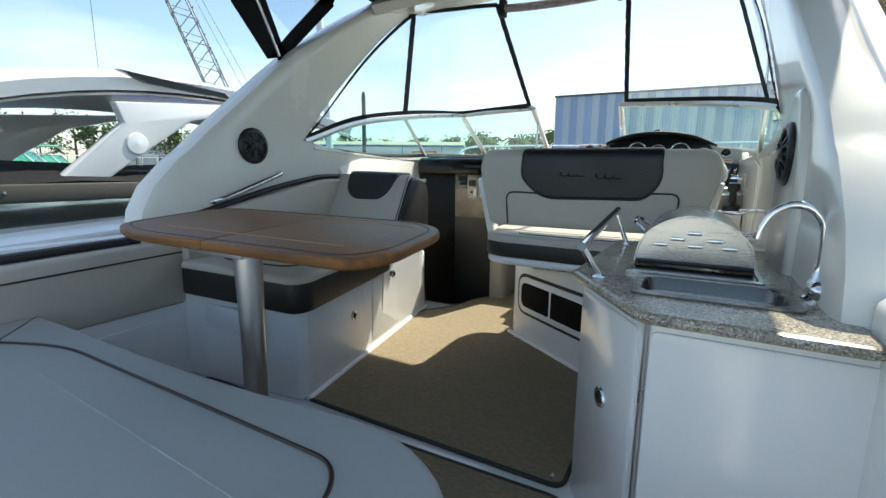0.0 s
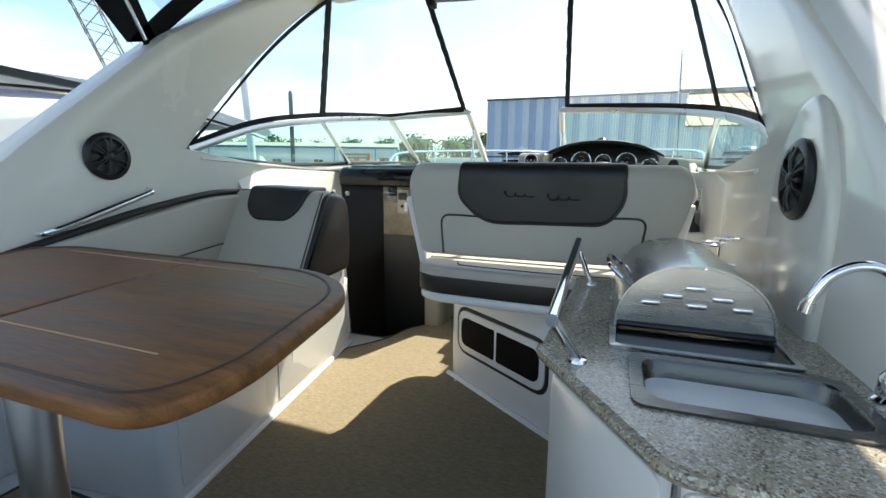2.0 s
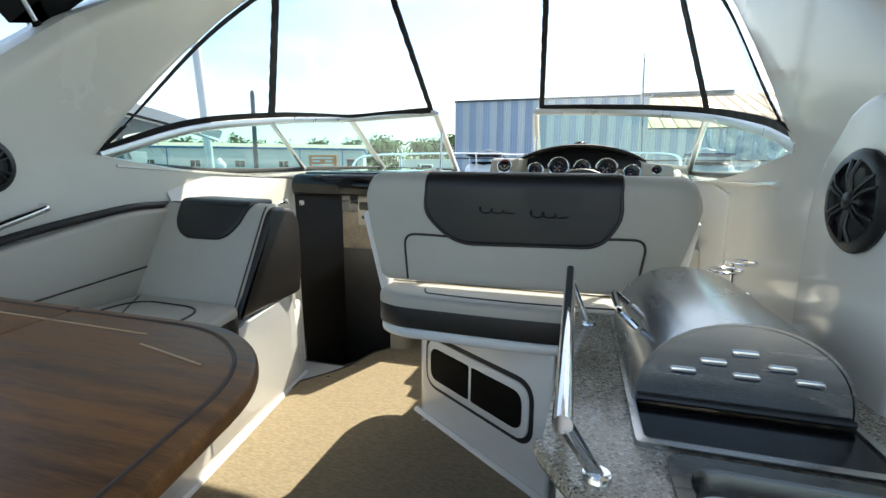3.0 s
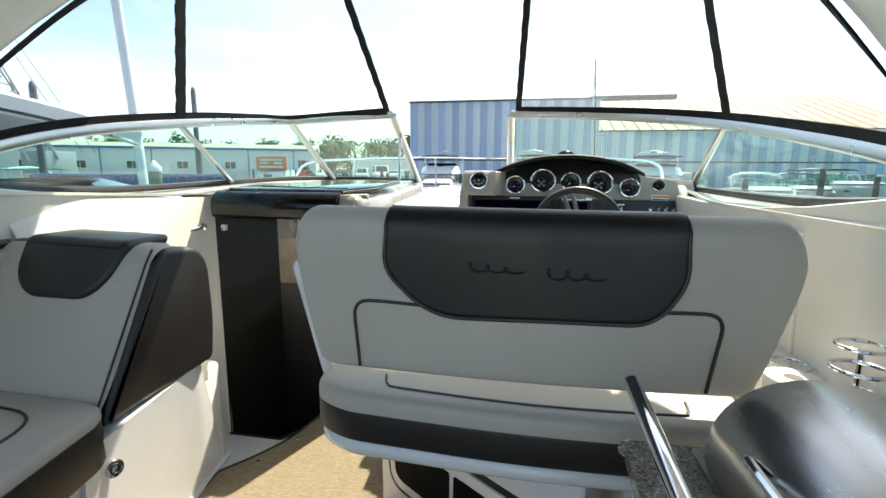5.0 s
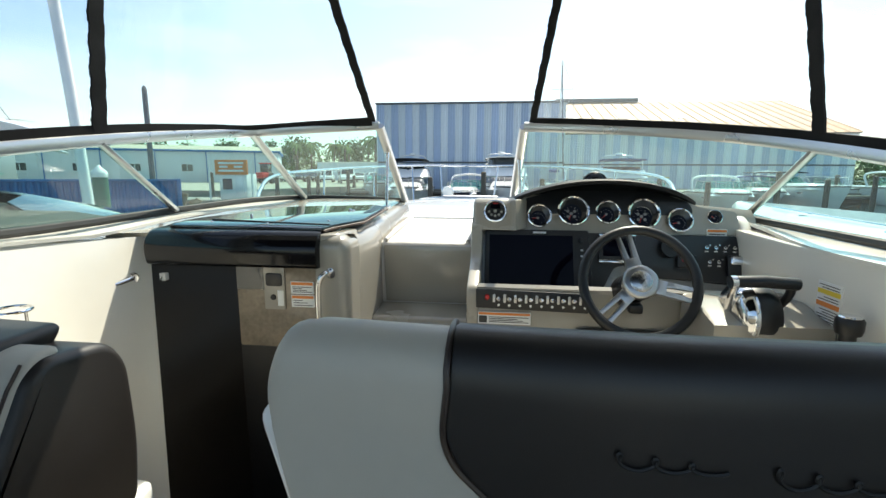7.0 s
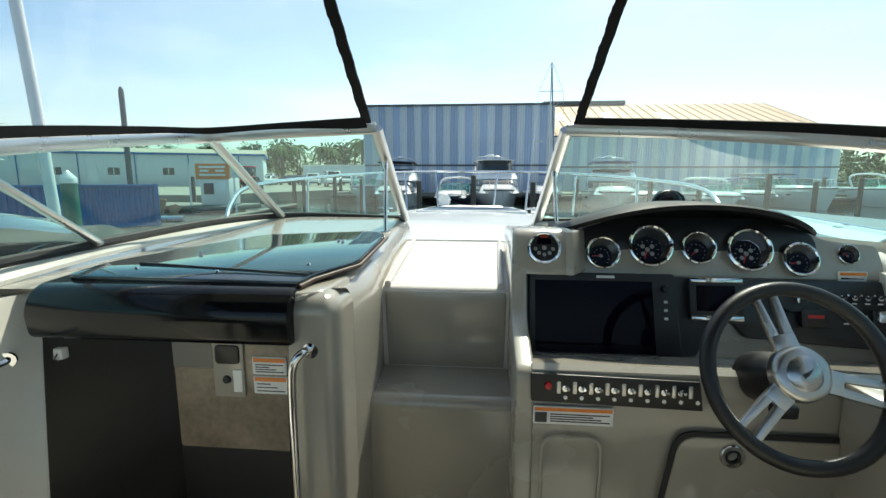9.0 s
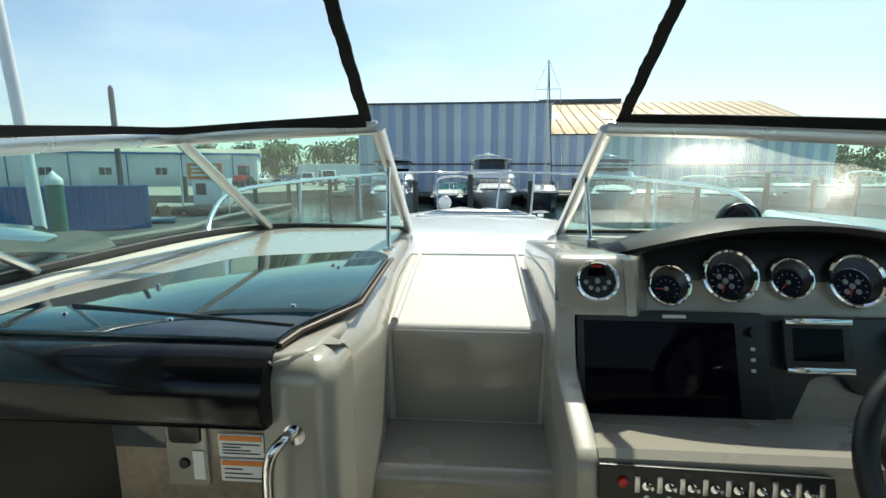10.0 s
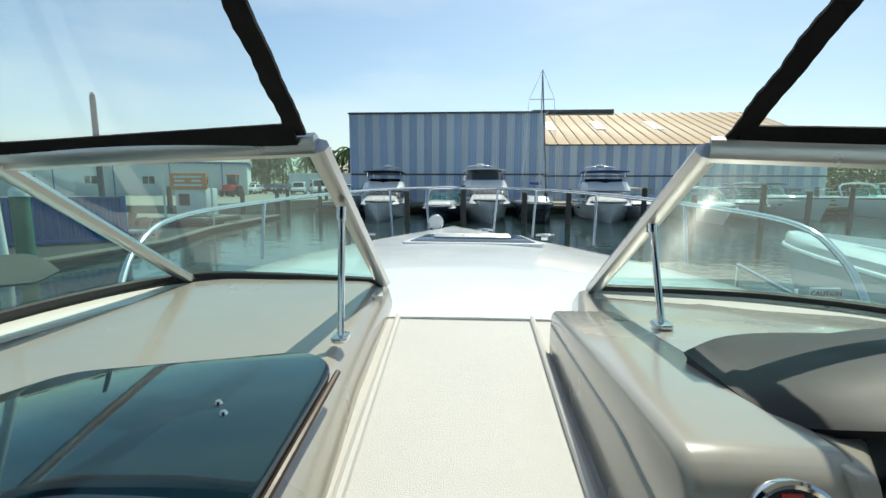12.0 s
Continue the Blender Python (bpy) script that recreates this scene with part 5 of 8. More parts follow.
chromering = [(0.84, 0.0), (1.02, 0.0), (1.05, 0.12), (1.02, 0.22), (0.94, 0.25), (0.86, 0.20), (0.82, 0.06)]
DIAL = mat("gauge face", (0.009, 0.011, 0.020), 0.8, var=0.1, spec=0.05)
CHROMEDARK = mat("smoked chrome", (0.05, 0.05, 0.052), 0.2, 0.6, var=0.1, scale=30)
CAP = mat("grey needle cap", (0.22, 0.22, 0.23), 0.4)
TICK = mat("gauge mark", (0.6, 0.6, 0.62), 0.4)


def gauge(at, r, deep, needle):
    g = thing("gauge", at.translation, "chrome rimmed round boat gauge with dark dial", "gauge", "dashboard gauges")
    part("bezel", moved(bm_lathe([(a * r, b * r + 0.002) for a, b in chromering], 36), at), CHROME, g)
    cone = [(0.87, 0.0, 0.0, 0.013), (0.80, -0.04, -0.06, 0.010), (0.78, -0.04, -0.07, 0.0105), (0.68, -0.10, -0.15, 0.0065), (0.66, -0.10, -0.16, 0.0070), (0.60, -0.13, -0.20, 0.0045)]
    part("barrel", moved(bm_loft([[(r * (q * math.cos(a) + ox), r * (q * math.sin(a) + oy), oz) for a in np.linspace(0, 2 * math.pi, 33)] for q, ox, oy, oz in cone]), at), CHROMEDARK, g, "dark polished stepped barrel")
    rim_at, at, r = at, on(at, -0.13 * r, -0.20 * r), r * 0.72
    d = part("dial", moved(bm_prism([(r * 0.9 * math.cos(a), r * 0.9 * math.sin(a)) for a in np.linspace(0, 2 * math.pi, 29)[:-1]], "z", 0.0035, 0.0062), at), DIAL, g, "dark dial with pale marks")
    for k in range(11):
        a = math.pi * (1.25 - 1.5 * k / 10)
        p = [(r * 0.62 * math.cos(a), r * 0.62 * math.sin(a) - 0.004, 0.0056), (r * 0.74 * math.cos(a), r * 0.74 * math.sin(a) - 0.004, 0.0056)]
        part("tick", moved(bm_tube(p, 0.0011, 4), at), TICK, d)
    part("needle", moved(bm_tube([(0, 0, 0.007), (r * 0.62 * math.cos(needle), r * 0.62 * math.sin(needle), 0.007)], 0.0014, 5), at), RED, d, "red needle")
    part("needle_cap", moved(bm_lathe([(0, 0.009), (r * 0.14, 0.0085), (r * 0.16, 0.006), (0, 0.005)], 14), at), CAP, d)
    if deep > 0.5:
        for dx, dy in ((-0.3, 0.22), (0.3, 0.22), (-0.28, -0.28), (0.28, -0.28)):
            part("sub_cap", moved(bm_lathe([(0, 0.008), (r * 0.13, 0.0075), (r * 0.15, 0.006), (0, 0.005)], 10), on(at, dx * r, dy * r)), CAP, d)
    return g


for x, z, r, dp, nd in ((0.397, 1.190, 0.051, 0, 3.2), (0.541, 1.213, 0.066, 1, -1.9), (0.685, 1.209, 0.051, 0, 3.9), (0.832, 1.205, 0.066, 1, -1.9), (0.978, 1.179, 0.051, 0, 3.3)):
    y = 2.505 + (z - 1.20) * 0.38 - 0.006
    gauge(facing((x, y, z), (0, -0.93, 0.36)), r, dp, nd)
gauge(facing((1.121, 2.505, 1.195), (0, -0.93, 0.36)), 0.030, 0, 2.4)
st = thing("stereo_remote", (0.206, 2.43, 1.212), "round chrome rimmed stereo remote with buttons", "remote")
SM = facing((0.206, 2.4275, 1.212), (0, -0.917, 0.399)) @ Matrix.Scale(1.16, 4)
part("bezel", moved(bm_lathe([(a * 0.042, b * 0.042) for a, b in chromering], 32), SM), CHROME, st)
part("face", moved(bm_lathe([(0, 0.006), (0.036, 0.005), (0.037, 0.002), (0, 0.0)], 28), SM), SATIN, st)
part("display", moved(bm_prism(rounded([(-0.019, 0.010), (0.019, 0.010), (0.016, 0.026), (-0.016, 0.026)], 0.003), "z", 0.004, 0.0072), SM), SCREEN, st)
part("badge", moved(bm_box((-0.009, 0.028, 0.004), (0.009, 0.032, 0.0072)), SM), RED, st)
for k in range(5):
    a = math.pi * (1.12 + 0.19 * k)
    part("button", moved(bm_lathe([(0, 0.0085), (0.0045, 0.008), (0.0055, 0.005), (0, 0.004)], 10), on(SM, 0.024 * math.cos(a), 0.024 * math.sin(a) + 0.006)), ALU, st)
part("button", moved(bm_lathe([(0, 0.0085), (0.0055, 0.008), (0.0065, 0.005), (0, 0.004)], 10), on(SM, 0, 0.0)), ALU, st)

dsp = thing("chart_display", (0.40, 2.42, 1.0), "large dark chart display in a thin black bezel", "screen")
DM = facing((0.392, 2.424, 1.008), (0, -0.965, 0.26))
part("bezel", moved(bm_prism(rounded([(-0.224, -0.130), (0.228, -0.130), (0.208, 0.130), (-0.226, 0.130)], 0.010), "z", -0.004, 0.010, 0.003), DM), SATIN, dsp)
part("glass", moved(bm_prism(rounded([(-0.206, -0.112), (0.150, -0.112), (0.142, 0.105), (-0.208, 0.105)], 0.003), "z", 0.009, 0.0108), DM), SCREEN, dsp, "dark unlit display glass")
part("nameplate", moved(bm_box((-0.022, 0.1135, 0.0095), (0.032, 0.1215, 0.0108)), DM), TICK, dsp)
part("top_edge", moved(bm_box((-0.222, 0.1285, 0.004), (-0.10, 0.1315, 0.0115)), DM), CHROME, dsp)
part("dial_knob", moved(bm_lathe([(0, 0.024), (0.010, 0.023), (0.012, 0.010), (0, 0.01)], 16), on(DM, 0.180, 0.085)), SATIN, dsp)
for y in (0.045, 0.020, -0.005):
    part("key", moved(bm_box((0.176, y - 0.004, 0.0098), (0.186, y + 0.004, 0.0118)), DM), ALU, dsp)
sm = thing("engine_display", (0.70, 2.43, 1.08), "small dark engine display between chrome trims", "screen")
EM = facing((0.715, 2.432, 1.065), (0, -0.965, 0.26))
part("case", moved(bm_prism(rounded([(-0.075, -0.062), (0.080, -0.062), (0.072, 0.062), (-0.078, 0.062)], 0.012), "z", -0.004, 0.014, 0.004), EM), SATIN, sm)
part("glass", moved(bm_box((-0.058, -0.035, 0.013), (0.052, 0.040, 0.0148)), EM), SCREEN, sm)
for y in (-0.056, 0.056):
    part("trim", moved(bm_box((-0.074, y - 0.007, 0.012), (0.074, y + 0.007, 0.0175), 0.002), EM), CHROME, sm)
ig = thing("ignition_panel", (0.93, 2.43, 1.05), "round black ignition switch plate with chrome key", "switch")
IM = facing((0.93, 2.428, 1.075), (0, -0.965, 0.26))
part("plate", moved(bm_lathe([(0, 0.008), (0.040, 0.008), (0.043, 0.004), (0.043, 0), (0, 0)], 28), IM), SATIN, ig)
part("key", moved(bm_box((-0.004, -0.014, 0.008), (0.004, 0.012, 0.030), 0.002), IM), CHROME, ig)
part("marking", moved(bm_box((-0.018, 0.020, 0.0078), (0.018, 0.027, 0.0086)), IM), LABEL, ig)
al = thing("alarm_panel", (0.99, 2.43, 1.01), "small black alarm panel with red marking", "switch")
AM = facing((0.995, 2.430, 1.015), (0, -0.965, 0.26))
part("case", moved(bm_prism(rounded([(-0.04, -0.026), (0.04, -0.026), (0.04, 0.026), (-0.04, 0.026)], 0.008), "z", 0, 0.016, 0.004), AM), SATIN, al)
part("marking", moved(bm_box((-0.022, 0.0, 0.0155), (0.022, 0.009, 0.0168)), AM), RED, al)
for i in range(7):
    x, y = (1.075 + 0.036 * i, 1.075) if i < 4 else (1.085 + 0.036 * (i - 4), 1.018)
    tm = facing((x, 2.425 + (y - 1.01) * 0.27, y), (0, -0.965, 0.26))
    t_ = thing("toggle_switch", tm.translation, "small chrome toggle switch on the dark panel", "switch", "panel toggles")
    part("nut", moved(bm_lathe([(0, 0.004), (0.008, 0.004), (0.009, 0.0), (0, 0)], 8), tm), CHROME, t_)
    part("bat", moved(bm_tube([(0, 0, 0.003), (0.005, 0.008, 0.022)], 0.0032, 8), tm), CHROME, t_)
    part("mark", moved(bm_box((-0.007, -0.018, 0.0), (0.007, -0.014, 0.0012)), tm), LABEL, t_)
tr = thing("trim_control", (1.19, 2.42, 1.0), "black trim tab control with chrome top", "switch")
TM = facing((1.195, 2.43, 1.005), (0, -0.965, 0.26))
part("case", moved(bm_prism(rounded([(-0.046, -0.045), (0.046, -0.045), (0.046, 0.040), (-0.046, 0.040)], 0.010), "z", 0, 0.020, 0.006), TM), SATIN, tr)
part("rocker", moved(bm_prism(rounded([(-0.040, 0.0), (0.040, 0.0), (0.038, 0.036), (-0.038, 0.036)], 0.010), "z", 0.016, 0.032, 0.006), TM), CHROME, tr)
warning(dash, 1.085, 1.165, 1.118, 1.148, 2.478, 0.4, 3)

# switch strip
sw = thing("switch_panel", (0.35, 2.12, 0.92), "black switch strip with chrome toggles and a red horn button", "switch panel")
WM = facing((0.350, 2.112, 0.915), (0, -0.99, 0.12))
part("plate", moved(bm_prism(rounded([(-0.205, -0.032), (0.198, -0.040), (0.190, 0.030), (-0.207, 0.038)], 0.004), "z", 0.0, 0.010, 0.002), WM), SATIN, sw)
part("horn_button", moved(bm_lathe([(0, 0.018), (0.008, 0.016), (0.009, 0.010), (0.012, 0.010), (0.012, 0.008), (0, 0.008)], 14), on(WM, -0.165, 0.008)), RED, sw, "red horn button")
for k in range(9):
    x = -0.140 + 0.0385 * k
    part("breaker", moved(bm_prism(rounded([(x - 0.005, -0.010), (x + 0.005, -0.010), (x + 0.005, 0.020), (x - 0.005, 0.020)], 0.003), "z", 0.009, 0.014, 0.002), WM), ALU, sw)
    if k < 8:
        part("toggle", moved(bm_tube([(x + 0.017, 0.003, 0.010), (x + 0.021, 0.005, 0.026)], 0.0038, 8), WM), CHROME, sw)
        part("toggle_nut", moved(bm_lathe([(0, 0.004), (0.008, 0.004), (0.009, 0.0), (0, 0)], 8), on(WM, x + 0.016, 0.003, 0.0095)), CHROME, sw)
    part("icon", moved(bm_lathe([(0.003, 0.0), (0.005, 0.0), (0.005, 0.0008), (0.003, 0.0008)], 8), on(WM, x + 0.017, -0.020, 0.010)), LABEL, sw)
warning(dash, 0.152, 0.345, 0.822, 0.868, 2.108, 0.25, 4, True)
gd = thing("glove_box_door", (0.6, 2.1, 0.6), "warm grey glove box door with dark seal and chrome latch", "door")
part("seal", bm_prism(rounded([(0.43, 0.40), (0.98, 0.40), (0.92, 0.822), (0.49, 0.822)], 0.05), "y", 2.100, 2.106, 0.001), RUBBER, gd)
part("door", bm_prism(rounded([(0.442, 0.41), (0.968, 0.41), (0.908, 0.810), (0.502, 0.810)], 0.045), "y", 2.096, 2.106, 0.003), GREY, gd)
latch((0.622, 2.095, 0.768), (0, -1, 0), gd, 0.030)
part("recess_frame", bm_tube([(x, 2.104, z) for x, z in rounded([(0.175, 0.45), (0.32, 0.45), (0.32, 0.79), (0.175, 0.79)], 0.04)], 0.005, 8, True), GREY, gd)

# steering wheel
wh = thing("steering_wheel", (0.69, 2.08, 1.02), "black leather steering wheel with three brushed aluminium spokes", "steering wheel")
WH = facing((0.686, 2.005, 1.018), (0, -0.90, 0.43))
part("rim", moved(bm_tube([(0.182 * math.cos(a), 0.182 * math.sin(a), 0.0) for a in np.linspace(0, 2 * math.pi, 57)[:-1]], 0.0165, 12, True), WH), SATIN, wh, "black leather rim")
for ang in (105, 226, 347):
    a = radians(ang)
    ca, sa = math.cos(a), math.sin(a)
    for o in (-0.013, 0.013):
        w0, w1 = (0.011, 0.007)
        poly = [(0.04, o - w0 * 1.0), (0.175, o * 1.5 - w1), (0.175, o * 1.5 + w1), (0.04, o + w0)]
        part("spoke", moved(bm_prism([(x * ca - y * sa, x * sa + y * ca) for x, y in poly], "z", -0.012, 0.004, 0.003), WH), ALU, wh)
    part("spoke_root", moved(bm_prism([(x * ca - y * sa, x * sa + y * ca) for x, y in [(0.04, -0.026), (0.085, -0.024), (0.085, 0.024), (0.04, 0.026)]], "z", -0.008, 0.006, 0.003), WH), ALU, wh)
part("hub", moved(bm_prism(rounded([(0.066 * math.cos(radians(60 * k + 22)), 0.066 * math.sin(radians(60 * k + 22))) for k in range(6)], 0.03), "z", -0.02, 0.020, 0.012, 3), WH), ALU, wh)
part("hub_cap", moved(bm_lathe([(0, 0.0245), (0.030, 0.0235), (0.036, 0.020), (0.036, 0.015), (0, 0.015)], 28), WH), STEEL, wh)
part("emblem", moved(bm_prism([(-0.010, -0.002), (0.004, 0.004), (0.014, 0.010), (0.006, -0.002), (-0.004, -0.010)], "z", 0.023, 0.0252), WH), INK, wh)
part("column", moved(bm_lathe([(0.034, -0.20), (0.058, -0.15), (0.052, -0.08), (0.034, -0.05), (0.030, -0.015), (0, -0.015)], 24), WH), SATIN, wh, "black steering column boot")
part("tilt_lever", bm_box((0.665, 2.02, 0.905), (0.71, 2.06, 0.935), 0.006), SATIN, wh)
# throttle
th_ = thing("throttle_control", (1.0, 1.95, 0.92), "black and chrome twin lever throttle control", "throttle")
part("pedestal", bm_prism([(1.86, 0.60), (2.12, 0.60), (2.12, 0.96), (2.02, 0.965), (1.86, 0.93)], "x", 0.86, 1.24, 0.02), GREY, th_)
part("drum", moved(bm_lathe([(0, -0.050), (0.070, -0.050), (0.092, -0.038), (0.100, -0.015), (0.100, 0.025), (0.090, 0.052), (0.060, 0.062), (0, 0.064)], 32), facing((1.005, 1.955, 0.935), (1, 0.0, 0.0))), SATIN, th_)
part("chrome_band", moved(bm_lathe([(0.060, -0.024), (0.082, -0.020), (0.098, -0.006), (0.1025, 0.012), (0.1025, 0.022), (0.060, 0.022)], 32), facing((0.966, 1.955, 0.935), (1, 0, 0))), CHROME, th_)
part("side_lever", bm_tube(curve([(0.945, 1.955, 0.95), (0.935, 1.93, 1.0), (0.935, 1.91, 1.045)], 4), 0.013, 10), CHROME, th_)
part("side_lever", bm_tube(curve([(1.07, 1.955, 0.95), (1.095, 1.93, 1.0), (1.095, 1.91, 1.045)], 4), 0.013, 10), SATIN, th_)
part("grip", bm_tube([(0.925, 1.905, 1.052), (1.01, 1.903, 1.056), (1.105, 1.905, 1.050)], 0.021, 12, False, 0.9), SATIN, th_, "black hand grip")
part("grip_cap", bm_tube([(0.916, 1.905, 1.051), (0.932, 1.905, 1.052)], 0.0225, 12, False, 0.9), CHROME, th_)
jk = thing("joystick", (1.13, 1.72, 0.8), "short black joystick knob with chrome rim", "joystick")
part("base", moved(bm_lathe([(0, 0), (0.05, 0), (0.045, 0.03), (0.022, 0.05), (0.018, 0.12), (0, 0.12)], 20), pose(1.14, 1.74, 0.845)), SATIN, jk)
part("knob", moved(bm_lathe([(0, 0.11), (0.028, 0.112), (0.032, 0.125), (0.032, 0.150), (0.027, 0.158), (0, 0.160)], 20), pose(1.14, 1.74, 0.845)), SATIN, jk)
part("knob_top", moved(bm_lathe([(0, 0.163), (0.022, 0.162), (0.027, 0.157), (0, 0.155)], 20), pose(1.14, 1.74, 0.845)), CHROME, jk)
part("plinth", bm_box((1.07, 1.66, 0.57), (1.21, 1.86, 0.847), 0.02), CREAM, jk)
wl = thing("side_label", (1.19, 1.92, 1.0), "tall white warning label with yellow and orange bands", "label")
part("sheet", bm_box((1.1965, 1.86, 0.89), (1.2025, 1.96, 1.055)), LABEL, wl)
for z, m_ in ((1.026, YELLOW), (0.988, ORANGE), (0.910, YELLOW)):
    part("band", bm_box((1.1955, 1.863, z - 0.007), (1.199, 1.957, z + 0.007)), m_, wl)
for k, z in enumerate((1.046, 1.038, 1.010, 1.002, 0.972, 0.964, 0.956, 0.948, 0.940, 0.932, 0.924, 0.897)):
    part("text_line", bm_box((1.1958, 1.868, z - 0.0012), (1.199, 1.952 - 0.012 * (k % 3), z + 0.0012)), INK, wl)
cmps = thing("compass", (0.667, 2.74, 1.33), "black dome compass on the dashboard brow", "compass")
part("case", moved(bm_lathe([(0, 0), (0.055, 0), (0.055, 0.02), (0.045, 0.045), (0.030, 0.062), (0, 0.068)], 24), pose(0.667, 2.72, 1.315)), BLACK, cmps)
part("hood", bm_tube([(0.667 + 0.05 * math.cos(a), 2.70, 1.335 + 0.042 * math.sin(a)) for a in np.linspace(0, math.pi, 13)], 0.006, 8), SATIN, cmps)
scr = thing("snap_stud", (0.135, 3.17, 1.19), "chrome canvas snap on the console side", "fitting", "canvas snaps")
part("stud", moved(bm_lathe([(0, 0), (0.010, 0), (0.008, 0.006), (0, 0.008)], 12), facing((0.148, 3.05, 1.14), (-1, 0, 0.1))), CHROME, scr)
for x0, n_, tall in ((0.345, 3, 0.0085), (0.515, 3, 0.010)):
    stroke = [(x0 + 0.118 * u + 0.010 * math.cos(2 * math.pi * n_ * u), bowed(0.47, 0.9612, 0.008), 1.043 - 0.045 * (x0 + 0.118 * u - 0.45) + tall * (1.25 - 0.75 * u) * math.sin(2 * math.pi * n_ * u)) for u in np.linspace(0, 1, 61)]
    part("embroidered_stroke", bm_tube(stroke, 0.0024, 5), LETTER, hs, "dark embroidered emblem stroke")


# ---- bow rail, foredeck fittings ----
bw = thing("bow_rail", (-0.2, 6.0, 1.05), "polished stainless bow rail on slanting stanchions", "rail")
RS = [(1.47, 3.85, 1.03), (1.56, 4.15, 1.22), (1.58, 4.55, 1.35), (1.42, 5.4, 1.41), (1.06, 6.4, 1.46), (0.62, 7.25, 1.49), (0.22, 7.75, 1.50), (-0.30, 7.95, 1.50)]
RP = [(-1.68, 3.9, 1.03), (-1.80, 4.2, 1.22), (-1.84, 4.6, 1.35), (-1.72, 5.5, 1.41), (-1.42, 6.5, 1.46), (-1.05, 7.3, 1.49), (-0.68, 7.78, 1.50), (-0.30, 7.95, 1.50)]
part("top_rail", bm_tube(curve(RS, 6), 0.016, 10), CHROME, bw)
part("top_rail", bm_tube(curve(RP, 6), 0.016, 10), CHROME, bw)
for src, ks, inn in ((RS, (3, 4, 5, 6), -0.02), (RP, (3, 4, 5, 6), 0.02)):
    for k in ks:
        p = Vector(src[k])
        part("stanchion", bm_tube([p, (p.x + inn * 3, p.y - 0.22, 1.00 if k < 5 else 0.97)], 0.012, 8), CHROME, bw)
dh = thing("deck_hatch", (-0.1, 5.85, 1.08), "smoked foredeck hatch in a white frame with louvre bars", "hatch")
part("frame", bm_prism(rounded([(-0.66, 5.55), (0.46, 5.50), (0.34, 6.12), (-0.54, 6.16)], 0.06), "z", 1.04, 1.100, 0.01), WHITE, dh)
part("pane", bm_prism(rounded([(-0.60, 5.59), (0.40, 5.54), (0.30, 6.08), (-0.49, 6.12)], 0.05), "z", 1.095, 1.104, 0.003), SMOKED, dh)
for k in range(4):
    y = 5.80 + 0.075 * k
    part("louvre", bm_tube([(-0.42, y + 0.01, 1.108), (0.22, y - 0.02, 1.108)], 0.012, 8), ALU, dh)
sl = thing("spotlight", (-0.53, 7.5, 0.99), "chrome swivel spotlight on the bow", "lamp")
part("foot", moved(bm_lathe([(0, 0), (0.06, 0), (0.05, 0.02), (0.02, 0.04), (0.018, 0.10), (0, 0.10)], 16), pose(-0.53, 7.45, 0.96)), CHROME, sl)
part("head", moved(bm_lathe([(0, -0.07), (0.05, -0.055), (0.085, 0.0), (0.092, 0.05), (0.085, 0.06), (0, 0.055)], 24), facing((-0.53, 7.45, 1.10), (0.1, -1, 0.1))), CHROME, sl)
part("lens", moved(bm_lathe([(0, 0.068), (0.05, 0.066), (0.08, 0.06), (0, 0.055)], 24), facing((-0.53, 7.45, 1.10), (0.1, -1, 0.1))), LABEL, sl, "pale frosted lens")
for at in ((0.05, 7.25, 1.0), (0.62, 6.55, 1.02), (-1.15, 6.5, 1.02)):
    c_ = thing("cleat", at, "chrome mooring cleat on the white foredeck", "cleat", "deck cleats")
    part("bar", bm_tube([(at[0] - 0.09, at[1], at[2] + 0.03), (at[0], at[1], at[2] + 0.038), (at[0] + 0.09, at[1], at[2] + 0.03)], 0.011, 8), CHROME, c_)
    part("foot", bm_box((at[0] - 0.035, at[1] - 0.015, at[2] - 0.02), (at[0] + 0.035, at[1] + 0.015, at[2] + 0.03), 0.005), CHROME, c_)
wp = thing("windshield_wiper", (0.8, 3.6, 1.16), "black windshield wiper resting at the foot of the glass", "wiper")
part("arm", bm_tube([(1.30, 3.35, 1.15), (0.95, 3.55, 1.165), (0.45, 3.68, 1.15)], 0.008, 6), RUBBER, wp)
part("blade", bm_box((0.42, 3.66, 1.135), (1.05, 3.685, 1.165), 0.003), RUBBER, wp)

# ---- water and land ----
WATER = -0.60
wm = mat("harbour water", (0.018, 0.040, 0.040), 0.05, var=0.15, scale=0.3, spec=0.5)
n, l = wm.node_tree.nodes, wm.node_tree.links
tc, w1, w2, ad, bp = n.new("ShaderNodeTexCoord"), n.new("ShaderNodeTexNoise"), n.new("ShaderNodeTexNoise"), n.new("ShaderNodeMath"), n.new("ShaderNodeBump")
w1.inputs["Scale"].default_value, w2.inputs["Scale"].default_value = 1.4, 6.0
l.new(tc.outputs["Object"], w1.inputs["Vector"]), l.new(tc.outputs["Object"], w2.inputs["Vector"])
ad.operation = "MULTIPLY_ADD"
l.new(w2.outputs["Fac"], ad.inputs[0])
ad.inputs[1].default_value = 0.3
l.new(w1.outputs["Fac"], ad.inputs[2]), l.new(ad.outputs[0], bp.inputs["Height"])
bp.inputs["Strength"].default_value, bp.inputs["Distance"].default_value = 0.35, 0.05
l.new(bp.outputs[0], n["Principled BSDF"].inputs["Normal"])
struct("water", bm_box((-1500, -1500, WATER - 2), (1500, 1500, WATER)), wm, "calm dark green harbour water", "water")
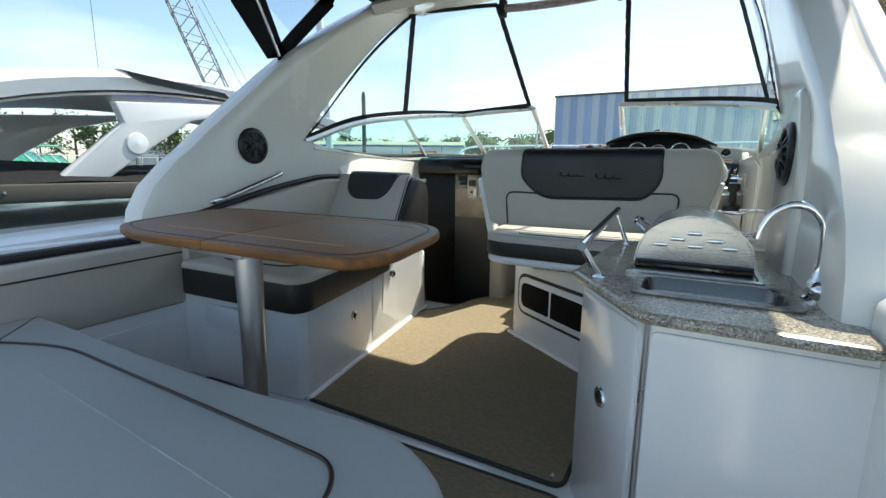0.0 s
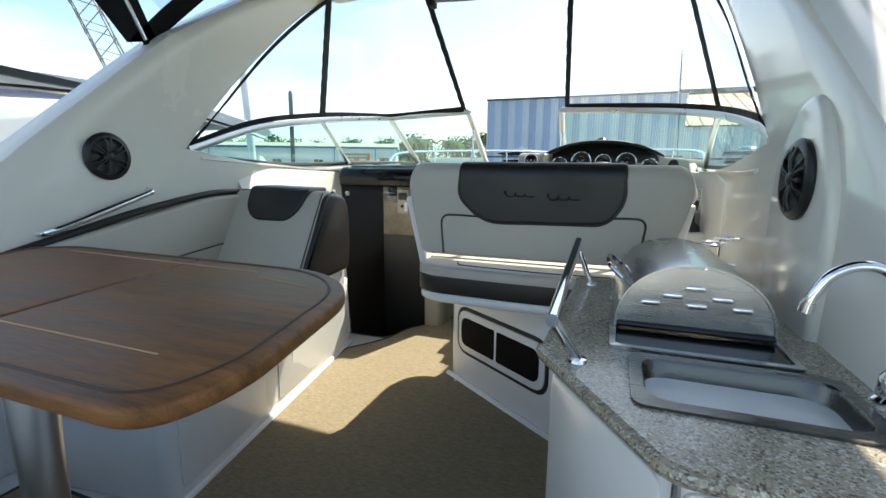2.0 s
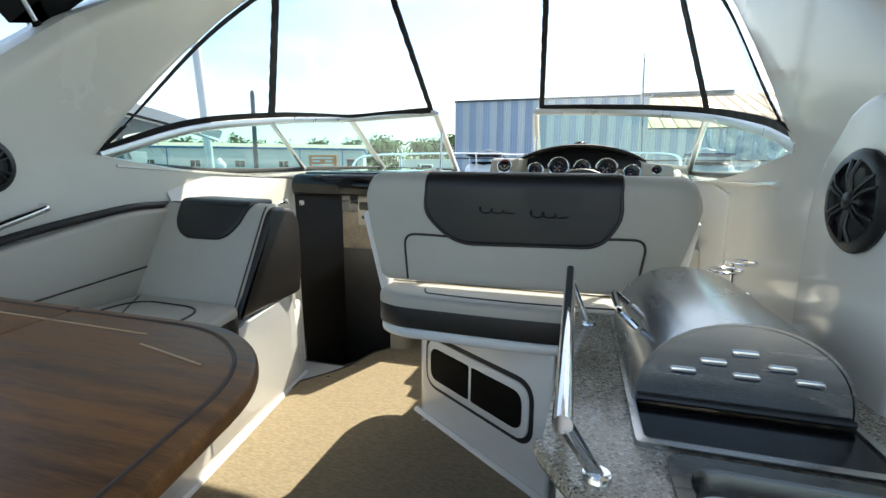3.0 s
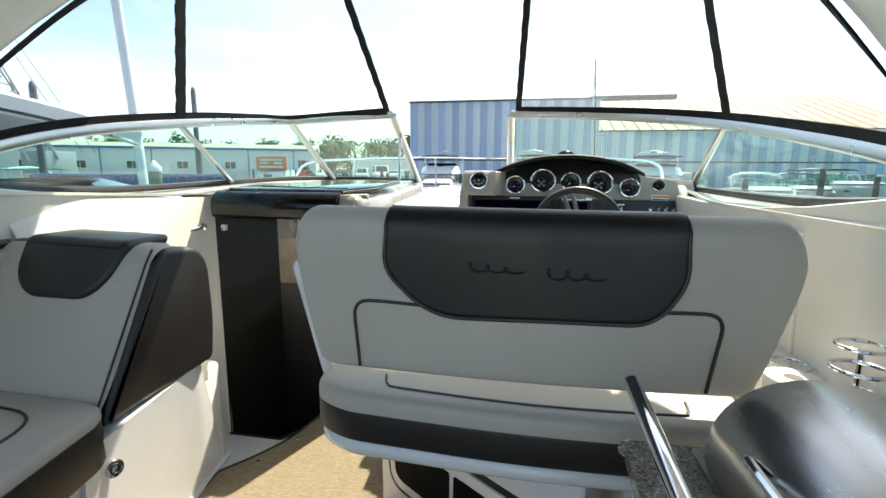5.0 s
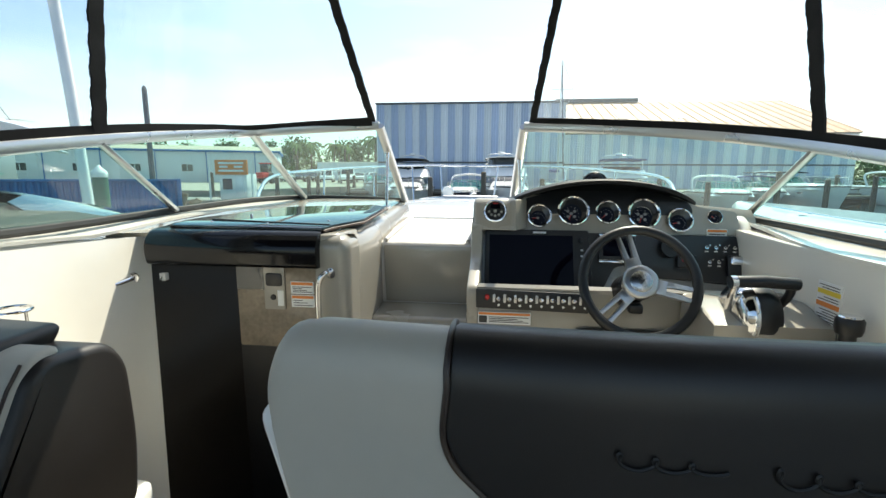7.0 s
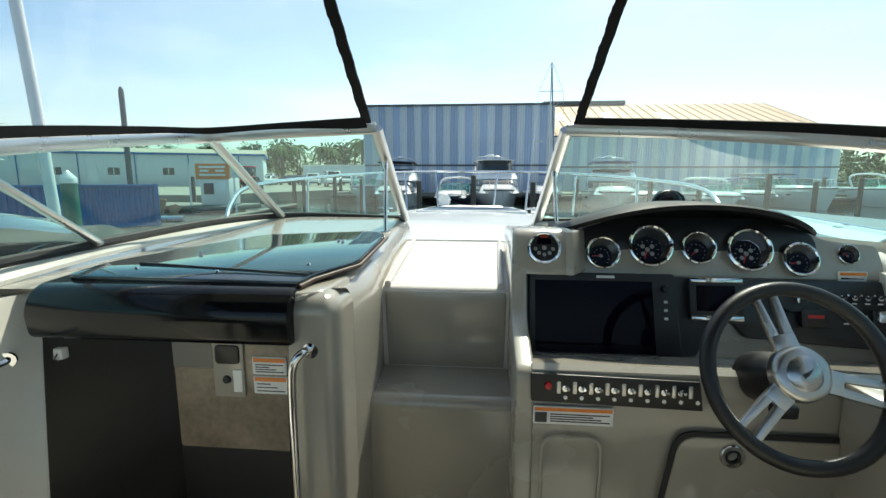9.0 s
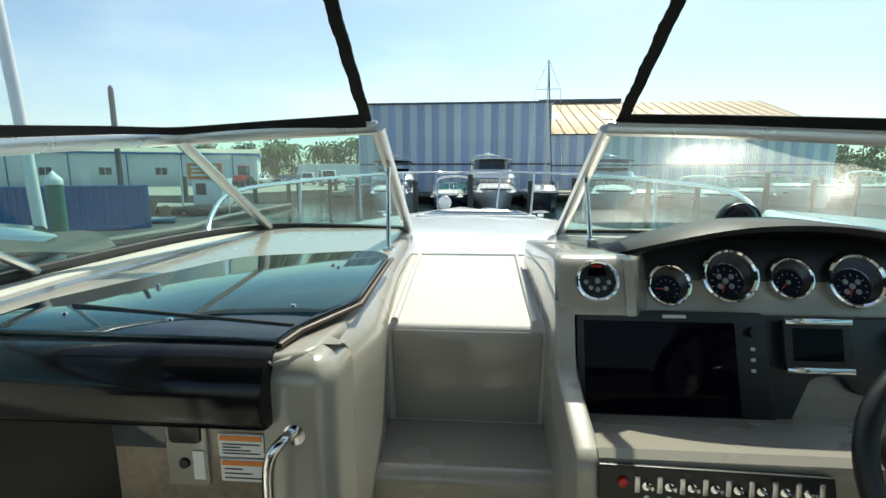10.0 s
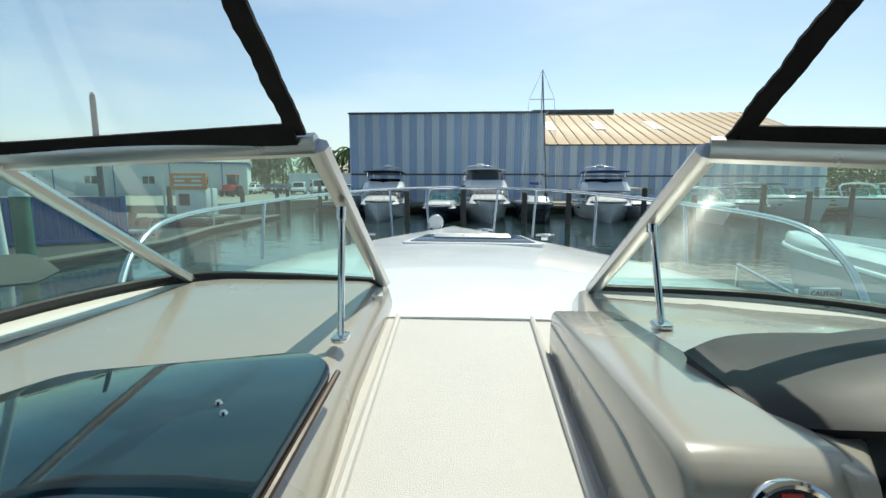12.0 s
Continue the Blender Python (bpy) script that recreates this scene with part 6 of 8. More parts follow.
SAND = mat("pale gravel lot", (0.30, 0.28, 0.23), 0.9, var=0.25, scale=0.4, bump=0.5, bscale=20)
GRASS = mat("dry grass", (0.045, 0.065, 0.022), 0.95, var=0.4, scale=0.6, spec=0.05)
struct("ground", bm_prism([(-900, 33), (-19, 31), (-15, 44), (-12.5, 44.5), (-12.5, 37.8), (60, 37.8), (60, 60), (900, 70), (900, 1400), (-900, 1400)], "z", WATER - 1.5, 0.15), SAND, "pale gravel boatyard ground along the harbour", "ground")
struct("ground_east", bm_prism([(40, 50), (900, 55), (900, 1300), (36, 1300)], "z", 0.0, 0.2), GRASS, "grassy east bank", "ground")
struct("ground_west", bm_prism([(-900, -900), (-45, -900), (-40, 20), (-900, 34)], "z", WATER - 1.5, 0.1), GRASS, "grassy far bank", "ground")

# ---- striped sheds ----
BLUEP = mat("faded blue steel cladding", (0.43, 0.52, 0.68), 0.5, var=0.18, scale=0.8, piece=0.10, stretch=(1, 1, 0.25))
PALEP = mat("pale grey steel cladding", (0.67, 0.72, 0.77), 0.5, var=0.15, scale=0.8, piece=0.07, stretch=(1, 1, 0.25))
DKTRIM = mat("weathered steel trim", (0.10, 0.11, 0.12), 0.6, var=0.2)
RUST = mat("rust stained roof sheet", (0.50, 0.34, 0.20), 0.7, var=0.3, scale=0.7, piece=0.10, stretch=(1, 0.2, 1))
SKYL = mat("pale roof light", (0.75, 0.74, 0.70), 0.4, var=0.05)


def ribbed(w, z0, z1, ribs=3):
    """A cladding sheet with shallow ribs, its face towards -y."""
    poly = []
    for k in range(ribs):
        a = w * k / ribs
        s = w / ribs
        poly += [(a, 0.0), (a + s * 0.62, 0.0), (a + s * 0.72, -0.035), (a + s * 0.90, -0.035)]
    poly += [(w, 0.0), (w, 0.06), (0, 0.06)]
    return bm_prism(poly, "z", z0, z1)


def shed(name, x0, x1, y, z1, count, label, depth):
    s = thing(name, ((x0 + x1) / 2, y, 0.15), label, "building")
    w = (x1 - x0) / count
    meshes = {}
    part("frame", bm_box((x0 + 0.02, y + 0.07, 0.0), (x1 - 0.02, y + depth, z1 - 0.05)), PALEP, s)
    for zi, (a, b) in enumerate(((WATER + 0.5, 2.30), (2.42, z1))):
        for k in range(count):
            key = (zi, k % 2)
            if key not in meshes:
                ob = part("panel", moved(ribbed(w - 0.012, a, b), Matrix.Translation((0, 0, 0))), BLUEP if k % 2 == 0 else PALEP, s)
                meshes[key] = ob.data
            else:
                ob = new("panel", meshes[key])
                ob.parent = s
                ob.matrix_parent_inverse = Matrix.Translation(-Vector(ORIGIN[s.name]))
            ob.location = (x0 + k * w, y, 0)
    part("mid_band", bm_box((x0, y - 0.06, 2.29), (x1, y + 0.05, 2.43)), DKTRIM, s)
    part("eave_trim", bm_box((x0 - 0.1, y - 0.15, z1), (x1 + 0.1, y + 0.2, z1 + 0.14), 0.02), DKTRIM, s)
    part("corner_trim", bm_box((x0 - 0.08, y - 0.05, 0), (x0 + 0.0, y + 0.1, z1)), PALEP, s)
    return s


big = shed("striped_shed", -9.9, 5.62, 39.3, 7.1, 26, "tall blue and pale striped steel boat storage shed", 30)
part("roof", bm_box((-10.1, 39.2, 7.14), (5.8, 69, 7.2)), PALEP, big)
low = shed("striped_shed", 5.75, 32.0, 46.0, 5.15, 40, "long striped steel shed with a rust stained roof", 26)
rw = 26.4 / 24
first = None
for k in range(24):
    x0 = 5.7 + rw * k
    if first is None:
        first = part("roof_sheet", bm_loft([[(0, 45.7, 5.22), (rw * 0.86, 45.7, 5.22), (rw * 0.93, 45.7, 5.30), (rw, 45.7, 5.22)], [(0, 59, 9.9), (rw * 0.86, 59, 9.9), (rw * 0.93, 59, 9.98), (rw, 59, 9.9)]], 0.03), RUST, low)
        ob = first
    else:
        ob = new("roof_sheet", first.data)
        ob.parent = low
        ob.matrix_parent_inverse = Matrix.Translation(-Vector(ORIGIN[low.name]))
    ob.location.x = x0
for x in (7.6, 12.6, 18.4):
    part("roof_light", bm_loft([[(x, 51.0, 7.17), (x + 1.0, 51.0, 7.17)], [(x, 54.5, 8.40), (x + 1.0, 54.5, 8.40)]], 0.04), SKYL, low, "pale translucent roof light")
part("ridge_vent", bm_box((7.0, 58.6, 9.95), (16.5, 59.4, 10.35)), DKTRIM, low)

# ---- trees ----
LEAF = mat("pine foliage", (0.070, 0.118, 0.042), 0.8, var=0.5, scale=0.6, spec=0.2)
LEAFB = mat("broad foliage", (0.095, 0.150, 0.050), 0.8, var=0.5, scale=0.6, spec=0.2)
BARK = mat("grey bark", (0.12, 0.10, 0.08), 0.9, var=0.3)
rng = random.Random(7)


def leaves(bm, c, r, n, size):
    for _ in range(n):
        d = Vector((rng.gauss(0, 1), rng.gauss(0, 1), rng.gauss(0, 0.8)))
        d = d.normalized() * r * rng.random() ** 0.45
        p = Vector(c) + d
        u = Vector((rng.gauss(0, 1), rng.gauss(0, 1), rng.gauss(0, 1))).normalized()
        v = u.cross(Vector((rng.gauss(0, 1), rng.gauss(0, 1), rng.gauss(0, 1)))).normalized()
        s = size * rng.uniform(0.6, 1.3)
        bm.faces.new([bm.verts.new(p + u * s), bm.verts.new(p + v * s * 0.6), bm.verts.new(p - u * s), bm.verts.new(p - v * s * 0.6)])


def tree(at, h, spread, leaf, label, n=420):
    t = thing("tree", at, label, "tree", "boatyard trees")
    x, y, z = at
    limbs = []
    part("trunk", bm_loft([[(x + r * math.cos(a) + o, y + r * math.sin(a), z + k) for a in np.linspace(0, 2 * math.pi, 9)] for k, r, o in ((0, h * 0.03, 0), (h * 0.4, h * 0.02, h * 0.01), (h * 0.92, h * 0.006, h * 0.02))]), BARK, t)
    bm = bmesh.new()
    for k in range(11):
        a, f = rng.uniform(0, 6.28), rng.uniform(0.35, 1.0)
        c = (x + spread * (1.1 - f * 0.6) * math.cos(a), y + spread * (1.1 - f * 0.6) * math.sin(a), z + h * f)
        limbs.append(bm_tube([(x, y, z + h * f * 0.75), c], h * 0.006, 5))
        leaves(bm, c, spread * rng.uniform(0.35, 0.6), n // 11, h * 0.035)
    part("limb", join(*limbs), BARK, t)
    part("crown", bm, leaf, t, smooth=180)
    return t


def palm(at, h):
    t = thing("palm_tree", at, "slender palm with drooping fronds behind the boatyard", "palm", "boatyard palms")
    x, y, z = at
    part("trunk", bm_tube(curve([(x, y, z), (x + 0.15, y, z + h * 0.5), (x + 0.1, y, z + h * 0.86)], 4), 0.16, 7), BARK, t)
    bm = bmesh.new()
    for k in range(15):
        a = k * 2.4
        e = rng.uniform(-0.1, 0.9)
        L = h * 0.30
        pts = [Vector((x + 0.1 + L * s * math.cos(a), y + L * s * math.sin(a), z + h * 0.86 + L * (e * s - 1.1 * s * s))) for s in np.linspace(0, 1, 6)]
        sd = Vector((-math.sin(a), math.cos(a), 0))
        for i in range(5):
            for sg in (-1, 1):
                p, q = pts[i], pts[i + 1]
                wd = L * 0.16 * (1 - abs(i - 2) * 0.22)
                bm.faces.new([bm.verts.new(p), bm.verts.new(q), bm.verts.new(q + sd * sg * wd - Vector((0, 0, wd * 0.6))), bm.verts.new(p + sd * sg * wd * 0.8 - Vector((0, 0, wd * 0.6)))])
    part("crown", bm, LEAFB, t, smooth=180)
    return t


protos = [tree((-60, 100, 0.1), 8.0, 2.6, LEAF, "feathery dark green pine behind the boatyard"), tree((-52, 104, 0.1), 6.5, 2.9, LEAFB, "broad green tree behind the boatyard"), tree((-45, 98, 0.1), 7.2, 2.4, LEAF, "feathery dark green pine behind the boatyard")]
pproto = palm((-33, 96, 0.1), 7.5)
for k in range(58):
    x = -118 + k * 1.95 + rng.uniform(-0.9, 0.9)
    if -9.5 > x or x > 40:
        copy_thing(protos[rng.randrange(3)], pose(x, 100 + rng.uniform(-6, 10) + max(0, -60 - x) * -0.3, 0.1, 0, 0, rng.uniform(0, 360)) @ Matrix.Scale(rng.uniform(0.85, 1.2), 4))
for k in range(9):
    copy_thing(pproto, pose(-40 + k * 3.3 + rng.uniform(-1, 1), 92 + rng.uniform(-4, 6), 0.1, 0, 0, rng.uniform(0, 360)) @ Matrix.Scale(rng.uniform(1.0, 1.35), 4))
copy_thing(pproto, pose(-13.5, 60, 0.1, 0, 0, 30) @ Matrix.Scale(0.62, 4))
# far bank woods to the west
for k in range(46):
    a = -150 + 3.3 * k + rng.uniform(-1, 1)
    copy_thing(protos[rng.randrange(3)], pose(-66 + rng.uniform(-8, 6), a * 0.75 + 45, 0.1, 0, 0, rng.uniform(0, 360)) @ Matrix.Scale(rng.uniform(0.75, 1.15), 4))
# undergrowth below the pines, and the wooded east bank
for k in range(34):
    x = -84 + k * 2.25 + rng.uniform(-0.8, 0.8)
    copy_thing(protos[1], pose(x, 94.5 + rng.uniform(-2, 2), -2.2, 0, 0, rng.uniform(0, 360)) @ Matrix.Scale(rng.uniform(0.75, 0.95), 4))
for k in range(26):
    copy_thing(protos[(k * 2) % 3], pose(34.5 + k * 2.7 + rng.uniform(-1, 1), 72 + rng.uniform(-5, 7), -0.6, 0, 0, rng.uniform(0, 360)) @ Matrix.Scale(rng.uniform(0.75, 1.1), 4))
for k in range(22):
    copy_thing(protos[1], pose(33.5 + k * 3.1 + rng.uniform(-1, 1), 66 + rng.uniform(-3, 3), -2.2, 0, 0, rng.uniform(0, 360)) @ Matrix.Scale(rng.uniform(0.7, 0.9), 4))
# shrubs on the east bank
for k in range(7):
    copy_thing(protos[1], pose(62 + k * 4.5 + rng.uniform(-1, 1), 75 + rng.uniform(-4, 4), 0.0, 0, 0, rng.uniform(0, 360)) @ Matrix.Scale(rng.uniform(0.6, 0.9), 4))

# ---- moored boats ----
NAVY = mat("navy hull paint", (0.012, 0.016, 0.035), 0.2, var=0.1, coat=0.5)
SILVER = mat("silver grey hull paint", (0.76, 0.77, 0.79), 0.25, var=0.06, coat=0.5)
DKGLASS = mat("dark boat window", (0.02, 0.03, 0.035), 0.06, var=0.2, coat=0.6)
BLUECLOTH = mat("blue canvas", (0.02, 0.05, 0.22), 0.8, var=0.2)
YELCLOTH = mat("yellow canvas", (0.65, 0.40, 0.03), 0.8, var=0.15)
GREYCLOTH = mat("grey canvas cover", (0.060, 0.056, 0.050), 0.9, var=0.25, scale=1.5, bump=0.4, bscale=40)
TEALCLOTH = mat("sea green canvas", (0.10, 0.32, 0.26), 0.8, var=0.15)


def hull_rows(L, B, fb, flare=0.86):
    """Half sections from bow (y 0) to stern (y L); z 0 is the water."""
    rows = []
    for u in (0.0, 0.02, 0.06, 0.12, 0.2, 0.32, 0.5, 0.75, 1.0):
        w = B / 2 * (1 - (1 - u) ** 2.4) ** 0.75 if u < 1 else B / 2 * 0.95
        z = fb * (1.22 - 0.22 * u)
        y = u * L
        wk = w * flare * (0.25 + 0.75 * min(1, u * 2.2))
        rake = (1 - u) ** 4 * L * 0.07
        rows.append((y, w, z, wk, rake))
    return rows


def boat(name, at, yaw, L, B, fb, hull, style, label, cloth=None):
    """A motor boat, bow towards local -y: hull, deck, cabin, windows, flybridge or windshield, rails."""
    b = thing(name, (0, 0, 0), label, "boat", "moored boats")
    R = hull_rows(L, B, fb)
    part("hull", bm_loft([[(-wk * 0.5, y + rk * 1.2, -0.3), (-wk, y + rk, 0.02), (-lerp(wk, w, 0.55), y + rk * 0.5, z * 0.5), (-w, y, z - 0.06), (-w * 0.985, y + 0.01, z), (w * 0.985, y + 0.01, z), (w, y, z - 0.06), (lerp(wk, w, 0.55), y + rk * 0.5, z * 0.5), (wk, y + rk, 0.02), (wk * 0.5, y + rk * 1.2, -0.3)] for y, w, z, wk, rk in R], closed=True, caps=True), hull, b)
    part("rub_rail", bm_tube([(-w * 1.005, y, z - 0.05) for y, w, z, wk, rk in R[::-1]] + [(w * 1.005, y, z - 0.05) for y, w, z, wk, rk in R[1:]], 0.035, 6), RUBBER if hull is not NAVY else WHITE, b)
    part("deck", bm_loft([[(w * k, y + 0.02, z + 0.02 + 0.10 * (1 - k * k) * min(1, w)) for k in (-0.97, -0.6, 0, 0.6, 0.97)] for y, w, z, wk, rk in R]), WHITE, b, "white deck")
    z0 = fb * 1.08

    def cabin(name, y0, y1, wf, h0, h1, taper, rake, material=WHITE, parent=b):
        rows = []
        for f in (0, 1):
            z = h0 if f == 0 else h1
            ww = wf if f == 0 else wf * taper
            ya, yb = y0 + (rake if f else 0), y1 - (rake * 0.15 if f else 0)
            rows.append([(x, y, z) for x, y in rounded([(-ww * 0.72, ya), (ww * 0.72, ya), (ww, ya + ww * 0.5), (ww, yb), (-ww, yb), (-ww, ya + ww * 0.5)], 0.12, 3)])
        rows.append([(x * 0.9, (y - (y0 + y1) / 2) * 0.94 + (y0 + y1) / 2 + rake * 0.4, h1 + 0.06) for x, y, z in rows[1]])
        return part(name, bm_loft(rows, closed=True, caps=True), material, parent)
    hw = B / 2
    if style == "fly":
        cabin("trunk_cabin", L * 0.13, L * 0.40, hw * 0.66, z0 - 0.1, z0 + 0.32, 0.80, 1.3)
        cabin("cabin", L * 0.30, L * 0.86, hw * 0.80, z0 - 0.1, z0 + 0.75, 0.93, 0.9)
        cabin("windscreen", L * 0.295, L * 0.80, hw * 0.79, z0 + 0.26, z0 + 0.62, 0.955, 0.42, DKGLASS)
        cabin("flybridge", L * 0.36, L * 0.90, hw * 0.80, z0 + 0.72, z0 + 1.22, 0.90, 0.75)
        for sx in (-1, 1):
            part("side_glass", bm_box((sx * hw * 0.77 - 0.03, L * 0.45, z0 + 0.3), (sx * hw * 0.77 + 0.03, L * 0.78, z0 + 0.6)), DKGLASS, b)
            for yy in (0.50, 0.86):
                part("canopy_post", bm_tube([(sx * hw * 0.66, L * yy, z0 + 1.15), (sx * hw * 0.62, L * yy - 0.1, z0 + 1.95)], 0.022, 6), CHROME, b)
        cabin("bridge_glass", L * 0.45, L * 0.86, hw * 0.66, z0 + 1.2, z0 + 1.9, 0.94, 0.2, DKGLASS) if cloth is None else part("bridge_screen", bm_loft([[(-hw * 0.66, L * 0.5, z0 + 1.2), (0, L * 0.42, z0 + 1.2), (hw * 0.66, L * 0.5, z0 + 1.2)], [(-hw * 0.6, L * 0.54, z0 + 1.45), (0, L * 0.46, z0 + 1.45), (hw * 0.6, L * 0.54, z0 + 1.45)]], 0.02), DKGLASS, b)
        part("canopy", bm_loft([[(x, y, z0 + 1.98 - 0.12 * (x / hw) ** 2) for x in np.linspace(-hw * 0.72, hw * 0.72, 7)] for y in (L * 0.42, L * 0.65, L * 0.90)], 0.06), cloth or WHITE, b)
        part("radar_arch", bm_tube(curve([(-hw * 0.6, L * 0.88, z0 + 1.9), (-hw * 0.45, L * 0.84, z0 + 2.3), (hw * 0.45, L * 0.84, z0 + 2.3), (hw * 0.6, L * 0.88, z0 + 1.9)], 4), 0.05, 7), WHITE, b)
        part("radar_dome", moved(bm_lathe([(0, 0), (0.26, 0.0), (0.28, 0.08), (0.2, 0.18), (0, 0.2)], 16), pose(0, L * 0.84, z0 + 2.33)), WHITE, b)
        part("aerial", bm_tube([(hw * 0.5, L * 0.86, z0 + 2.0), (hw * 0.55, L * 0.88, z0 + 3.8)], 0.012, 5), WHITE, b)
    elif style == "express":
        cabin("trunk_cabin", L * 0.16, L * 0.58, hw * 0.66, z0 - 0.12, z0 + 0.20, 0.8, 0.5)
        rows = []
        for f in (0, 1):
            z = z0 + 0.15 + 0.55 * f
            k = 1 - 0.12 * f
            rows.append([(x * k, y + 0.5 * f, z) for x, y in ((-hw * 0.82, L * 0.66), (-hw * 0.70, L * 0.50), (-hw * 0.3, L * 0.44), (hw * 0.3, L * 0.44), (hw * 0.70, L * 0.50), (hw * 0.82, L * 0.66))])
        g = part("windscreen", bm_loft(rows, 0.02), GLASS, b, "tinted windscreen")
        part("screen_frame", bm_tube(rows[1], 0.025, 6), ALU, b)
        for p, q in zip(rows[0], rows[1]):
            part("screen_post", bm_tube([p, q], 0.02, 6), ALU, b)
        part("radar_arch", bm_tube(curve([(-hw * 0.85, L * 0.74, z0), (-hw * 0.7, L * 0.80, z0 + 0.95), (hw * 0.7, L * 0.80, z0 + 0.95), (hw * 0.85, L * 0.74, z0)], 5), 0.07, 8), WHITE, b)
        part("radar_dome", moved(bm_lathe([(0, 0), (0.2, 0.0), (0.22, 0.06), (0, 0.14)], 14), pose(0, L * 0.80, z0 + 1.02)), WHITE, b)
        part("cockpit_coaming", bm_prism(rounded([(-hw * 0.88, L * 0.6), (hw * 0.88, L * 0.6), (hw * 0.88, L * 0.98), (-hw * 0.88, L * 0.98)], 0.15), "z", fb * 0.98, fb * 1.12, 0.04), WHITE, b)
        if cloth:
            part("canopy", bm_loft([[(x, y, z0 + 1.05 - 0.1 * (x / hw) ** 2) for x in np.linspace(-hw * 0.8, hw * 0.8, 7)] for y in (L * 0.52, L * 0.92)], 0.05), cloth, b)
            for sx in (-1, 1):
                part("canopy_post", bm_tube([(sx * hw * 0.75, L * 0.6, z0 - 0.1), (sx * hw * 0.72, L * 0.6, z0 + 1.0)], 0.02, 6), CHROME, b)
    elif style == "sail":
        cabin("cabin", L * 0.28, L * 0.66, hw * 0.6, z0 - 0.1, z0 + 0.35, 0.85, 0.5)
        part("mast", bm_tube([(0, L * 0.36, z0), (0, L * 0.36, z0 + 7.9)], 0.04, 8), ALU, b, "tall aluminium mast")
        part("furled_sail", bm_tube([(0, L * 0.04, z0 + 0.2), (0, L * 0.355, z0 + 7.6)], 0.035, 6), NAVY, b)
        part("boom", bm_tube([(0, L * 0.37, z0 + 1.2), (0, L * 0.8, z0 + 1.25)], 0.12, 7), BLUECLOTH, b, "boom with blue sail cover")
        for sz, ln in ((3.2, 0.9), (6.2, 0.7)):
            part("spreader", bm_tube([(-ln, L * 0.36, z0 + sz), (ln, L * 0.36, z0 + sz)], 0.02, 5), ALU, b)
        for sx in (-1, 1):
            part("shroud", bm_tube([(sx * hw * 0.9, L * 0.4, z0), (sx * 0.75, L * 0.36, z0 + 6.2), (0, L * 0.36, z0 + 7.9)], 0.012, 4), CHROME, b)
    rail = [(-w * 0.93, y + 0.05, z + 0.55) for y, w, z, wk, rk in R[:6][::-1]] + [(w * 0.93, y + 0.05, z + 0.55) for y, w, z, wk, rk in R[1:6]]
    part("bow_rail", bm_tube(rail, 0.018, 6), CHROME, b)
    for i in (2, 3, 4, 5):
        y, w, z, wk, rk = R[i]
        for sx in (-1, 1):
            part("stanchion", bm_tube([(sx * w * 0.93, y + 0.05, z), (sx * w * 0.93, y + 0.05, z + 0.55)], 0.012, 5), CHROME, b)
    if hull is not NAVY and style != "sail":
        for sx in (-1, 1):
            part("porthole", moved(bm_lathe([(0, 0), (0.10, 0), (0.09, 0.02), (0, 0.02)], 14), facing((sx * B * 0.43, L * 0.26, fb * 0.78), (sx, -0.45, 0.1)) @ Matrix.Diagonal((1.8, 0.6, 1, 1))), DKGLASS, b)
    b.matrix_basis = pose(at[0], at[1], WATER, 0, 0, yaw)
    return b


boat("flybridge_cruiser", (-5.4, 27.3), 6, 11, 3.5, 1.0, SILVER, "fly", "white and silver flybridge cruiser with black canopy moored by the shed", CANVAS)
boat("express_cruiser", (-2.05, 26.5), -2, 9, 2.9, 0.85, NAVY, "express", "white cruiser with dark navy hull moored by the shed")
boat("flybridge_yacht", (1.05, 26.2), 3, 12, 3.6, 1.1, SILVER, "fly", "tall white flybridge yacht with dark windows moored by the shed")
boat("sailing_boat", (4.05, 27.5), 0, 9, 2.5, 0.95, NAVY, "sail", "dark hulled sailing boat with blue sail cover")
boat("flybridge_cruiser", (7.6, 27.5), -10, 10.5, 3.9, 1.0, SILVER, "fly", "white flybridge cruiser with blue canopy moored by the shed", BLUECLOTH)
boat("day_cruiser", (10.4, 30.0), -8, 8, 2.7, 0.8, WHITE, "express", "white day cruiser with yellow canopy", YELCLOTH)
boat("express_cruiser", (13.4, 27.0), -14, 10, 3.4, 0.85, WHITE, "express", "white express cruiser moored along the shed")
boat("express_cruiser", (17.5, 31.0), -16, 10, 3.4, 0.85, SILVER, "express", "pale express cruiser with blue canopy", BLUECLOTH)
boat("day_cruiser", (27.0, 38.0), 60, 8, 2.6, 0.9, WHITE, "express", "white day cruiser at the far jetty", WHITE)
boat("day_cruiser", (34.0, 44.0), 70, 8, 2.7, 0.9, WHITE, "express", "white centre console boat at the far jetty", WHITE)
boat("flybridge_cruiser", (33.0, 58.0), 75, 11, 3.3, 1.3, WHITE, "fly", "white flybridge cruiser at the far jetty")
boat("express_cruiser", (-8.6, 34.0), 14, 9, 2.8, 1.1, WHITE, "express", "white express cruiser at the west end of the shed")
boat("work_boat", (-22.5, 20.5), 75, 8, 2.6, 0.85, WHITE, "express", "white work boat by the container quay", TEALCLOTH)

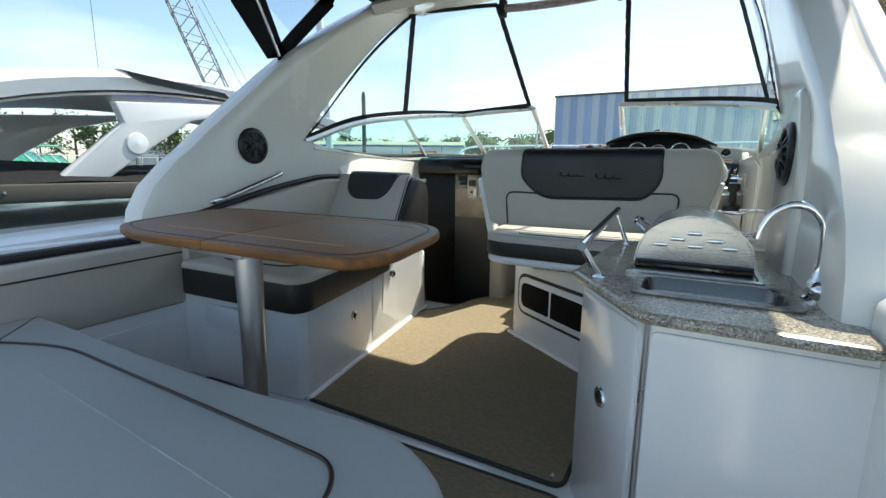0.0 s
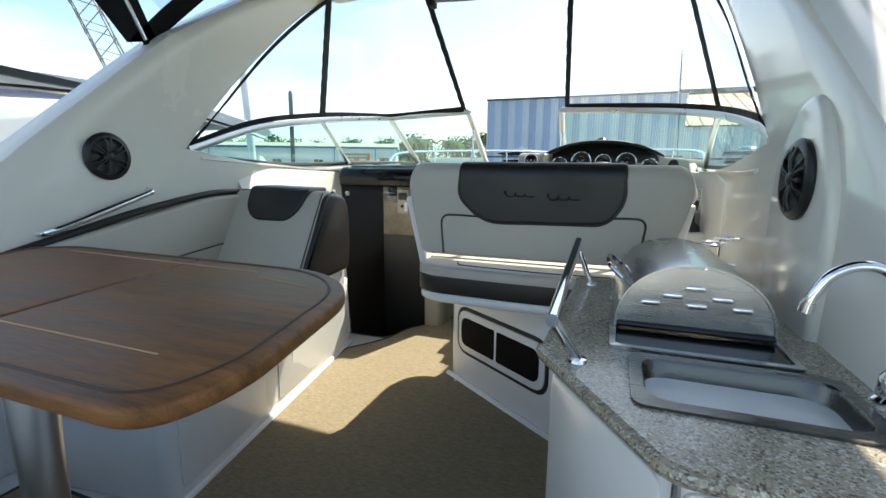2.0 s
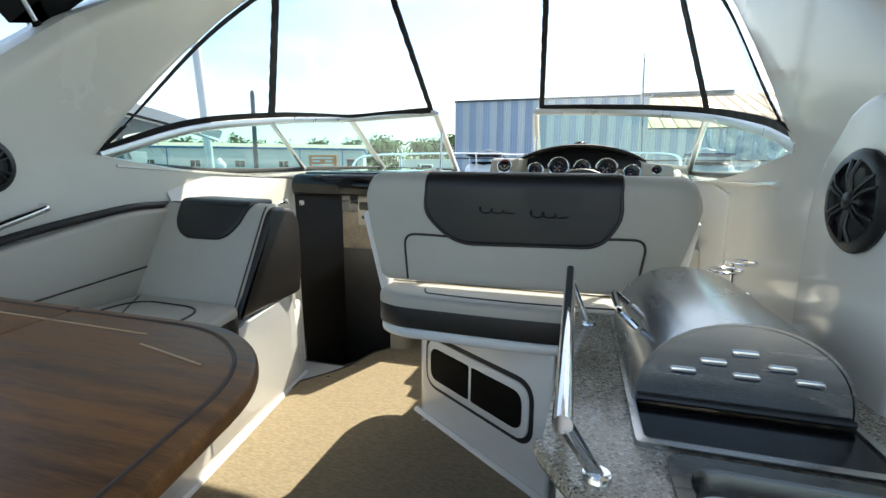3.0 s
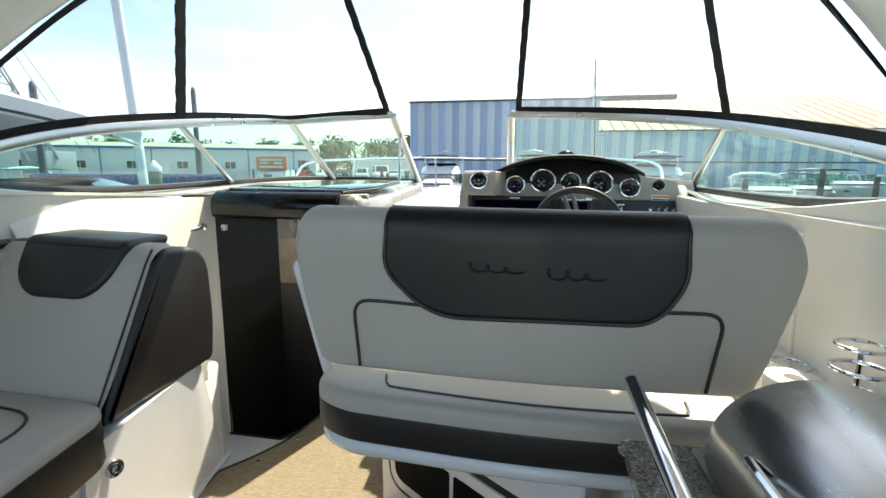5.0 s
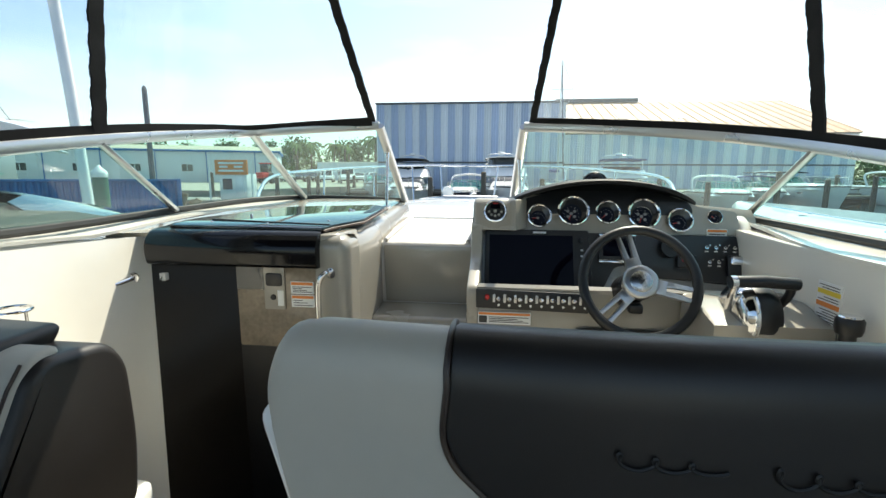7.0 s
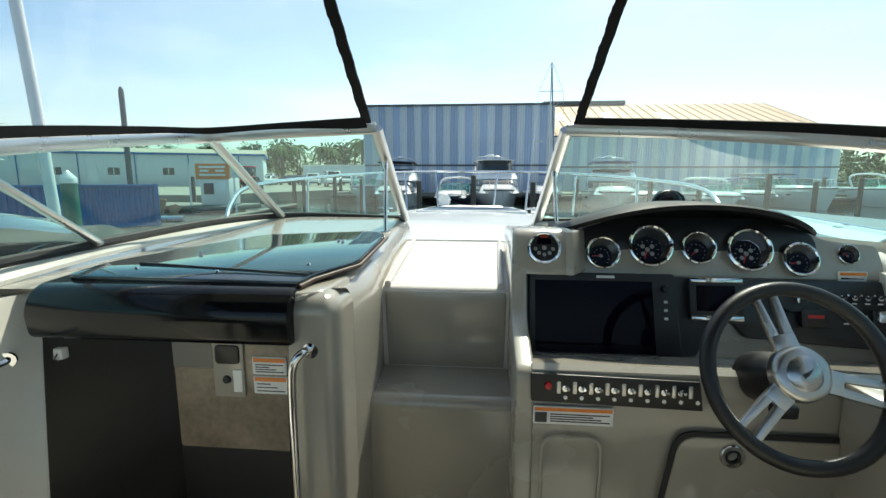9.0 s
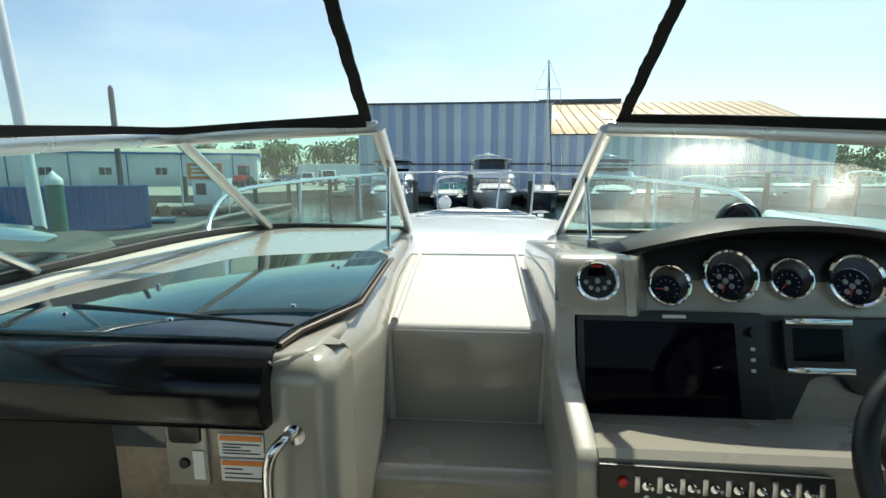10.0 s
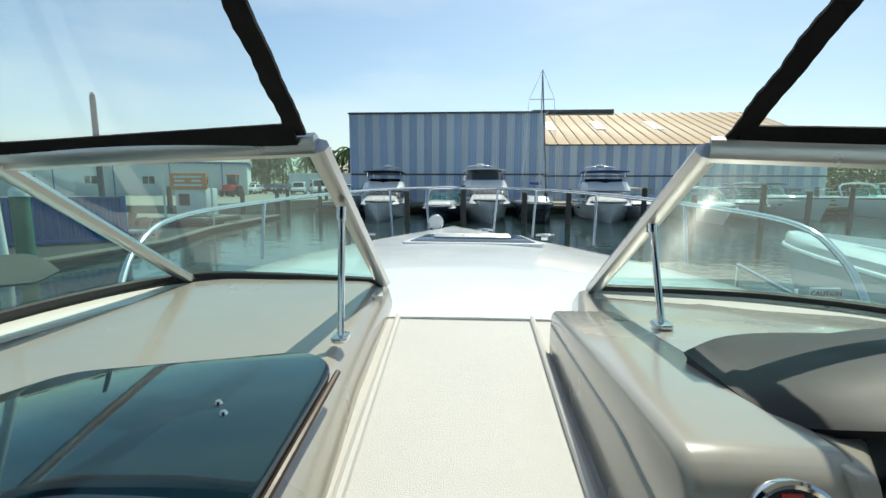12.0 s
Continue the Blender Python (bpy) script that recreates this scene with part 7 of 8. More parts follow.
# pilings and jetties
PILE = mat("weathered piling", (0.10, 0.085, 0.07), 0.9, var=0.3, scale=3, piece=0.25)
pm_ = None
spots = [(-7.2, 28), (-3.7, 27.5), (-0.55, 27), (2.75, 27), (5.2, 27.5), (9.4, 28), (11.6, 27), (15.4, 27.5), (19.5, 30), (-6.9, 36), (-0.4, 36), (5.3, 36), (22, 33), (25, 34), (28, 35), (31, 36.5), (34, 38), (24, 41), (30, 47), (38, 42), (42, 46), (-13.5, 33), (-15.2, 31.5), (-17.0, 30), (-18.5, 29), (-11.5, 36), (-14.8, 38), (-12.6, 41), (17, 21), (21, 24)]
for k, (x, y) in enumerate(spots):
    h = 1.7 + 0.5 * rng.random()
    if pm_ is None:
        pm_ = tagged(part("piling", bm_lathe([(0.16, 0.0), (0.15, 1.0), (0.14, 1.97), (0.10, 2.0), (0, 2.01)], 10), PILE), "weathered timber mooring piling standing in the harbour", "piling", "mooring pilings")
        ob = pm_
    else:
        ob = copy_thing(pm_, pose(0, 0, 0))
    ob.matrix_basis = pose(x, y, WATER - 0.5) @ Matrix.Diagonal((1, 1, h / 1.6, 1))
DOCK = mat("grey dock boards", (0.24, 0.22, 0.19), 0.85, var=0.25, scale=2)
for nm, poly in (("far_jetty", [(22, 34.5), (45, 44), (44.5, 45.2), (21.5, 35.7)]), ("shed_quay", [(-12, 36.6), (34, 36.6), (34, 37.9), (-12, 37.9)]), ("fuel_quay", [(-24, 22.5), (-12.2, 22.0), (-11.8, 24.5), (-24, 25.5)])):
    d_ = thing(nm, (poly[0][0], poly[0][1], -0.1), "grey timber jetty standing over the harbour water", "jetty")
    part("deck", bm_prism(poly, "z", -0.12, 0.02, 0.02), DOCK, d_)
    part("fascia", bm_tube([(x, y, -0.16) for x, y in poly], 0.07, 5, True), PILE, d_)


# ---- west side of the harbour ----
CBLUE = mat("blue container paint", (0.008, 0.14, 0.38), 0.5, var=0.25, scale=1.2)
ct = thing("shipping_container", (-14.4, 15.2, -0.385), "blue corrugated shipping container on the quay", "container")
CTM = Matrix.Translation((-12.0, 17.0, -0.385)) @ Matrix.Rotation(radians(36), 4, "Z")
poly = []
for k in range(30):
    a = -6.0 + 0.20 * k
    poly += [(a, 0.0), (a + 0.07, 0.0), (a + 0.10, 0.06), (a + 0.17, 0.06)]
part("side_wall", moved(bm_prism(poly + [(0.0, 0.0), (0.0, 2.3), (-6.0, 2.3)], "z", 0.12, 1.44), CTM), CBLUE, ct)
part("top_rail", moved(bm_box((-6.06, -0.05, 1.43), (0.06, 0.08, 1.52), 0.01), CTM), CBLUE, ct)
part("bottom_rail", moved(bm_box((-6.06, -0.05, 0.0), (0.06, 0.08, 0.13), 0.01), CTM), CBLUE, ct)
for x in (-6.08, -0.06):
    part("corner_post", moved(bm_box((x, -0.06, 0.0), (x + 0.14, 0.10, 1.53), 0.01), CTM), CBLUE, ct)
ASPHALT = mat("dark asphalt", (0.045, 0.046, 0.048), 0.9, var=0.3, scale=0.8, bump=0.4, bscale=30)
bq = thing("low_quay", (-18, 18, -0.5), "dark asphalt quay with a concrete edge under the container", "quay")
part("surface", bm_prism([(-29, 11.6), (-11.0, 12.2), (-10.6, 17.0), (-11.8, 21.9), (-12.4, 30.5), (-29, 30.8)], "z", -1.5, -0.385, 0.02), ASPHALT, bq)
part("edge_beam", bm_tube([(-29, 11.6, -0.40), (-11.0, 12.2, -0.40), (-10.6, 17.0, -0.40), (-11.8, 21.9, -0.40), (-12.4, 30.5, -0.40)], 0.09, 6), DOCK, bq, "pale concrete edge")
TIMBER = mat("sawn scrap timber", (0.30, 0.19, 0.10), 0.85, var=0.3, scale=4)
for x, y, h, lean in ((-13.9, 19.5, 0.9, 18), (-13.3, 19.9, 0.6, -25), (-12.9, 18.8, 0.75, 32)):
    pk = thing("timber_offcut", (x, y, -0.385), "weathered timber offcut leaning on the quay", "timber", "timber offcuts")
    part("board", moved(bm_box((-0.14, -0.04, 0.0), (0.14, 0.04, h), 0.01), pose(x, y, -0.38, 0, lean, 20)), TIMBER, pk)
for x, y, r in ((-13.0, 17.5, 0.16), (-12.4, 18.2, 0.13), (-14.4, 18.0, 0.2)):
    dr = thing("pipe_offcut", (x, y, -0.385), "pale metal pipe offcut lying on the quay", "pipe", "pipe offcuts")
    part("pipe", bm_tube([(x - 0.45, y, -0.385 + r), (x + 0.45, y + 0.2, -0.385 + r)], r, 12), ALU, dr)
GREEN = mat("green piling wrap", (0.03, 0.16, 0.11), 0.5, var=0.15)
gp = thing("green_piling", (-11.5, 12.93, -0.4), "dark green wrapped piling with a white cone cap", "piling")
part("shaft", moved(bm_lathe([(0.20, -0.5), (0.20, 1.95), (0, 1.95)], 18), pose(-11.5, 12.93, -0.67)), GREEN, gp)
part("cap", moved(bm_lathe([(0.215, 1.90), (0.215, 2.0), (0.20, 2.06), (0.02, 2.26), (0, 2.26)], 18), pose(-11.5, 12.93, -0.67)), WHITE, gp, "white plastic cone cap")
wpz = thing("white_pole", (-9.7, 11.0, WATER), "tall white tapered pole rising from the harbour", "pole")
part("pole", bm_tube([(-10.0, 11.0, WATER - 0.4), (-10.2, 11.0, 3.0), (-10.85, 11.2, 9.5)], 0.125, 12), WHITE, wpz)
dp = thing("dark_pole", (-20.45, 26.2, -0.385), "tall dark steel pole with a rounded top", "pole")
part("pole", moved(bm_lathe([(0.16, 0.0), (0.145, 6.5), (0.11, 6.7), (0.04, 6.8), (0, 6.8)], 14), pose(-20.45, 26.2, -0.385)), DKTRIM, dp)
dp2 = thing("dark_pole", (-21.0, 17.0, WATER), "tall dark steel pole with a rounded top", "pole")
part("pole", moved(bm_lathe([(0.15, -0.5), (0.14, 5.4), (0.10, 5.6), (0, 5.7)], 14), pose(-21.0, 17.0, WATER)), DKTRIM, dp2)
kq = thing("fuel_kiosk", (-13.2, 23.2, 0.0), "white fuel dock kiosk with an orange lettered sign", "kiosk")
part("body", bm_box((-14.0, 22.8, 0.02), (-12.5, 23.8, 1.35), 0.03), WHITE, kq)
part("base", bm_box((-14.15, 22.6, -0.55), (-12.35, 24.0, 0.02), 0.02), DOCK, kq)
part("sign", bm_box((-14.15, 22.72, 1.30), (-12.4, 22.80, 2.05), 0.01), ORANGE, kq, "orange sign board")
for z, a, b in ((1.88, -13.95, -12.6), (1.70, -13.9, -13.45), (1.70, -13.1, -12.65), (1.50, -13.95, -12.6)):
    part("sign_line", bm_box((a, 22.70, z - 0.05), (b, 22.73, z + 0.05)), LABEL, kq)
part("window", bm_box((-13.8, 22.77, 0.55), (-13.3, 22.81, 1.1)), DKGLASS, kq)
part("meter", bm_box((-13.1, 22.72, 0.3), (-12.65, 22.82, 1.15), 0.02), SILVER, kq)
for x in (-14.4, -12.1):
    part("post", bm_tube([(x, 22.6, -0.8), (x, 22.6, 2.0)], 0.05, 8), WHITE, kq)

# white office building with blue trim
WALLW = mat("white metal siding", (0.68, 0.70, 0.71), 0.6, var=0.08, scale=0.7, stretch=(3, 3, 0.3))
ob_ = thing("white_workshop", (-55, 50, 0.1), "long low white metal workshop with blue trim and small windows", "building")
WMX = Matrix.Translation((-30.0, 62.0, 0)) @ Matrix.Rotation(radians(24), 4, "Z")
def wsh(name, bm, m_, lab=""):
    return part(name, moved(bm, WMX), m_, ob_, lab)
wsh("wall", bm_box((-60, 0, 0.1), (0, 14, 4.2), 0.02), WALLW)
k = -60
while k < 0:
    wsh("siding_rib", bm_box((k, -0.04, 0.1), (k + 0.10, 0.02, 4.2)), WALLW)
    k += 1.2
wsh("fascia", bm_box((-60.3, -0.3, 4.15), (0.3, 14.2, 4.42), 0.02), CBLUE, "blue roof trim")
wsh("roof", bm_prism([(-0.3, 4.4), (14.2, 4.4), (7, 5.3)], "x", -60.3, 0.3), mat("tan metal roof", (0.42, 0.37, 0.27), 0.6, var=0.15), "tan metal roof")
for i in range(9):
    x = -54 + i * 6
    w_ = wsh("window", bm_box((x, -0.06, 1.6), (x + 1.3, 0.05, 2.5)), DKGLASS)
    part("window_frame", moved(join(bm_box((x - 0.08, -0.08, 1.52), (x + 1.38, -0.03, 1.6)), bm_box((x - 0.08, -0.08, 2.5), (x + 1.38, -0.03, 2.58)), bm_box((x - 0.08, -0.08, 1.6), (x, -0.03, 2.5)), bm_box((x + 1.3, -0.08, 1.6), (x + 1.38, -0.03, 2.5)), bm_box((x + 0.62, -0.08, 1.6), (x + 0.68, -0.03, 2.5))), WMX), WHITE, w_)
    wsh("downpipe", bm_tube([(x + 3, -0.1, 0.1), (x + 3, -0.1, 4.2)], 0.06, 6), CBLUE)
for x in (-20, -8):
    wsh("door", bm_box((x, -0.07, 0.1), (x + 1.0, 0.05, 2.2)), SILVER)
w2 = thing("pale_warehouse", (-22, 92, 0.1), "pale grey low warehouse behind the car lot", "building")
part("wall", bm_box((-34, 86, 0.1), (-14.5, 92, 3.4), 0.02), PALEP, w2)
part("roof", bm_box((-34.3, 85.7, 3.38), (-14.2, 92.3, 3.6)), WHITE, w2)
for k in range(6):
    part("siding_rib", bm_box((-33 + 3 * k, 85.94, 0.1), (-32.8 + 3 * k, 86.02, 3.4)), WHITE, w2)


# parked vehicles
def car(at, yaw, paint, label, van=False, truck=False):
    c = thing("car" if not van else "van", (0, 0, 0), label, "car" if not van else "van", "parked vehicles")
    h = 2.0 if van else (1.75 if truck else 1.45)
    prof = [(-2.3, 0.35), (-2.3, 0.85), (-1.2 if not van else -1.7, 0.98 if not van else 1.15), (-0.6 if not van else -1.2, h - 0.04), (0.4 if truck else 1.6 if not van else 2.2, h), (0.7 if truck else 2.2 if not van else 2.3, 1.0), (2.35, 0.95), (2.35, 0.35)]
    body = part("body", bm_prism(rounded(prof, 0.12, 3), "x", -0.88, 0.88, 0.08, 2), paint, c)
    gl_ = [(-1.1 if not van else -1.55, 1.02 if not van else 1.22), (-0.62 if not van else -1.2, h - 0.14), (0.3 if truck else 1.3, h - 0.12), (0.45 if truck else 1.6, 1.04)]
    for sx in (-0.885, 0.865):
        part("side_window", bm_prism(rounded(gl_, 0.08, 2), "x", sx, sx + 0.02), DKGLASS, c)
    part("windscreen", bm_loft([[(-0.75, -1.24 if not van else -1.72, 1.02 if not van else 1.2), (0.75, -1.24 if not van else -1.72, 1.02 if not van else 1.2)], [(-0.66, -0.68 if not van else -1.26, h - 0.1), (0.66, -0.68 if not van else -1.26, h - 0.1)]], 0.02), DKGLASS, c)
    for sx in (-0.8, 0.8):
        for y in (-1.45, 1.5):
            w = part("wheel", moved(bm_lathe([(0, -0.1), (0.33, -0.1), (0.35, 0), (0.33, 0.1), (0, 0.1)], 16), facing((sx, y, 0.35), (1, 0, 0))), RUBBER, c)
            part("rim", moved(bm_lathe([(0, -0.11), (0.2, -0.11), (0.2, 0.11), (0, 0.11)], 12), facing((sx, y, 0.35), (1, 0, 0))), ALU, w)
    for sx in (-0.6, 0.6):
        part("headlight", bm_box((sx - 0.15, -2.33, 0.65), (sx + 0.15, -2.27, 0.8), 0.02), LABEL, c)
    part("bumper", bm_box((-0.85, -2.38, 0.35), (0.85, -2.25, 0.52), 0.03), SATIN, c)
    c.matrix_basis = pose(*at, 0, 0, yaw)
    return c


PAINTS = [WHITE, SILVER, NAVY, RED, GREEN, GREY]
car((-19.0, 58.0, 0.15), 25, WHITE, "white parked van on the gravel lot", van=True)
protoc = [car((-24.5, 66, 0.15), 15, SILVER, "silver parked pickup on the gravel lot", truck=True), car((-28, 69, 0.15), 10, NAVY, "dark parked car on the gravel lot"), car((-31.5, 66, 0.15), 12, WHITE, "white parked car on the gravel lot")]
for k in range(9):
    copy_thing(protoc[k % 3], pose(-44 + k * 3.6 + (k > 4) * 6, 70 + rng.uniform(-3, 5), 0.15, 0, 0, rng.uniform(-20, 30)))
copy_thing(protoc[2], pose(-13.3, 52, 0.15, 0, 0, 5))
trc = thing("tractor", (-27, 52, 0.15), "red tractor standing on the gravel lot", "tractor")
part("body", bm_box((-27.5, 51.0, 0.8), (-26.6, 53.2, 1.5), 0.1), RED, trc)
part("cab", bm_box((-27.5, 52.2, 1.45), (-26.6, 53.3, 2.5), 0.05), DKGLASS, trc)
part("roof", bm_box((-27.6, 52.1, 2.48), (-26.5, 53.4, 2.62), 0.05), RED, trc)
for x in (-27.7, -26.4):
    part("rear_wheel", moved(bm_lathe([(0, -0.18), (0.62, -0.18), (0.65, 0), (0.62, 0.18), (0, 0.18)], 18), facing((x, 52.8, 0.8), (1, 0, 0))), RUBBER, trc)
    part("front_wheel", moved(bm_lathe([(0, -0.12), (0.38, -0.12), (0.4, 0), (0.38, 0.12), (0, 0.12)], 16), facing((x, 51.3, 0.55), (1, 0, 0))), RUBBER, trc)

# ---- boat alongside to port, with hardtop, covers and speaker leg ----
nb = thing("neighbour_cruiser", (-4.9, 3.0, WATER), "white sport cruiser alongside with hardtop and dark covers", "boat")
R = hull_rows(13.5, 3.2, 1.05)
rows = []
for y, w, z, wk, rk in R:
    Y = 6.4 - y
    rows.append([(-4.95 - wk * 0.5, Y - rk * 1.2, WATER - 0.3), (-4.95 - wk, Y - rk, WATER), (-4.95 - w, Y, WATER + z - 0.08), (-4.95 - w * 0.96, Y, WATER + z), (-4.95, Y, WATER + z + 0.10), (-4.95 + w * 0.96, Y, WATER + z), (-4.95 + w, Y, WATER + z - 0.08), (-4.95 + wk, Y - rk, WATER), (-4.95 + wk * 0.5, Y - rk * 1.2, WATER - 0.3)])
part("hull", bm_loft(rows, closed=True, caps=True), WHITE, nb)
part("rub_rail", bm_tube([(r[6][0] + 0.01, r[6][1], r[6][2]) for r in rows], 0.03, 6), ALU, nb)
# hardtop: a long curved roof with a dark underside opening, on raked legs
ht = []
for u in np.linspace(0, 1, 15):
    y = lerp(0.10, 4.6, u)
    zc = 2.14 - 0.36 * (1 - u) ** 4 - 0.30 * u ** 2.5
    wd = lerp(1.35, 1.05, u)
    ht.append([(-4.95 + wd * k, y, zc - 0.16 * abs(k) ** 3) for k in np.linspace(-1, 1, 11)])
top = part("hardtop", bm_loft(ht, 0.11), WHITE, nb, "white curved hardtop")
part("roof_lining", bm_loft([[(x * 0.93 - 4.95 * 0.07, y, z - 0.125) for x, y, z in r] for r in ht], 0.02), CREAM, nb)
part("side_vent", bm_prism([(1.05, 1.90), (2.1, 1.84), (2.2, 1.78), (1.3, 1.82)], "x", -3.66, -3.60), BLACK, nb, "dark side vent")
part("aft_slot", bm_tube(curve([(-6.2, 0.14, 1.52), (-5.6, 0.10, 1.66), (-4.95, 0.10, 1.68), (-4.3, 0.10, 1.66), (-3.68, 0.14, 1.52)], 4), 0.05, 8), BLACK, nb)
for x in (-6.25, -3.72):
    part("hardtop_leg", bm_prism([(0.42, 0.86), (0.78, 0.86), (1.22, 1.18), (1.70, 1.50), (2.3, 1.66), (2.3, 1.74), (1.0, 1.62), (1.06, 1.45)], "x", x, x + 0.12, 0.03), WHITE, nb)
    part("leg_speaker", moved(bm_lathe([(0, 0.02), (0.04, 0.016), (0.09, 0.012), (0.10, 0.0), (0, 0)], 20), facing((-3.595, 1.15, 1.26), (1, 0, 0))), SILVER, nb) if x > -5 else None
part("cockpit_cover", bm_loft([[(-4.95 + 1.5 * k, y, z - 0.16 * abs(k) ** 2.5) for k in np.linspace(-1, 1, 9)] for y, z in ((-2.8, 0.92), (-1.0, 1.02), (0.6, 1.10), (1.8, 1.06), (3.4, 1.12))], 0.02), CANVAS, nb, "black cockpit cover")
part("cover_skirt", bm_box((-3.47, -2.8, 0.78), (-3.40, 3.6, 0.92), 0.02), GREYCLOTH, nb, "dark grey cover skirt")
part("foredeck_cover", bm_loft([[(-4.95 + w_ * k, y, z - 0.18 * abs(k) ** 2.2) for k in np.linspace(-1, 1, 9)] for y, w_, z in ((3.4, 1.55, 1.14), (4.0, 1.52, 1.13), (4.6, 1.40, 1.06), (5.2, 1.18, 0.95), (5.9, 0.85, 0.83), (6.6, 0.42, 0.80))], 0.02), GREYCLOTH, nb, "grey canvas foredeck cover")
part("windscreen", bm_loft([[(-6.2, 4.2, 0.80), (-5.6, 5.6, 0.86), (-4.95, 6.1, 0.90), (-4.3, 5.6, 0.86), (-3.65, 4.2, 0.80)], [(-6.0, 3.9, 1.12), (-5.5, 4.5, 1.16), (-4.95, 4.7, 1.18), (-4.4, 4.5, 1.16), (-3.9, 3.9, 1.12)]], 0.02), DKGLASS, nb, "dark wraparound windscreen")
for y in (-1.6, 0.1, 1.8, 3.2):
    part("cover_snap", moved(bm_lathe([(0, 0), (0.015, 0), (0.01, 0.008), (0, 0.01)], 8), facing((-3.40, y, 0.86), (1, 0, 0))), CHROME, nb)
fb_ = thing("moored_runabout", (-12, 4, WATER), "white runabout under a bright blue cover", "boat")
part("hull", bm_loft([[(x, lerp(8.0, 1.0, u), z) for x, z in ((-11.5 - 1.2 * s, WATER), (-11.5 - 1.4 * s, 0.35), (-11.5, 0.5), (-11.5 + 1.4 * s, 0.35), (-11.5 + 1.2 * s, WATER))] for u, s in ((0, 0.1), (0.2, 0.6), (0.5, 1.0), (1, 1.0))], caps=True), WHITE, fb_)
part("cover", bm_loft([[(-11.5 + 1.4 * s * k, lerp(8.0, 1.0, u), 0.36 + 0.45 * h * (1 - k * k)) for k in np.linspace(-1, 1, 9)] for u, s, h in ((0, 0.1, 0.3), (0.2, 0.6, 0.7), (0.5, 1.0, 1.2), (0.8, 1.0, 0.8), (1, 1.0, 0.3))], 0.02), BLUECLOTH, fb_, "bright blue canvas cover")
boat("moored_cruiser", (-15.5, 9.0), 188, 9.5, 2.9, 1.2, WHITE, "express", "white cruiser with dark canopy further along the dock", CANVAS)
boat("moored_cruiser", (-20.5, 12.0), 185, 10, 3.0, 1.2, WHITE, "express", "white cruiser further along the dock", TEALCLOTH)

# ---- boats across the basin to the east ----
for x, y, yaw, L, style, cl in ((21.5, 31.0, 8, 9.0, "express", CANVAS), (27.5, 30.0, -6, 10.0, "express", None), (33.5, 33.0, 12, 8.5, "express", TEALCLOTH), (40.0, 32.0, -10, 10.0, "express", None), (47.0, 35.0, 5, 9.0, "express", CANVAS)):
    boat("moored_cruiser", (x, y), yaw, L, 2.9, 1.15, WHITE, style, "white cruiser moored at the east docks", cl)

# ---- boat alongside to starboard ----
sbt = thing("neighbour_motorboat", (4.6, 5.0, WATER), "white open motorboat alongside with a broad moulded bow", "boat")
rows, rim = [], []
for y, w, z, wk, rk in hull_rows(10.0, 3.2, 1.27):
    Y = 8.0 - y * 1.0
    cx = 3.85 + 0.18 * y
    rows.append([(cx - wk * 0.5, Y - rk * 1.2, WATER - 0.3), (cx - wk, Y - rk, WATER), (cx - w * 1.03, Y, WATER + z - 0.12), (cx - w, Y, WATER + z - 0.02), (cx - w * 0.9, Y - 0.05, WATER + z + 0.03), (cx - w * 0.62, Y - 0.2, WATER + z + 0.05), (cx - w * 0.58, Y - 0.25, WATER + z - 0.12), (cx + w * 0.58, Y - 0.25, WATER + z - 0.12), (cx + w * 0.62, Y - 0.2, WATER + z + 0.05), (cx + w * 0.9, Y - 0.05, WATER + z + 0.03), (cx + w, Y, WATER + z - 0.02), (cx + w * 1.03, Y, WATER + z - 0.12), (cx + wk, Y - rk, WATER), (cx + wk * 0.5, Y - rk * 1.2, WATER - 0.3)])
    rim.append((cx - w * 0.7, Y - 0.15, WATER + z + 0.07))
part("hull", bm_loft(rows, closed=True, caps=True), WHITE, sbt)
part("rub_rail", bm_tube([(r[2][0], r[2][1], r[2][2]) for r in rows], 0.03, 8), SILVER, sbt)
part("grab_rail", bm_tube([Vector(p) for p in rim[3:]], 0.014, 8), CHROME, sbt)
for k in (4, 5, 6):
    part("rod_holder", moved(bm_lathe([(0, 0), (0.05, 0), (0.045, 0.012), (0, 0.012)], 14), pose(rows[k][4][0] + 0.12, rows[k][4][1], rows[k][4][2] + 0.005)), CHROME, sbt)
lad = thing("boarding_gate_rail", (2.1, 5.0, 0.2), "stainless tube rails with a small caution notice beyond the gunwale", "rail")
for z in (0.35, 0.75):
    part("tube", bm_tube([(1.95, 4.2, z), (2.4, 6.4, z + 0.05)], 0.018, 8), CHROME, lad)
for x, y in ((1.95, 4.2), (2.18, 5.3), (2.4, 6.4)):
    part("upright", bm_tube([(x, y, WATER - 0.3), (x, y, 0.82)], 0.018, 8), CHROME, lad)
nt = part("notice", bm_box((2.05, 4.98, 0.62), (2.23, 5.0, 0.90), 0.005), LABEL, lad, "white caution notice")
part("notice_heading", text_bm("CAUTION", 0.042, facing((2.14, 4.978, 0.865), (0, -1, 0)), 0.001), RED, nt)
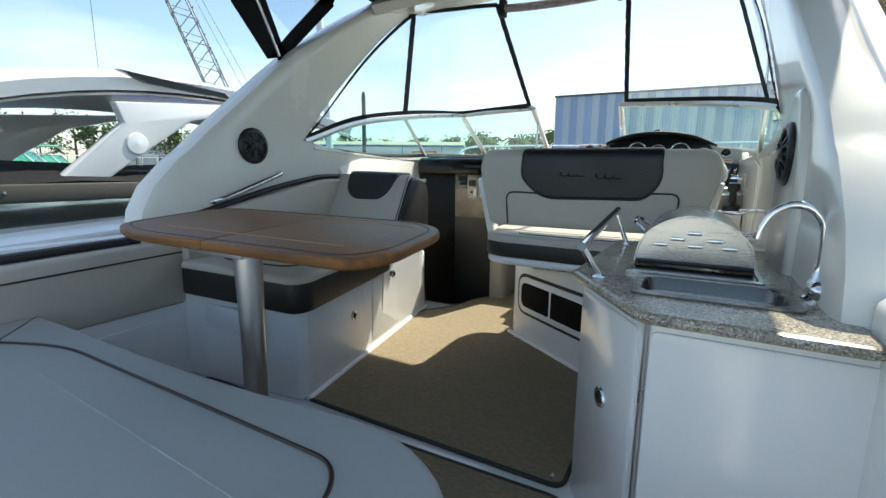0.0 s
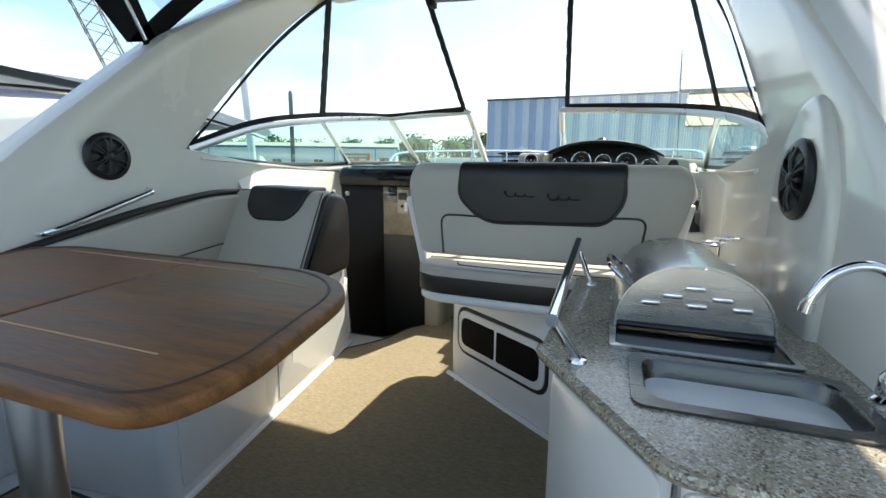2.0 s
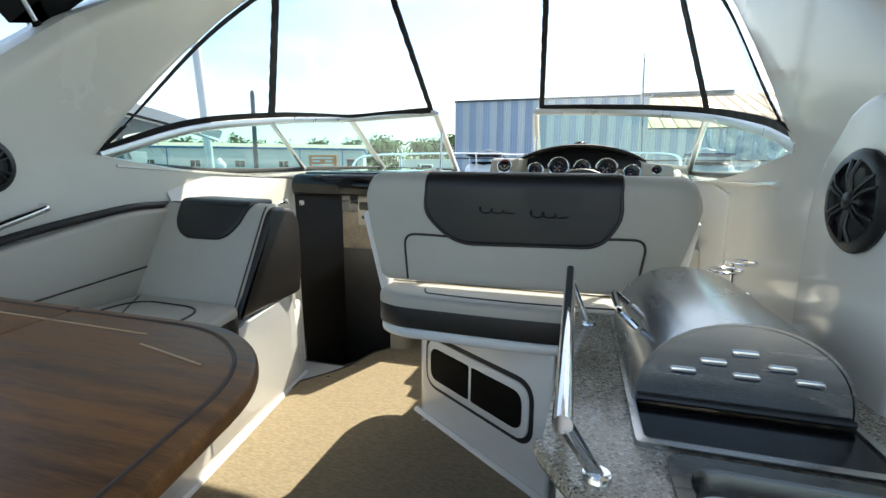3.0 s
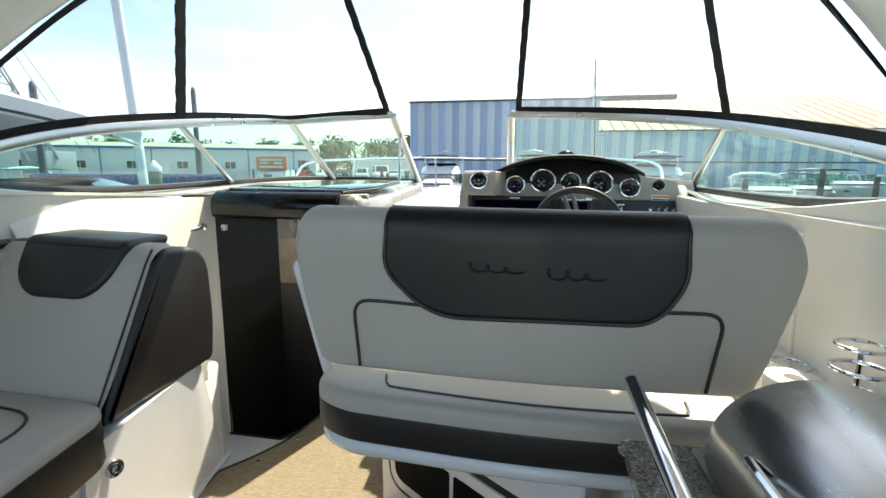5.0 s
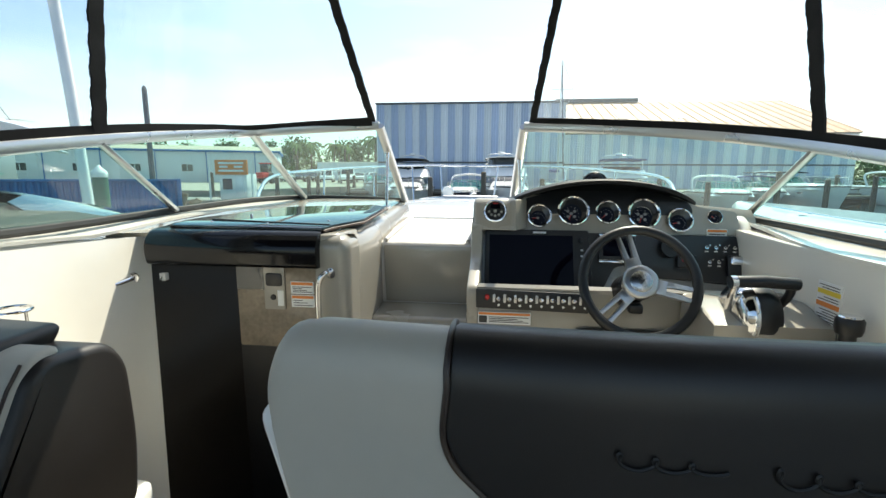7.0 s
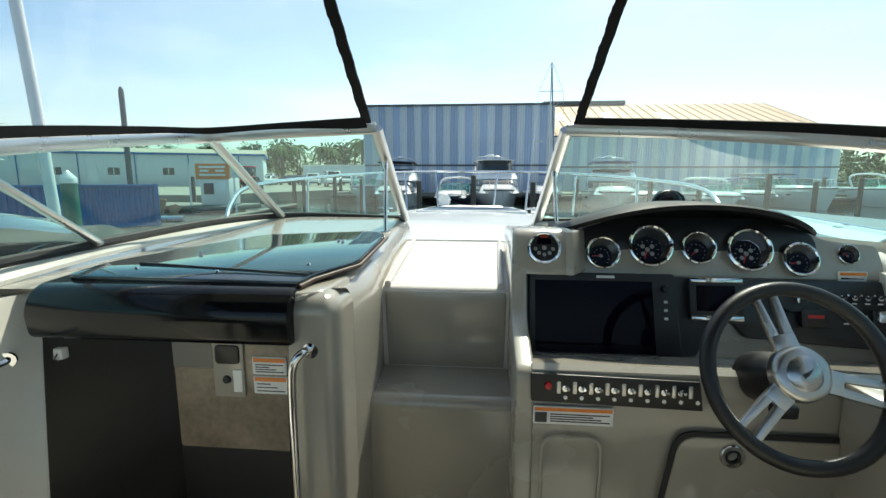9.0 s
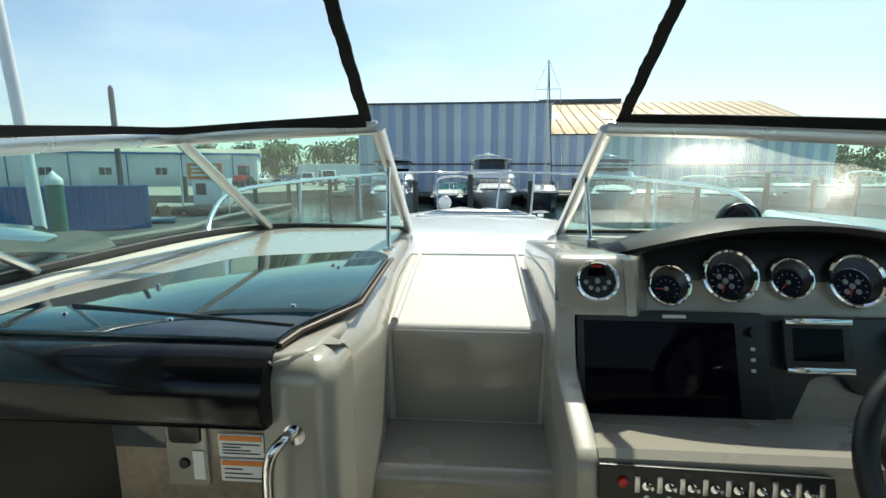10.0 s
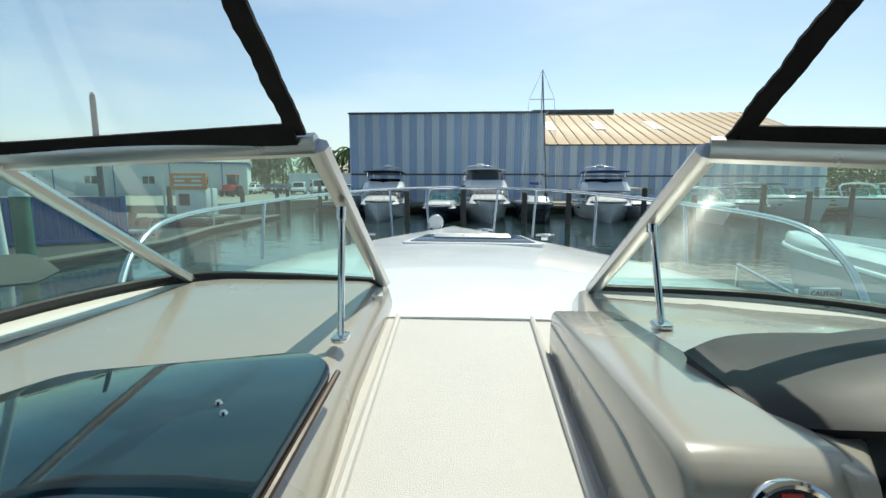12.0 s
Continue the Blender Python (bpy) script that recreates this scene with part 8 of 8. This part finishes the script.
for z in (0.80, 0.76, 0.70, 0.66):
    part("text_line", bm_box((2.07, 4.976, z - 0.008), (2.21, 4.981, z + 0.008)), INK, nt)

# ---- crane beyond the basin ----
crn = thing("crane", (-50, 40, 0.1), "tall lattice boom crane beyond the moored boats", "crane")
LAT = mat("galvanised lattice", (0.33, 0.35, 0.37), 0.5, 0.3, var=0.1)
A, B_ = Vector((-49.9, 40.1, 2.0)), Vector((-56.5, 28.0, 38.0))
ax = (B_ - A).normalized()
s1 = ax.cross(Vector((0.84, -0.54, 0))).normalized() * 1.15
s2 = ax.cross(s1).normalized() * 1.15
bits = []
cor = [s1 + s2, s1 - s2, -s1 - s2, -s1 + s2]
for c in cor:
    part("chord", bm_tube([A + c, B_ + c * 0.8], 0.10, 6), LAT, crn)
N = 26
for k in range(N):
    p, q = lerp(A, B_, k / N), lerp(A, B_, (k + 1) / N)
    for i in range(4):
        a, b = cor[i], cor[(i + 1) % 4]
        bits.append(bm_tube([p + a, q + b] if k % 2 else [p + b, q + a], 0.055, 4))
tagged(part("lattice", join(*bits), LAT, crn), kind="stuff")
part("cab", bm_box((-51.5, 39.0, 0.1), (-48.5, 42.5, 3.2), 0.1), LAT, crn, "grey crane cab")
for o in (0.0, 1.6):
    part("cable", bm_tube([(-47 + o, 42, 3), (-56.5 + o * 0.3, 28.0, 38.4)], 0.03, 4), DKTRIM, crn)
part("hoist_line", bm_tube([(-57.0, 27.0, 38), (-57.0, 27.0, 8)], 0.03, 4), DKTRIM, crn)
for i, (x, y) in enumerate(((-57, 8), (-57, 30), (-58, -14))):
    up_ = thing("utility_pole", (x, y, 0.1), "slim grey utility pole on the far bank", "pole", "utility poles")
    part("pole", bm_tube([(x, y, 0), (x, y, 8.0)], 0.11, 8), BARK, up_)
    part("crossarm", bm_box((x - 0.08, y - 0.9, 7.4), (x + 0.08, y + 0.9, 7.55)), BARK, up_)
    for dy in (-0.8, 0.8):
        part("wire", bm_tube([(x, y + dy, 7.6), (x, y + dy + 11, 7.2), (x, y + dy + 22, 7.6)], 0.02, 4), RUBBER, up_)
